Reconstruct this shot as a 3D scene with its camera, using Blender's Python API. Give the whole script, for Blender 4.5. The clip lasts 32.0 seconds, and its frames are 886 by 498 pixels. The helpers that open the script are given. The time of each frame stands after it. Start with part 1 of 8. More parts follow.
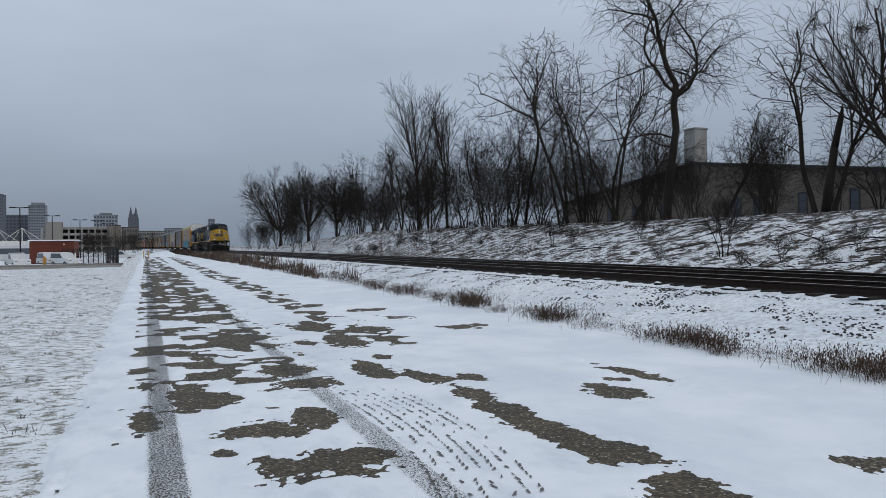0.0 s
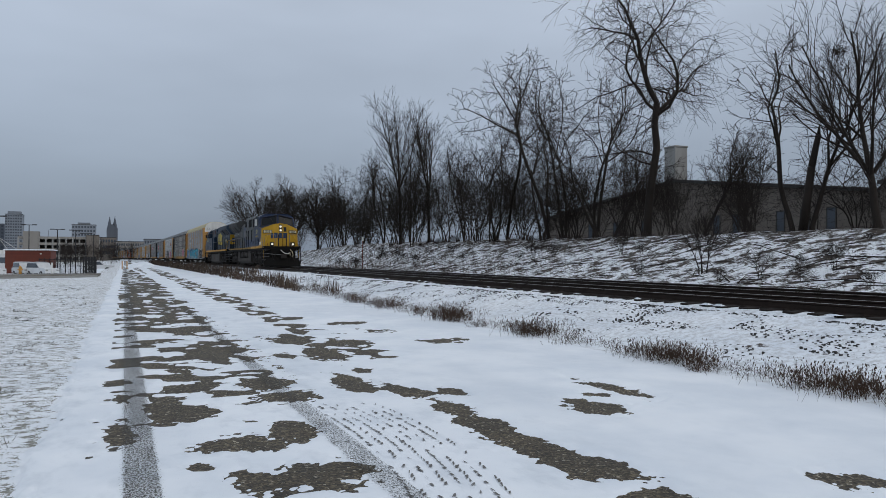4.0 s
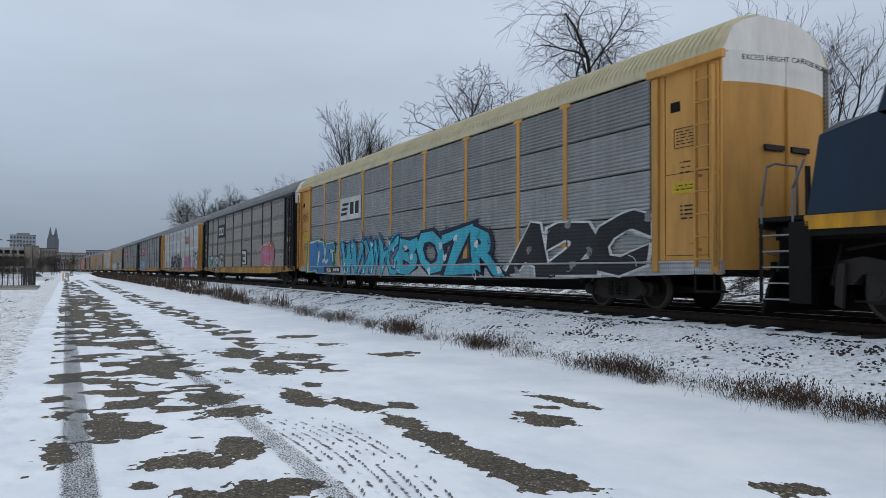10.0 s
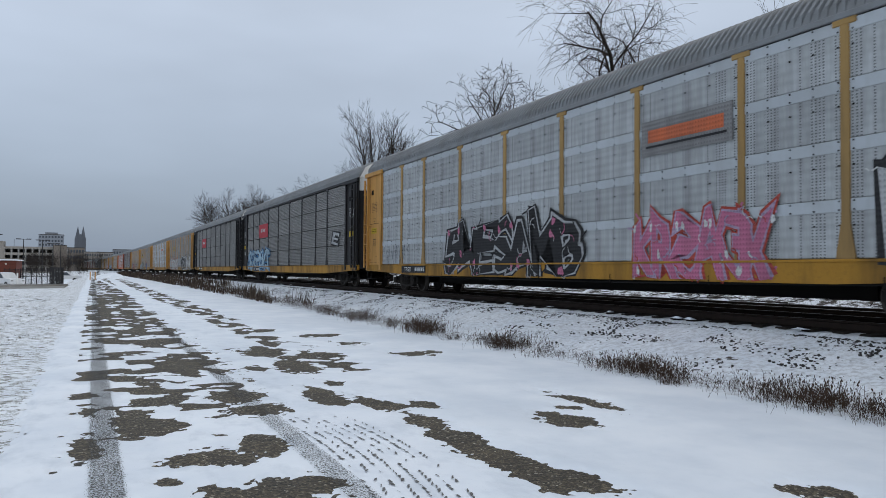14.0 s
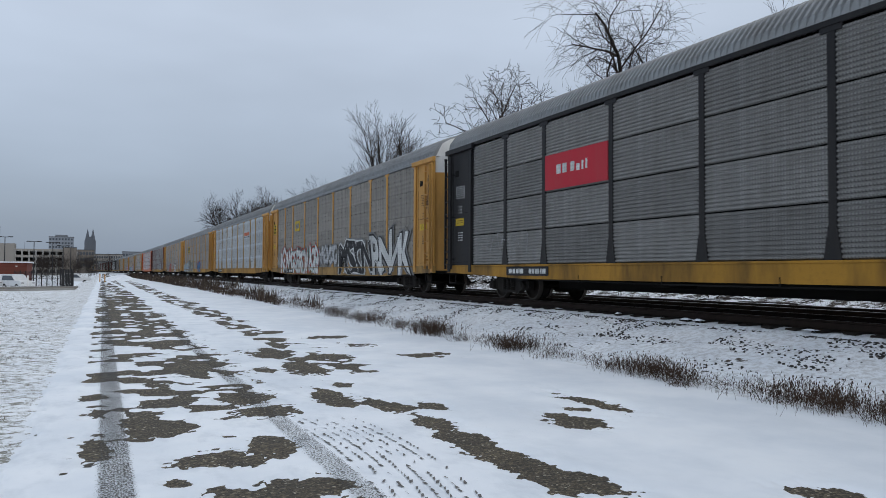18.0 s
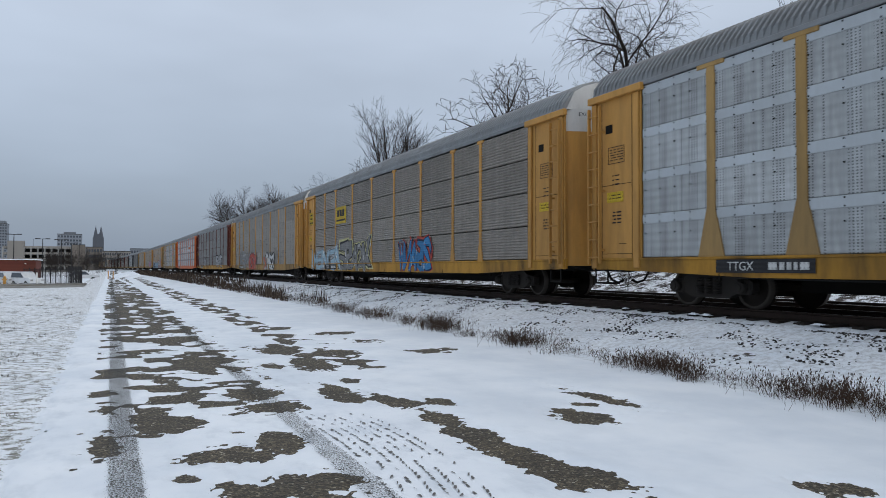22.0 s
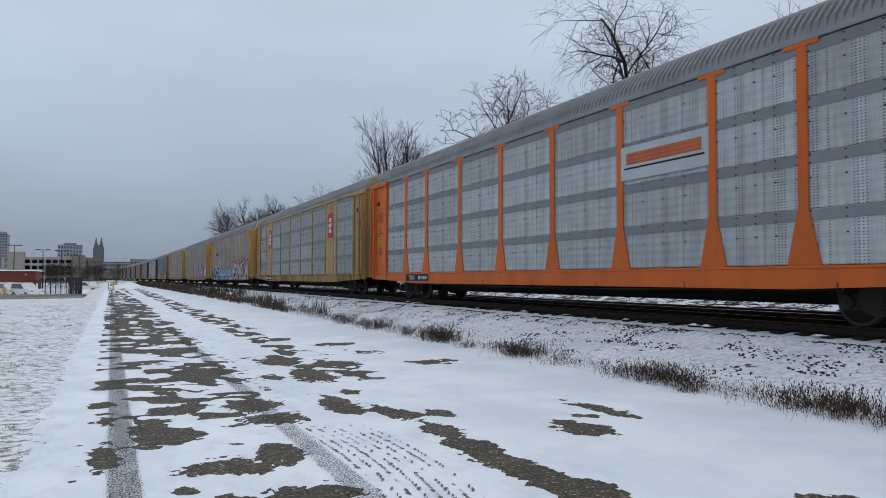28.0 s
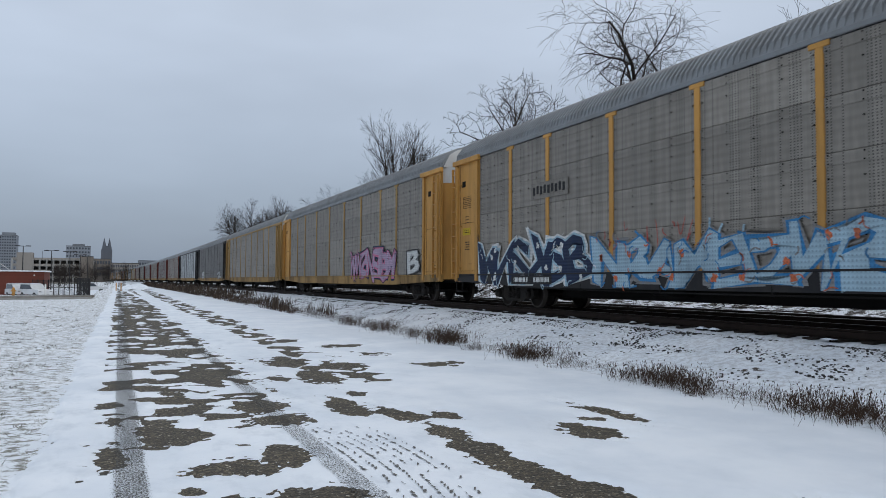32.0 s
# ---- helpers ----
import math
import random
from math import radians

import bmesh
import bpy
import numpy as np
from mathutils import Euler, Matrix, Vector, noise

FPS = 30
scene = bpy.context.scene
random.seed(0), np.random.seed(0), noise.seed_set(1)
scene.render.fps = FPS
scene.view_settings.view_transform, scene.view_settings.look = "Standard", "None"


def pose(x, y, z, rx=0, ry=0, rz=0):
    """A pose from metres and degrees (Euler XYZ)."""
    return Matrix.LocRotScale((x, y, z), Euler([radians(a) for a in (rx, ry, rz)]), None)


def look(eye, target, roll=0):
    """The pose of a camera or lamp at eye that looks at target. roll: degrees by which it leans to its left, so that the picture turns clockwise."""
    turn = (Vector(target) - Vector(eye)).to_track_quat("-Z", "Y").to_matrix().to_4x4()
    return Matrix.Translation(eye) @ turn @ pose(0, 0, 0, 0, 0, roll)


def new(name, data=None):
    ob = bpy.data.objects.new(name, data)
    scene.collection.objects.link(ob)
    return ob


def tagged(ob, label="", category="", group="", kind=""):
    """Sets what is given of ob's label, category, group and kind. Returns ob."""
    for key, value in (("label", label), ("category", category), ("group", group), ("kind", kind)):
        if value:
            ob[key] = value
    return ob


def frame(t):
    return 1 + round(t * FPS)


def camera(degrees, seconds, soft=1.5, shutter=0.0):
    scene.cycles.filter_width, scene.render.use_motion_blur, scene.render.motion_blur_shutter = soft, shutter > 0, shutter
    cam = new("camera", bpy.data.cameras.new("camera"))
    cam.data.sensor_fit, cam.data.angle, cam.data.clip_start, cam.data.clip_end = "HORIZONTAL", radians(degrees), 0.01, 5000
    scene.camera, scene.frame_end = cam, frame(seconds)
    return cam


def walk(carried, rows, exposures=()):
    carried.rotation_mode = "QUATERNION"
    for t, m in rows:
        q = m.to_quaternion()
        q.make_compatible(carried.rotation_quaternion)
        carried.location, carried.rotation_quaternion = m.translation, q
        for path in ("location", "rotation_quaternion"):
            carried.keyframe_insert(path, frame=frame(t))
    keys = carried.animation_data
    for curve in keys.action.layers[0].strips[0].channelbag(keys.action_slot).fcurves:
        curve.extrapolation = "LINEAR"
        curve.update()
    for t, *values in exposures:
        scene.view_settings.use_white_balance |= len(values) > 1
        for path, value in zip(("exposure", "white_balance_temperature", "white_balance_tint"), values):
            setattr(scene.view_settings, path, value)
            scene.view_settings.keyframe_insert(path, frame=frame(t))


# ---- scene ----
EYE = Vector((0.0, 0.0, 1.6))


def aim(yaw, pitch, roll):
    """The held camera: degrees left of the railway's line, up, and lean."""
    a, b = radians(yaw), radians(pitch)
    return look(EYE, EYE + Vector((-math.sin(a) * math.cos(b), math.cos(a) * math.cos(b), math.sin(b))), roll)


cam = camera(61.32, 32.0, soft=0.45, shutter=0.06)
PATH = [
    (0, aim(-21.663, -0.348, -0.500)),
    (0.5, aim(-21.810, -0.360, -0.554)),
    (1, aim(-21.877, -0.372, -0.556)),
    (1.5, aim(-21.915, -0.352, -0.536)),
    (2, aim(-21.918, -0.266, -0.487)),
    (2.5, aim(-21.992, -0.103, -0.381)),
    (3, aim(-22.229, 0.118, -0.183)),
    (3.5, aim(-22.574, 0.379, -0.025)),
    (5.5, aim(-25.393, 2.001, 0.837)),
    (6, aim(-26.399, 2.388, 1.005)),
    (6.5, aim(-27.341, 2.669, 1.035)),
    (7, aim(-27.961, 2.802, 1.071)),
    (7.5, aim(-28.244, 2.809, 0.988)),
    (8, aim(-28.179, 2.648, 0.937)),
    (8.5, aim(-27.898, 2.370, 0.810)),
    (9, aim(-27.556, 2.088, 0.615)),
    (9.5, aim(-27.138, 1.852, 0.446)),
    (10, aim(-26.764, 1.740, 0.371)),
    (10.5, aim(-26.393, 1.678, 0.300)),
    (11, aim(-26.058, 1.679, 0.350)),
    (11.5, aim(-25.754, 1.645, 0.310)),
    (12, aim(-25.565, 1.600, 0.347)),
    (12.5, aim(-25.415, 1.549, 0.362)),
    (13, aim(-25.299, 1.572, 0.463)),
    (13.5, aim(-25.190, 1.628, 0.480)),
    (14, aim(-25.086, 1.690, 0.462)),
    (14.5, aim(-24.982, 1.712, 0.517)),
    (16.5, aim(-24.757, 1.647, 0.473)),
    (17, aim(-24.708, 1.751, 0.455)),
    (17.5, aim(-24.600, 1.823, 0.411)),
    (18, aim(-24.473, 1.806, 0.374)),
    (18.5, aim(-24.315, 1.709, 0.418)),
    (19, aim(-24.186, 1.558, 0.407)),
    (19.5, aim(-24.127, 1.408, 0.396)),
    (20, aim(-24.065, 1.309, 0.339)),
    (20.5, aim(-24.038, 1.279, 0.288)),
    (21, aim(-23.963, 1.337, 0.195)),
    (21.5, aim(-23.940, 1.395, 0.195)),
    (22, aim(-23.957, 1.472, 0.158)),
    (22.5, aim(-24.013, 1.539, 0.157)),
    (23, aim(-24.092, 1.610, 0.129)),
    (23.5, aim(-24.182, 1.707, 0.156)),
    (24, aim(-24.235, 1.851, 0.176)),
    (24.5, aim(-24.268, 1.971, 0.116)),
    (25, aim(-24.257, 2.072, 0.098)),
    (25.5, aim(-24.217, 2.116, 0.049)),
    (27.5, aim(-23.999, 2.190, 0.074)),
    (28, aim(-23.939, 2.303, 0.138)),
    (28.5, aim(-23.891, 2.386, 0.192)),
    (29, aim(-23.855, 2.408, 0.194)),
    (29.5, aim(-23.770, 2.382, 0.196)),
    (30, aim(-23.684, 2.314, 0.182)),
    (30.5, aim(-23.606, 2.290, 0.258)),
    (31, aim(-23.542, 2.296, 0.265)),
    (31.5, aim(-23.482, 2.381, 0.340)),
    (32, aim(-23.421, 2.463, 0.353)),
]
walk(cam, PATH, exposures=[(0.0, -0.17), (6.0, -0.19), (8.0, 0.04), (32.0, 0.03)])

# ---- light: a grey overcast winter day ----
scene.view_settings.exposure = 0.0
SUN_HIGH, SUN_TURN = radians(28), radians(150)
world = bpy.data.worlds.new("overcast_sky")
scene.world = world
world.use_nodes = True
wn, wl = world.node_tree.nodes, world.node_tree.links
wn.clear()
w_out, w_bg = wn.new("ShaderNodeOutputWorld"), wn.new("ShaderNodeBackground")
w_sky = wn.new("ShaderNodeTexSky")
w_sky.sky_type, w_sky.sun_disc = "NISHITA", False
w_sky.sun_elevation, w_sky.sun_rotation, w_sky.dust_density = SUN_HIGH, SUN_TURN, 4.0
w_co = wn.new("ShaderNodeTexCoord")
w_sep = wn.new("ShaderNodeSeparateXYZ")
wl.new(w_co.outputs["Generated"], w_sep.inputs[0])
w_ramp = wn.new("ShaderNodeValToRGB")       # overcast: the zenith is far brighter than the horizon
cr = w_ramp.color_ramp
cr.elements[0].position, cr.elements[0].color = 0.0, (0.225, 0.275, 0.35, 1)
cr.elements[1].position, cr.elements[1].color = 1.0, (0.70, 0.76, 0.84, 1)
for at, col in ((0.10, (0.30, 0.36, 0.45, 1)), (0.30, (0.47, 0.54, 0.65, 1)), (0.55, (0.58, 0.65, 0.75, 1))):
    e = cr.elements.new(at)
    e.color = col
wl.new(w_sep.outputs["Z"], w_ramp.inputs[0])
w_map = wn.new("ShaderNodeMapping")
w_map.inputs["Scale"].default_value = (1.0, 1.0, 3.2)
wl.new(w_co.outputs["Generated"], w_map.inputs[0])
w_noise = wn.new("ShaderNodeTexNoise")
w_noise.inputs["Scale"].default_value, w_noise.inputs["Detail"].default_value = 1.7, 4.0
wl.new(w_map.outputs[0], w_noise.inputs["Vector"])
w_cl = wn.new("ShaderNodeMapRange")
w_cl.inputs["From Min"].default_value, w_cl.inputs["From Max"].default_value = 0.3, 0.7
w_cl.inputs["To Min"].default_value, w_cl.inputs["To Max"].default_value = 0.86, 1.1
wl.new(w_noise.outputs["Fac"], w_cl.inputs["Value"])
w_mul = wn.new("ShaderNodeMix")
w_mul.data_type, w_mul.blend_type = "RGBA", "MULTIPLY"
w_mul.inputs["Factor"].default_value = 1.0
wl.new(w_ramp.outputs[0], w_mul.inputs["A"])
wl.new(w_cl.outputs[0], w_mul.inputs["B"])
w_add = wn.new("ShaderNodeMix")
w_add.data_type, w_add.blend_type = "RGBA", "ADD"
w_add.inputs["Factor"].default_value = 0.012
wl.new(w_mul.outputs["Result"], w_add.inputs["A"])
wl.new(w_sky.outputs[0], w_add.inputs["B"])
wl.new(w_add.outputs["Result"], w_bg.inputs[0])
w_bg.inputs[1].default_value = 1.02
wl.new(w_bg.outputs[0], w_out.inputs[0])
sun = new("sun", bpy.data.lights.new("sun", "SUN"))
sun.data.energy, sun.data.angle, sun.data.color = 0.5, radians(40), (1.0, 0.97, 0.93)
sun.matrix_world = look((0, 0, 60), (60 * math.sin(SUN_TURN) * -1, -60 * math.cos(SUN_TURN), 60 - 60 * math.tan(SUN_HIGH)))

# ---- materials ----


def material(name, color=(0.5, 0.5, 0.5), rough=0.7, metal=0.0):
    m = bpy.data.materials.new(name)
    m.use_nodes = True
    b = m.node_tree.nodes["Principled BSDF"]
    b.inputs["Base Color"].default_value = (*color, 1)
    b.inputs["Roughness"].default_value = rough
    b.inputs["Metallic"].default_value = metal
    return m, m.node_tree.nodes, m.node_tree.links, b


def noise_fac(n, l, scale, detail=5.0, rough=0.6, stretch=(1, 1, 1), world_space=False):
    co = n.new("ShaderNodeNewGeometry") if world_space else n.new("ShaderNodeTexCoord")
    mp = n.new("ShaderNodeMapping")
    mp.inputs["Scale"].default_value = stretch
    l.new(co.outputs["Position" if world_space else "Object"], mp.inputs[0])
    t = n.new("ShaderNodeTexNoise")
    t.inputs["Scale"].default_value, t.inputs["Detail"].default_value, t.inputs["Roughness"].default_value = scale, detail, rough
    l.new(mp.outputs[0], t.inputs["Vector"])
    return t.outputs["Fac"]


def ramp(n, l, fac, stops):
    r = n.new("ShaderNodeValToRGB")
    c = r.color_ramp
    c.elements[0].position, c.elements[0].color = stops[0][0], (*stops[0][1], 1)
    c.elements[1].position, c.elements[1].color = stops[-1][0], (*stops[-1][1], 1)
    for at, col in stops[1:-1]:
        c.elements.new(at).color = (*col, 1)
    l.new(fac, r.inputs[0])
    return r.outputs[0]


def mix(n, l, fac, a, b, mode="MIX"):
    x = n.new("ShaderNodeMix")
    x.data_type, x.blend_type = "RGBA", mode
    for key, v in (("Factor", fac), ("A", a), ("B", b)):
        if isinstance(v, (int, float)):
            x.inputs[key].default_value = v
        elif isinstance(v, tuple):
            x.inputs[key].default_value = (*v, 1)
        else:
            l.new(v, x.inputs[key])
    return x.outputs["Result"]


def bump(n, l, b, height, strength=0.3, distance=0.02):
    k = n.new("ShaderNodeBump")
    k.inputs["Strength"].default_value, k.inputs["Distance"].default_value = strength, distance
    l.new(height, k.inputs["Height"])
    l.new(k.outputs[0], b.inputs["Normal"])


def worn(name, color, dirt=(0.06, 0.05, 0.045), rough=0.5, metal=0.0, amount=0.55, scale=1.6, streak=True, bumpy=0.15):
    """Paint or metal with stains that run down, grime at two scales and fine relief."""
    m, n, l, b = material(name, color, rough, metal)
    big = noise_fac(n, l, scale, 6, 0.65, (1, 1, 0.22) if streak else (1, 1, 1))
    fine = noise_fac(n, l, scale * 14, 4, 0.7)
    f1 = ramp(n, l, big, [(0.42, (0, 0, 0)), (0.72, (amount,) * 3)])
    f2 = ramp(n, l, fine, [(0.5, (0, 0, 0)), (0.75, (amount * 0.6,) * 3)])
    c1 = mix(n, l, f1, color, dirt)
    c2 = mix(n, l, f2, c1, tuple(min(1, 0.6 * v + 0.4 * d) for v, d in zip(color, dirt)))
    rnd = n.new("ShaderNodeObjectInfo")
    tone = ramp(n, l, rnd.outputs["Random"], [(0.0, (0.88, 0.88, 0.88)), (1.0, (1.06, 1.06, 1.06))])
    l.new(mix(n, l, 1.0, c2, tone, "MULTIPLY"), b.inputs["Base Color"])
    b.inputs["Specular IOR Level"].default_value = 0.22
    rr = n.new("ShaderNodeMapRange")
    rr.inputs["To Min"].default_value, rr.inputs["To Max"].default_value = rough - 0.1, min(1, rough + 0.25)
    l.new(big, rr.inputs["Value"])
    l.new(rr.outputs[0], b.inputs["Roughness"])
    if bumpy:
        bump(n, l, b, fine, bumpy, 0.01)
    return m


def make_snow(name, dirty=0.0):
    m, n, l, b = material(name, (0.83, 0.86, 0.9), 0.75)
    big = noise_fac(n, l, 0.7, 5, 0.6, world_space=True)
    fine = noise_fac(n, l, 45, 3, 0.7, world_space=True)
    ice = noise_fac(n, l, 0.33, 4, 0.55, (1.6, 0.6, 1), world_space=True)
    c = ramp(n, l, big, [(0.3, (0.73, 0.775, 0.83)), (0.55, (0.85, 0.88, 0.915)), (0.75, (0.91, 0.93, 0.95))])
    c = mix(n, l, ramp(n, l, ice, [(0.48, (0, 0, 0)), (0.64, (0.4, 0.4, 0.4))]), c, (0.66, 0.71, 0.77))
    smear = noise_fac(n, l, 1.7, 5, 0.65, (1.5, 0.8, 1), world_space=True)
    place = n.new("ShaderNodeNewGeometry")
    across = n.new("ShaderNodeSeparateXYZ")
    l.new(place.outputs["Position"], across.inputs[0])
    clean = n.new("ShaderNodeMapRange")              # the outer part of the path is hardly trodden
    clean.inputs["From Min"].default_value, clean.inputs["From Max"].default_value = 2.6, 4.2
    clean.inputs["To Min"].default_value, clean.inputs["To Max"].default_value = 1.0, 0.25
    l.new(across.outputs["X"], clean.inputs["Value"])
    trod = mix(n, l, 1.0, ramp(n, l, smear, [(0.50, (0, 0, 0)), (0.68, (0.5, 0.5, 0.5))]), clean.outputs[0], "MULTIPLY")
    c = mix(n, l, trod, c, (0.57, 0.615, 0.67))
    grit = ramp(n, l, noise_fac(n, l, 130, 3, 0.8, world_space=True), [(0.66, (0, 0, 0)), (0.74, (0.5, 0.5, 0.5))])
    c = mix(n, l, grit, c, (0.30, 0.30, 0.31))
    rr = n.new("ShaderNodeMapRange")
    rr.inputs["To Min"].default_value, rr.inputs["To Max"].default_value = 0.85, 0.45
    l.new(ice, rr.inputs["Value"])
    l.new(rr.outputs[0], b.inputs["Roughness"])
    if dirty:
        f = ramp(n, l, noise_fac(n, l, 9, 6, 0.75, world_space=True), [(0.45, (0, 0, 0)), (0.6, (dirty,) * 3)])
        c = mix(n, l, f, c, (0.16, 0.13, 0.10))
    l.new(c, b.inputs["Base Color"])
    b.inputs["Subsurface Weight"].default_value = 0.0
    bump(n, l, b, fine, 0.25, 0.01)
    return m


def make_asphalt(name, tone=1.0):
    m, n, l, b = material(name, (0.1, 0.09, 0.07), 0.78)
    co = n.new("ShaderNodeNewGeometry")
    v = n.new("ShaderNodeTexVoronoi")
    v.inputs["Scale"].default_value = 55
    l.new(co.outputs["Position"], v.inputs["Vector"])
    sep = n.new("ShaderNodeSeparateColor")
    l.new(v.outputs["Color"], sep.inputs[0])
    c = ramp(n, l, sep.outputs[0], [(0.0, (0.035 * tone, 0.028 * tone, 0.020 * tone)), (0.5, (0.095 * tone, 0.075 * tone, 0.047 * tone)),
                                    (0.84, (0.20 * tone, 0.158 * tone, 0.095 * tone)), (0.96, (0.30 * tone, 0.25 * tone, 0.17 * tone)), (1.0, (0.85 * tone, 0.78 * tone, 0.64 * tone))])
    big = ramp(n, l, noise_fac(n, l, 1.3, 5, 0.6, world_space=True), [(0.35, (0.72, 0.72, 0.72)), (0.7, (1.15, 1.12, 1.05))])
    l.new(mix(n, l, 1.0, c, big, "MULTIPLY"), b.inputs["Base Color"])
    bump(n, l, b, v.outputs["Distance"], 0.5, 0.01)
    return m


def make_ground():
    """Frozen lawn and waste ground under a thin, broken snow cover; bare gravel between and beside the rails."""
    m, n, l, b = material("snowy_ground", (0.5, 0.5, 0.5), 0.85)
    g = n.new("ShaderNodeNewGeometry")
    sp = n.new("ShaderNodeSeparateXYZ")
    l.new(g.outputs["Position"], sp.inputs[0])
    snow = ramp(n, l, noise_fac(n, l, 0.7, 5, 0.6, world_space=True), [(0.3, (0.75, 0.785, 0.83)), (0.7, (0.90, 0.92, 0.945))])
    lawn = ramp(n, l, noise_fac(n, l, 14, 6, 0.8, world_space=True), [(0.3, (0.10, 0.098, 0.075)), (0.55, (0.24, 0.23, 0.19)), (0.75, (0.42, 0.41, 0.37))])
    litter = ramp(n, l, noise_fac(n, l, 7, 7, 0.8, world_space=True), [(0.3, (0.012, 0.009, 0.008)), (0.5, (0.042, 0.030, 0.022)), (0.75, (0.13, 0.095, 0.066))])
    east = n.new("ShaderNodeMapRange")
    east.inputs["From Min"].default_value, east.inputs["From Max"].default_value = 6.0, 8.0
    l.new(sp.outputs["X"], east.inputs["Value"])
    soil = mix(n, l, east.outputs[0], lawn, litter)
    coarse = noise_fac(n, l, 5.5, 9, 0.8, world_space=True)
    speck = noise_fac(n, l, 38, 6, 0.85, world_space=True)
    fm = n.new("ShaderNodeMix")
    fm.data_type = "FLOAT"
    l.new(east.outputs[0], fm.inputs["Factor"])
    l.new(speck, fm.inputs["A"])
    l.new(coarse, fm.inputs["B"])
    fine = fm.outputs["Result"]
    wide = noise_fac(n, l, 1.5, 4, 0.6, world_space=True)
    both = n.new("ShaderNodeMath")
    both.operation = "ADD"
    l.new(fine, both.inputs[0])
    l.new(wide, both.inputs[1])
    half = n.new("ShaderNodeMath")
    half.operation = "MULTIPLY"
    half.inputs[1].default_value = 0.5
    l.new(both.outputs[0], half.inputs[0])
    lm = n.new("ShaderNodeMix")                   # the mown lawn shows an even, fine speckle
    lm.data_type = "FLOAT"
    l.new(east.outputs[0], lm.inputs["Factor"])
    tufts = noise_fac(n, l, 5.0, 6, 0.72, (1.0, 1.6, 1.0), world_space=True)
    ls = n.new("ShaderNodeMix")
    ls.data_type = "FLOAT"
    ls.inputs["Factor"].default_value = 0.6
    l.new(speck, ls.inputs["A"])
    l.new(tufts, ls.inputs["B"])
    l.new(ls.outputs["Result"], lm.inputs["A"])
    l.new(half.outputs[0], lm.inputs["B"])
    shift = n.new("ShaderNodeMath")
    shift.operation = "MULTIPLY_ADD"
    zone = n.new("ShaderNodeMapRange")            # thin on the wooded slope, fuller on the bank
    zone.inputs["From Min"].default_value, zone.inputs["From Max"].default_value = 14.0, 20.0
    zone.inputs["To Min"].default_value, zone.inputs["To Max"].default_value = 0.03, -0.012
    l.new(sp.outputs["X"], zone.inputs["Value"])
    lawn_ = n.new("ShaderNodeMath")
    lawn_.operation = "MULTIPLY_ADD"
    lawn_.inputs[1].default_value, lawn_.inputs[2].default_value = 0.020, -0.020
    l.new(east.outputs[0], lawn_.inputs[0])
    both_ = n.new("ShaderNodeMath")
    both_.operation = "ADD"
    l.new(zone.outputs[0], both_.inputs[0])
    l.new(lawn_.outputs[0], both_.inputs[1])
    crest = n.new("ShaderNodeMapRange")
    crest.inputs["From Min"].default_value, crest.inputs["From Max"].default_value = 25.5, 29.5
    crest.inputs["To Min"].default_value, crest.inputs["To Max"].default_value = 0.0, -0.03
    l.new(sp.outputs["X"], crest.inputs["Value"])
    cr_ = n.new("ShaderNodeMath")
    cr_.operation = "ADD"
    l.new(both_.outputs[0], cr_.inputs[0])
    l.new(crest.outputs[0], cr_.inputs[1])
    l.new(cr_.outputs[0], shift.inputs[0])
    shift.inputs[1].default_value = 1.0
    l.new(lm.outputs["Result"], shift.inputs[2])
    cover = ramp(n, l, shift.outputs[0], [(0.468, (0.0, 0.0, 0.0)), (0.502, (1.0, 1.0, 1.0))])
    l.new(mix(n, l, cover, soil, snow), b.inputs["Base Color"])
    bump(n, l, b, fine, 0.35, 0.04)
    return m


SNOW = make_snow("snow")
ASPHALT = make_asphalt("wet_asphalt", 0.62)
STREET = make_asphalt("street_asphalt", 0.8)
GROUND = make_ground()
BALLAST = worn("ballast_stone", (0.055, 0.052, 0.05), (0.03, 0.028, 0.025), 0.8, amount=0.7, scale=9, streak=False)
BED = worn("dark_gravel_bed", (0.028, 0.024, 0.022), (0.015, 0.013, 0.012), 0.85, amount=0.8, scale=12, streak=False, bumpy=0.8)
RAIL = worn("rusty_rail_steel", (0.035, 0.023, 0.018), (0.02, 0.016, 0.014), 0.6, 0.3, scale=5, streak=False)
RAIL_TOP = worn("polished_rail_head", (0.30, 0.29, 0.28), (0.12, 0.11, 0.1), 0.35, 0.9, scale=5, streak=False)
TIE = worn("creosoted_timber", (0.022, 0.018, 0.015), (0.015, 0.012, 0.01), 0.85, scale=4, streak=False)
BARK = worn("dark_bark", (0.030, 0.024, 0.020), (0.013, 0.011, 0.009), 0.9, scale=3, bumpy=0.6)
TWIG = worn("winter_twigs", (0.026, 0.020, 0.017), (0.018, 0.014, 0.012), 0.9, scale=3, bumpy=0)
WEED = worn("dead_weed_stalks", (0.070, 0.043, 0.029), (0.026, 0.017, 0.012), 0.9, scale=6, streak=False, bumpy=0)


def make_weeds():
    m, n, l, b = material("dark_dead_weeds", (0.08, 0.055, 0.04), 0.9)
    g = n.new("ShaderNodeNewGeometry")
    l.new(ramp(n, l, g.outputs["Random Per Island"], [(0.0, (0.02, 0.014, 0.011)), (0.45, (0.055, 0.036, 0.026)), (0.8, (0.085, 0.058, 0.040)), (1.0, (0.17, 0.135, 0.10))]), b.inputs["Base Color"])
    return m


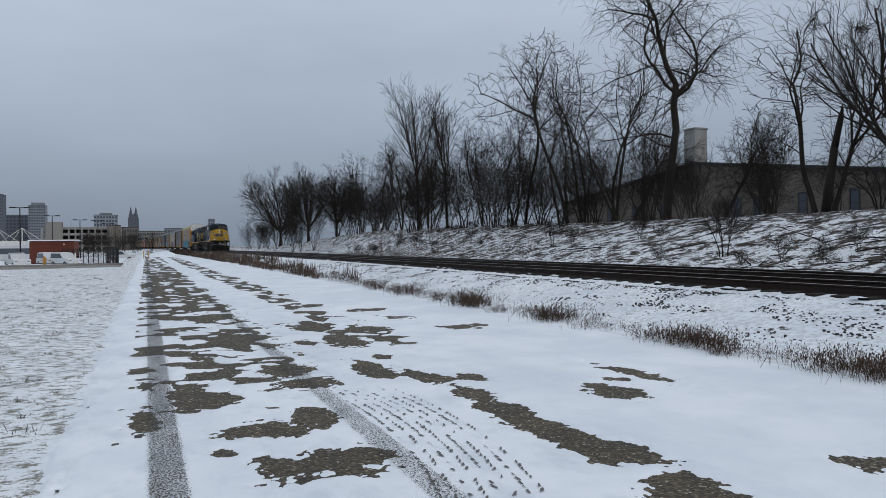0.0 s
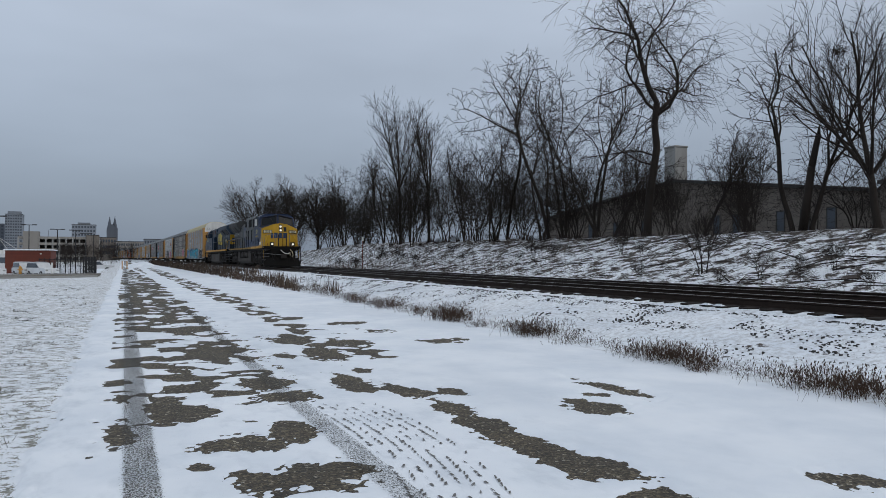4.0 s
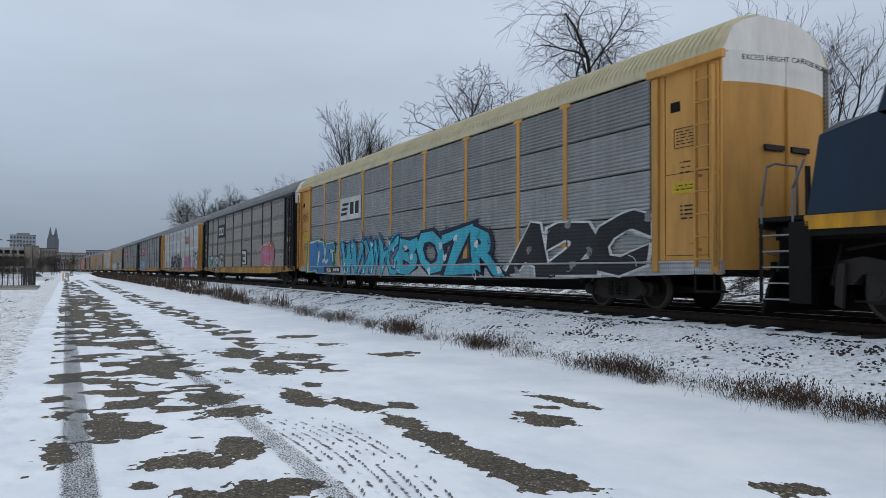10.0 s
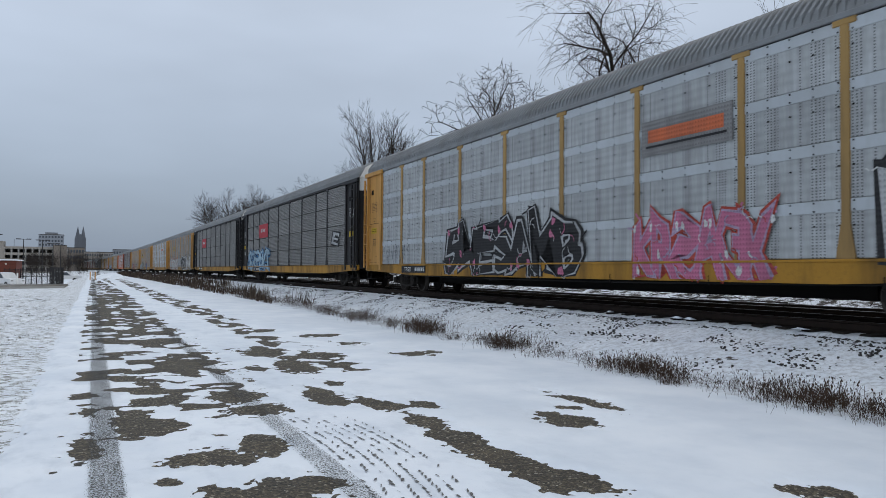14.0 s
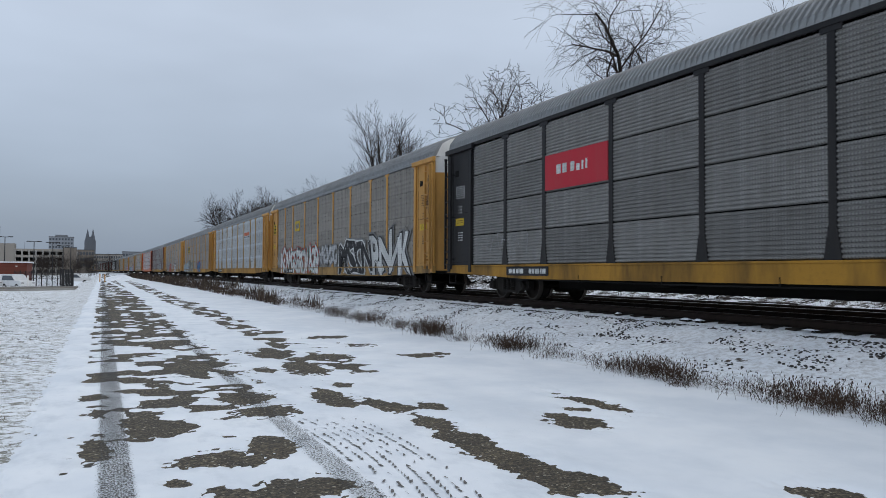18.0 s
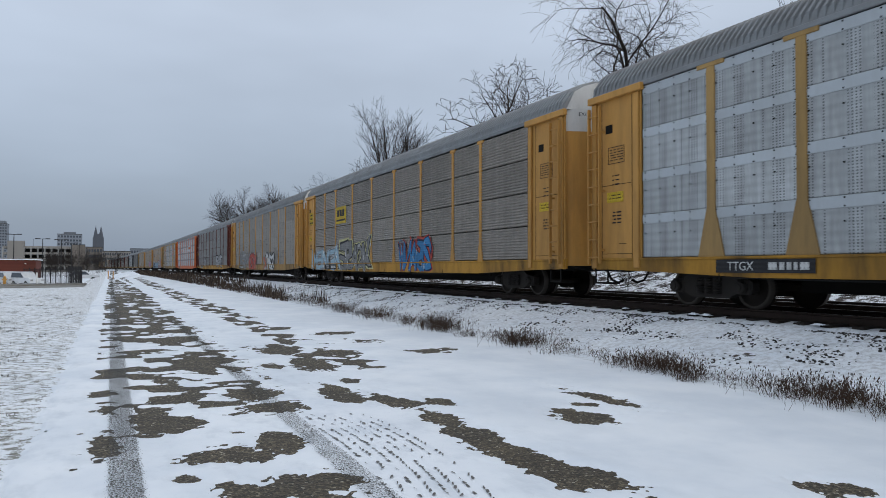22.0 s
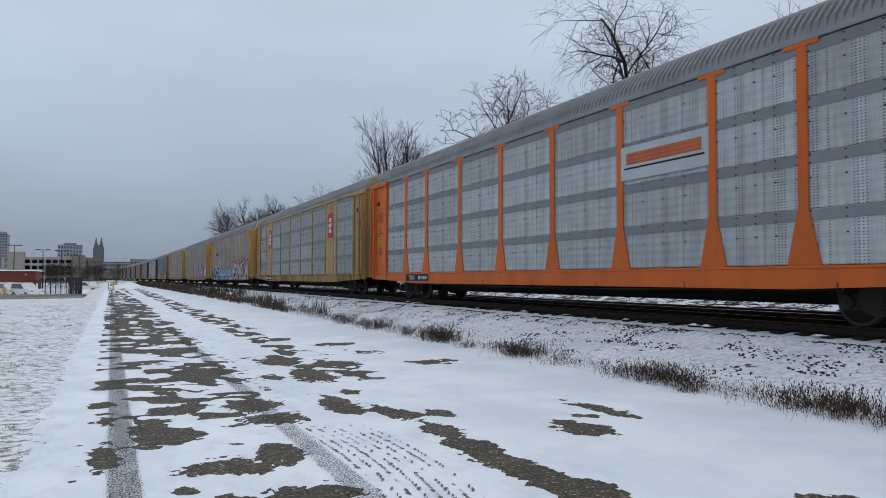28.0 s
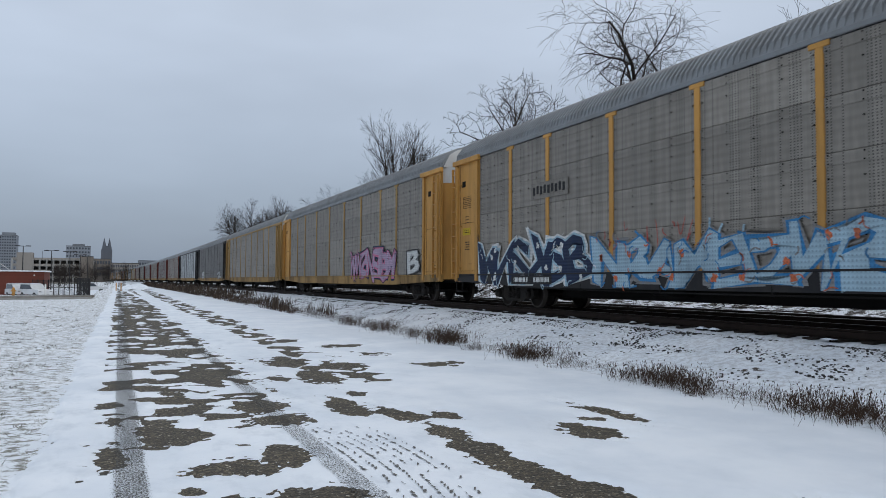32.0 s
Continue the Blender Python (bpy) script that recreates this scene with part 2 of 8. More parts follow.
FAR_WEED = make_weeds()
GRASS = worn("frosted_dead_grass", (0.085, 0.085, 0.058), (0.03, 0.032, 0.022), 0.9, scale=6, streak=False, bumpy=0)

# ---- mesh building ----


class Shape:
    """Collects faces for one mesh."""

    def __init__(self):
        self.v, self.f, self.m, self.smooth = [], [], [], []

    def add(self, verts, faces, mat=0, smooth=False):
        k = len(self.v)
        self.v += [tuple(p) for p in verts]
        for q in faces:
            self.f.append([k + i for i in q])
            self.m.append(mat)
            self.smooth.append(smooth)
        return self

    def box(self, x0, x1, y0, y1, z0, z1, mat=0, c=0.0):
        """A box; c: chamfer of its edges."""
        if c <= 0:
            v = [(x, y, z) for x in (x0, x1) for y in (y0, y1) for z in (z0, z1)]
            return self.add(v, [(0, 1, 3, 2), (4, 6, 7, 5), (0, 4, 5, 1), (2, 3, 7, 6), (0, 2, 6, 4), (1, 5, 7, 3)], mat)
        v, f = [], []
        idx = {}
        for i, (x, sx) in enumerate(((x0, 1), (x1, -1))):
            for j, (y, sy) in enumerate(((y0, 1), (y1, -1))):
                for k, (z, sz) in enumerate(((z0, 1), (z1, -1))):
                    for a in range(3):
                        idx[i, j, k, a] = len(v)
                        v.append((x + (sx * c if a != 0 else 0), y + (sy * c if a != 1 else 0), z + (sz * c if a != 2 else 0)))
        for s in (0, 1):
            f.append([idx[s, 0, 0, 0], idx[s, 0, 1, 0], idx[s, 1, 1, 0], idx[s, 1, 0, 0]])
            f.append([idx[0, s, 0, 1], idx[1, s, 0, 1], idx[1, s, 1, 1], idx[0, s, 1, 1]])
            f.append([idx[0, 0, s, 2], idx[0, 1, s, 2], idx[1, 1, s, 2], idx[1, 0, s, 2]])
            for u in (0, 1):
                f.append([idx[s, u, 0, 0], idx[s, u, 1, 0], idx[s, u, 1, 1], idx[s, u, 0, 1]])
                f.append([idx[s, 0, u, 0], idx[s, 1, u, 0], idx[s, 1, u, 2], idx[s, 0, u, 2]])
                f.append([idx[0, s, u, 1], idx[1, s, u, 1], idx[1, s, u, 2], idx[0, s, u, 2]])
                for w in (0, 1):
                    f.append([idx[s, u, w, a] for a in range(3)])
        return self.add(v, f, mat)

    def prism(self, profile, axis, a, b, mat=0, smooth=False):
        """A closed outline (two coordinates) drawn along an axis from a to b, with caps."""
        n = len(profile)

        def at(p, s):
            return {"x": (s, p[0], p[1]), "y": (p[0], s, p[1]), "z": (p[0], p[1], s)}[axis]
        v = [at(p, a) for p in profile] + [at(p, b) for p in profile]
        k = len(self.v)
        self.add(v, [(i, (i + 1) % n, n + (i + 1) % n, n + i) for i in range(n)], mat, smooth)
        self.f += [[k + i for i in range(n)][::-1], [k + n + i for i in range(n)]]
        self.m += [mat, mat]
        self.smooth += [False, False]
        return self

    def tube(self, p0, p1, r0, r1=None, n=8, mat=0, caps=True, smooth=True):
        p0, p1 = Vector(p0), Vector(p1)
        r1 = r0 if r1 is None else r1
        d = (p1 - p0).normalized()
        u = d.orthogonal().normalized()
        w = d.cross(u)
        v = []
        for p, r in ((p0, r0), (p1, r1)):
            for i in range(n):
                a = 2 * math.pi * i / n
                v.append(p + (u * math.cos(a) + w * math.sin(a)) * r)
        f = [(i, (i + 1) % n, n + (i + 1) % n, n + i) for i in range(n)]
        k = len(self.v)
        self.add(v, f, mat, smooth)
        if caps:
            self.f += [[k + i for i in range(n)][::-1], [k + n + i for i in range(n)]]
            self.m += [mat, mat]
            self.smooth += [False, False]
        return self

    def path(self, pts, r, n=6, mat=0):
        for p, q in zip(pts, pts[1:]):
            self.tube(p, q, r, r, n, mat)
        return self

    def mesh(self, name, *mats):
        me = bpy.data.meshes.new(name)
        me.from_pydata(self.v, [], self.f)
        me.polygons.foreach_set("material_index", self.m)
        me.polygons.foreach_set("use_smooth", self.smooth)
        for m in mats:
            me.materials.append(m)
        bm = bmesh.new()
        bm.from_mesh(me)
        bmesh.ops.recalc_face_normals(bm, faces=bm.faces)
        bm.to_mesh(me)
        bm.free()
        me.update()
        return me


def part(name, shape, mats, parent=None, label="", at=None):
    """Links a Shape (or a finished mesh) as one object, under a thing or a part."""
    mats = mats if isinstance(mats, (list, tuple)) else [mats]
    ob = new(name, shape.mesh(name, *mats) if isinstance(shape, Shape) else shape)
    if parent is not None:
        ob.parent = parent
    if at is not None:
        ob.matrix_basis = at
    if label:
        ob["label"] = label
    return ob


def paint(ob, *mats):
    """Gives an object that shares its mesh paint of its own."""
    for slot, m in zip(ob.material_slots, mats):
        slot.link = "OBJECT"
        slot.material = m
    return ob


def empty(name, m=None):
    ob = new(name)
    ob.empty_display_size = 0.3
    if m is not None:
        ob.matrix_basis = m
    return ob


def vnoise(x, y, seed=0):
    """Smooth value noise on arrays, 0 to 1."""
    xi, yi = np.floor(x).astype(np.int64), np.floor(y).astype(np.int64)
    fx, fy = x - xi, y - yi
    fx, fy = fx * fx * (3 - 2 * fx), fy * fy * (3 - 2 * fy)

    def h(a, b):
        k = (a * 374761393 + b * 668265263 + seed * 144665) & 0x7FFFFFFF
        k = ((k ^ (k >> 13)) * 1274126177) & 0x7FFFFFFF
        return ((k ^ (k >> 16)) & 0xFFFF) / 65535.0
    return (h(xi, yi) * (1 - fx) + h(xi + 1, yi) * fx) * (1 - fy) + (h(xi, yi + 1) * (1 - fx) + h(xi + 1, yi + 1) * fx) * fy


def fbm(x, y, seed=0, octaves=4):
    s, a, t = 0.0, 1.0, 0.0
    for o in range(octaves):
        s = s + a * vnoise(x * 2 ** o, y * 2 ** o, seed + o * 17)
        t += a
        a *= 0.5
    return s / t


def sheet(name, xs, ys, z, mats, label="", smooth=True, keep=None):
    """A ground sheet over a grid; z: heights, one row for each y. keep: which cells to build."""
    nx, ny = len(xs), len(ys)
    gx, gy = np.meshgrid(xs, ys)
    co = np.stack([gx, gy, z], -1).reshape(-1, 3)
    i = (np.arange(ny - 1)[:, None] * nx + np.arange(nx - 1)[None]).ravel()
    if keep is not None:
        i = i[keep.ravel()]
    q = np.stack([i, i + 1, i + nx + 1, i + nx], -1)
    me = bpy.data.meshes.new(name)
    me.vertices.add(len(co))
    me.vertices.foreach_set("co", co.ravel())
    me.loops.add(q.size)
    me.loops.foreach_set("vertex_index", q.ravel().astype(np.int32))
    me.polygons.add(len(q))
    me.polygons.foreach_set("loop_start", np.arange(0, q.size, 4, dtype=np.int32))
    me.update(calc_edges=True)
    me.polygons.foreach_set("use_smooth", np.full(len(q), smooth))
    for m in mats:
        me.materials.append(m)
    return tagged(new(name, me), label, kind="structure")


# ---- the lie of the land: path, railway bank, slope with trees, plateau ----
RAIL_Z, TRACK_X, SECOND_X, BEND = 0.82, 12.2, 16.2, -5.2e-5


def bend(y):
    """How far the railway swings off its straight line, y metres up the line."""
    y = np.maximum(y, 0.0)
    e = np.minimum(y, 450.0)
    return BEND * e * e + 2 * BEND * 450.0 * (y - e)


def land(x, y):
    x, y = np.asarray(x, float), np.asarray(y, float)
    s = x - bend(y)
    foot = 19.0 + np.clip((y - 40) / 60, 0, 1) * 4
    crest = 3.0 + 0.55 * np.clip((y - 40) / 60, 0, 1) - 2.6 * np.clip((y - 105) / 90, 0, 1)
    z = np.interp(s, [7.3, 8.2, 10.5, 18.0, 18.8], [-0.02, 0.08, RAIL_Z - 0.25, RAIL_Z - 0.27, 0.5])
    up = np.clip((s - foot) / (30.0 - foot), 0, 1)
    z = z + (crest - 0.5) * (up * up * (3 - 2 * up) * 0.55 + up * 0.45)
    z = z + np.where(s > 19, (fbm(x / 2.3, y / 2.3, 5) - 0.5) * 0.34 * np.clip((s - 19) / 3, 0, 1), 0)
    low = np.clip((y - 84) / 22, 0, 1) * np.clip((-1.5 - x) / 3, 0, 1)
    z = z - 0.9 * low
    z = z + np.where(x < -0.9, (fbm(x / 1.7, y / 1.7, 9) - 0.5) * 0.05 * np.clip((-0.9 - x), 0, 1), 0)
    return z


def grid_steps(near, far, first, grow):
    out, d = [near], first
    while out[-1] < far:
        out.append(out[-1] + d)
        d *= grow
    return out


gx = sorted(set(np.round(np.concatenate([-np.array(grid_steps(1.2, 2500, 0.5, 1.12)), np.arange(-1.2, 8.3, 0.25), np.arange(8.2, 34, 0.45),
                                          np.array(grid_steps(34, 2500, 0.8, 1.12))]), 3)))
gy = sorted(set(np.round(np.concatenate([-np.array(grid_steps(2, 300, 1.0, 1.2)), np.arange(-2, 60, 0.5), np.array(grid_steps(60, 4500, 0.7, 1.045))]), 3)))
GX, GY = np.meshgrid(np.array(gx), np.array(gy))
GZ = land(GX, GY)
GZ = GZ - np.where((GX > -0.3) & (GX < 7.4), 0.05, 0.0)          # the path's own surfaces lie here
sheet("ground", gx, gy, GZ, [GROUND], "frozen ground with dead grass and thin broken snow")

# the asphalt path, and the snow left on it
py = np.array(sorted(set(np.round(np.concatenate([np.arange(-4, 80, 1.0), np.array(grid_steps(80, 420, 2, 1.05))]), 3))))
px = np.arange(-0.45, 7.6, 0.35)
PX, PY = np.meshgrid(px, py)
sheet("path", px + 0.0, py, 0.004 * np.sin(PX * 0.9) + bend(PY) * 0, [ASPHALT], "wet brown-grey asphalt path showing through the snow")


def bare_spots():
    """Melted spots on the path: x, y, half width, half length."""
    near = [(0.92, 6.54, 0.44, 0.34), (1.27, 5.45, 0.56, 0.42), (1.46, 7.04, 0.19, 0.40), (0.56, 5.98, 0.10, 0.12), (1.60, 9.61, 0.42, 0.6),
            (1.60, 8.61, 0.34, 0.45), (0.63, 9.58, 0.35, 0.3), (1.03, 9.87, 0.18, 0.3), (0.53, 8.03, 0.30, 0.32), (-0.03, 7.46, 0.12, 0.6),
            (0.0, 9.09, 0.12, 0.4), (-0.10, 10.34, 0.17, 0.28), (0.76, 11.17, 0.23, 0.34), (0.87, 12.48, 0.5, 0.32)]
    mid = [(1.35, 12.25, 0.21, 0.7), (2.97, 14.79, 0.36, 1.2), (3.05, 12.42, 0.40, 1.1), (2.45, 12.34, 0.17, 0.4), (4.08, 13.81, 0.28, 0.5),
           (4.88, 17.98, 0.6, 0.6), (5.16, 15.90, 0.5, 0.55), (5.82, 13.34, 0.62, 0.5), (2.62, 9.19, 0.22, 0.85), (3.12, 10.16, 0.16, 0.32)]
    steps_ = [(-0.22, 5.1, 0.035, 0.05), (-0.25, 6.6, 0.05, 0.06), (-0.23, 7.1, 0.04, 0.05), (-0.24, 8.0, 0.05, 0.07), (-0.2, 4.6, 0.03, 0.04)]      # footprints
    east = [(3.12, 8.51, 0.22, 0.75), (3.22, 7.47, 0.24, 0.62), (3.20, 6.33, 0.25, 0.62), (3.26, 5.46, 0.25, 0.6), (3.29, 4.72, 0.28, 0.5),
            (3.27, 3.87, 0.27, 0.5), (3.3, 3.0, 0.25, 0.6), (3.67, 8.20, 0.16, 0.34), (4.62, 6.85, 0.34, 0.48), (5.55, 7.9, 0.24, 0.85), (5.15, 7.45, 0.22, 0.25), (4.78, 3.90, 0.25, 0.33)]
    return near + mid + steps_ + east


def snow_depth(x, y):
    """Metres of snow over the asphalt, in tenths; below nought it is bare."""
    rough = fbm(x / 0.40, y / 0.55, 3, 4) - 0.5
    ragged = fbm(x / 0.13, y / 0.13, 6, 3) - 0.5
    fine = fbm(x / 0.045, y / 0.045, 8, 2) - 0.5
    d = 0.5 + 0.0 * x
    for cx, cy, a, b in bare_spots():
        q = np.sqrt(((x - cx) / a) ** 2 + ((y - cy) / b) ** 2)
        d = np.minimum(d, (q - 1.0) * 0.48 + rough * 0.75 + ragged * 0.42 + fine * 0.30)
    # on the worn lane the melt runs together into crosswise streaks, more of them further off
    far = np.clip((y - 7.0) / 6, 0, 1)
    streak = 0.74 * fbm(x / 0.38 + 7, np.log(1 + np.maximum(y, 0) * 0.1875) / 0.023, 21, 3) + 0.26 * fbm(x / 1.6, y / 0.9, 57, 2)
    lane = np.clip((2.35 - x) / 0.5, 0, 1) * np.clip((x + 0.38) / 0.2, 0, 1)
    lane2 = np.clip((5.0 - x) / 1.0, 0, 1) * np.clip((x - 2.7) / 0.4, 0, 1)
    ridge = np.exp(-((x - (2.95 - 0.0225 * (y - 22))) / 0.20) ** 2) * np.clip((y - 12) / 6, 0, 1)
    level = 0.512 - 0.105 * np.clip((y - 8) / 18, 0, 1)
    melt = streak - level - (0.5 * (1 - lane * np.clip((y - 5.5) / 3, 0, 1)))
    melt2 = streak - (level + 0.008) - 0.5 * (1 - lane2 * far)
    d = np.minimum(d, -np.maximum(melt, melt2) * 2.6 + ragged * 0.16 + fine * 0.08 + ridge * 1.2)
    # scuffed strip beside the second wheel track
    t = np.clip(1 - np.abs(x - 2.05) / 0.35, 0, 1) * np.clip((y - 8) / 2, 0, 1) * np.clip((30 - y) / 10, 0, 1)
    d = np.minimum(d, 0.5 - t * (ragged * 2.0 + fine * 1.4 + 0.42))
    d = np.where(x < -0.3, np.maximum(d, 0.3 + ragged * 0.2), d)
    edge = np.clip((x - 6.9) / 0.4, 0, 1)
    return np.clip(d, -0.12, 0.32) * (1 - edge) + 0.3 * edge


def snow_sheet(name, xs, ys, label):
    X, Y = np.meshgrid(xs, ys)
    d = snow_depth(X, Y)
    lift = 0.030 * np.sign(d) * np.sqrt(np.abs(d) + 1e-6) + 0.012 * (fbm(X / 1.3, Y / 1.3, 2) - 0.5) * np.clip(d * 8, 0, 1)
    z = 0.006 + lift
    west = np.clip((X + 0.80 + 0.3 * (fbm(X / 0.5, Y / 0.7, 41) - 0.5) + 0.25 * (fbm(X / 0.07, Y / 0.1, 43) - 0.5)) / 0.22, 0, 1)      # the cover thins out on the lawn
    z = z * west + (land(X, Y) - 0.04) * (1 - west)
    bare = (z < -0.002) & (X > -0.6)
    z = np.where(X < -0.6, z, z)
    keep = ~(bare[:-1, :-1] & bare[1:, :-1] & bare[:-1, 1:] & bare[1:, 1:])
    return sheet(name, xs, ys, z, [SNOW], label, keep=keep)


snow_sheet("path_snow", np.arange(-1.5, 7.55, 0.025), np.arange(2.6, 12.0, 0.03), "wind-smoothed snow on the path with melted holes")
snow_sheet("path_snow", np.arange(-1.5, 7.55, 0.045), np.concatenate([np.arange(11.98, 30, 0.06), np.arange(30, 70, 0.14)]), "streaky half-melted snow on the path")
snow_sheet("path_snow", np.arange(-1.5, 7.55, 0.12), np.concatenate([np.arange(69.9, 170, 0.6), np.arange(170, 420, 3)]), "streaky half-melted snow on the far path")
snow_sheet("path_snow", np.arange(-1.5, 7.55, 0.12), np.arange(-4, 2.65, 0.15), "wind-smoothed snow on the path")


def make_crust(x, half_width, strength):
    """Snow ground off the asphalt by a wheel: grey speckle, dense along the middle, frayed at its edges."""
    m, n, l, b = material("wheel_crust", (0.1, 0.1, 0.1), 0.7)
    f1 = noise_fac(n, l, 62, 3, 0.75, (1.0, 0.6, 0.0), world_space=True)
    f2 = noise_fac(n, l, 3.0, 5, 0.7, (1.5, 0.6, 0), world_space=True)
    g = n.new("ShaderNodeNewGeometry")
    sp = n.new("ShaderNodeSeparateXYZ")
    l.new(g.outputs["Position"], sp.inputs[0])

    def math_(op, a, c, clamp=False):
        k = n.new("ShaderNodeMath")
        k.operation, k.use_clamp = op, clamp
        for i, v in enumerate((a, c)):
            if isinstance(v, (int, float)):
                k.inputs[i].default_value = v
            else:
                l.new(v, k.inputs[i])
        return k.outputs[0]
    off = math_("DIVIDE", math_("ABSOLUTE", math_("SUBTRACT", sp.outputs["X"], x), 0.0), half_width)
    near = math_("MULTIPLY", math_("SUBTRACT", 0.80, off), 9.0)
    speck = math_("MULTIPLY", math_("SUBTRACT", f1, 0.5), 15.0)
    patch = math_("MULTIPLY", math_("SUBTRACT", f2, 0.5), 2.2)
    have = math_("ADD", math_("ADD", speck, patch), strength)
    edge = math_("MINIMUM", near, 0.55)
    l.new(math_("MULTIPLY", math_("ADD", have, edge), 1.0, True), b.inputs["Alpha"])
    l.new(ramp(n, l, noise_fac(n, l, 60, 4, 0.8, (1, 0.5, 0), world_space=True), [(0.42, (0.03, 0.027, 0.022)), (0.56, (0.085, 0.078, 0.066)), (0.68, (0.35, 0.36, 0.37))]), b.inputs["Base Color"])
    return m


def wheel_track(x, half_width, y0, y1, label, strength):
    ys = np.array(grid_steps(y0, y1, 0.1, 1.01))
    xs = x + np.linspace(-1.2, 1.2, 7) * half_width
    X, Y = np.meshgrid(xs, ys)
    z = 0.031 + 0.012 * (fbm(X / 1.3, Y / 1.3, 2) - 0.5) + 0.0004 * np.maximum(Y, 0) ** 0.7
    return sheet("wheel_track", xs, ys, z, [make_crust(x, half_width, strength)], label)


wheel_track(0.12, 0.145, -3.9, 120, "grey speckled wheel track worn through the snow to the asphalt", -0.15)
wheel_track(1.74, 0.13, -3.9, 24, "fading speckled wheel track in the snow", -0.6)


def tyre_print():
    """Rows of short lug marks where a tyre turned across the snow."""
    r = random.Random(19)
    s = Shape()
    for j in range(8):
        u = (j - 3.5) / 3.5
        y = 4.2
        while y < 8.1:
            cx = 2.26 - 0.055 * (y - 6.4) ** 2 + 0.34 * u
            d = -0.11 * (y - 6.4)
            fade = min(1.0, (8.3 - y) / 1.2) * (0.75 + 0.25 * math.sin(3.1 * y + j))
            if r.random() < 0.86 * fade:
                hl, hw = r.uniform(0.026, 0.044), r.uniform(0.006, 0.011)
                pts = []
                for a_, b_ in ((-1, -1), (1, -0.7), (1, 1), (-1, 0.8)):
                    sx, sy = a_ * hw + 0.22 * b_ * hl * (1 if j % 2 else -1), b_ * hl
                    pts.append((cx + r.gauss(0, 0.006) + sx + d * sy, y + sy, 0.0305 + 0.012 * (float(fbm(np.array([cx / 1.3]), np.array([y / 1.3]), 2)[0]) - 0.5)))
                s.add(pts, [(0, 1, 2, 3)])
            y += 0.088
    tagged(part("tyre_print", s, worn("pressed_slush", (0.17, 0.165, 0.16), (0.08, 0.07, 0.06), 0.6, amount=0.7, scale=9, streak=False)), "curved rows of tyre lug marks in the snow", "tyre print", kind="stuff")


tyre_print()

# ---- the railway: two tracks on a ballast bank ----


def bed(name, x0, x1, z, label):
    s = Shape()
    ys = [-450, -60, -20, 0, 20, 40, 70, 100, 150, 200, 260, 320, 380, 440, 520, 620, 760, 900, 1100]
    v = []
    for y in ys:
        b = float(bend(y))
        v += [(x0 - 0.25 + b, y, z - 0.25), (x0 + b, y, z), (x1 + b, y, z), (x1 + 0.25 + b, y, z - 0.25)]
    f = [(4 * i + j, 4 * i + j + 1, 4 * i + j + 5, 4 * i + j + 4) for i in range(len(ys) - 1) for j in range(3)]
    s.add(v, f)
    return tagged(part(name, s, BED), label, kind="structure")


bed("ballast_bed", TRACK_X - 0.86, TRACK_X + 1.3, RAIL_Z - 0.17, "dark wet ballast between the rails, swept clear of snow")
bed("ballast_bed", SECOND_X - 1.2, SECOND_X + 1.35, RAIL_Z - 0.19, "dark wet ballast of the second track")


def rail_profile():
    return [(-0.07, -0.175), (0.07, -0.175), (0.07, -0.162), (0.012, -0.14), (0.010, -0.045), (0.036, -0.03), (0.036, -0.004), (0.028, 0.0),
            (-0.028, 0.0), (-0.036, -0.004), (-0.036, -0.03), (-0.010, -0.045), (-0.012, -0.14), (-0.07, -0.162)]


def rail(center, z):
    s = Shape()
    prof = rail_profile()
    ys = [-450, -60, 0, 30, 60, 90, 120, 160, 200, 250, 300, 350, 400, 450, 600, 800, 1100]
    n = len(prof)
    v = [(center + float(bend(y)) + px_, y, z + pz) for y in ys for px_, pz in prof]
    for i in range(len(ys) - 1):
        for j in range(n):
            s.add([], [])
            s.f.append([i * n + j, i * n + (j + 1) % n, (i + 1) * n + (j + 1) % n, (i + 1) * n + j])
            s.m.append(1 if j in (6, 7, 8) else 0)
            s.smooth.append(False)
    s.v = v
    return tagged(part("rail", s, [RAIL, RAIL_TOP]), "rust-brown steel rail with a worn bright head", "rail", "rails", "structure")


for tx, tz in ((TRACK_X, RAIL_Z), (SECOND_X, RAIL_Z - 0.03)):
    for off in (-0.753, 0.753):
        rail(tx + off, tz)

tie_shape = Shape().box(-1.3, 1.3, -0.115, 0.115, -0.17, 0.0, 0, 0.015)
tie_mesh = tie_shape.mesh("tie", TIE)
cap_shape = Shape()
for i in range(6):
    a = i / 6
    cap_shape.box(-1.33 + 0.02 * i, -1.05 - 0.03 * i, -0.11 + 0.012 * i, 0.11 - 0.012 * i, 0.002 + 0.006 * i, 0.008 + 0.006 * i)
cap_mesh = cap_shape.mesh("tie_snow", SNOW)
rng = random.Random(4)
ties = empty("track_ties")
tagged(ties, "row of dark timber ties with snow caught on their ends", "railway ties", kind="structure")
for i in range(110):
    y = -6 + i * 0.53
    m = pose(TRACK_X + rng.uniform(-0.06, 0.06), y + rng.uniform(-0.03, 0.03), RAIL_Z - 0.150, 0, 0, rng.uniform(-1.2, 1.2))
    t = part("tie", tie_mesh, [], ties, at=m)
    if rng.random() < 0.25:
        part("snow_cap", cap_mesh, [], t, at=Matrix.Translation((rng.uniform(-0.1, 0.02) - 0.6, rng.uniform(-0.08, 0.08), -0.004)) @ Matrix.Diagonal((rng.uniform(0.35, 0.6), rng.uniform(0.5, 1.2), rng.uniform(0.4, 1.2), 1)))
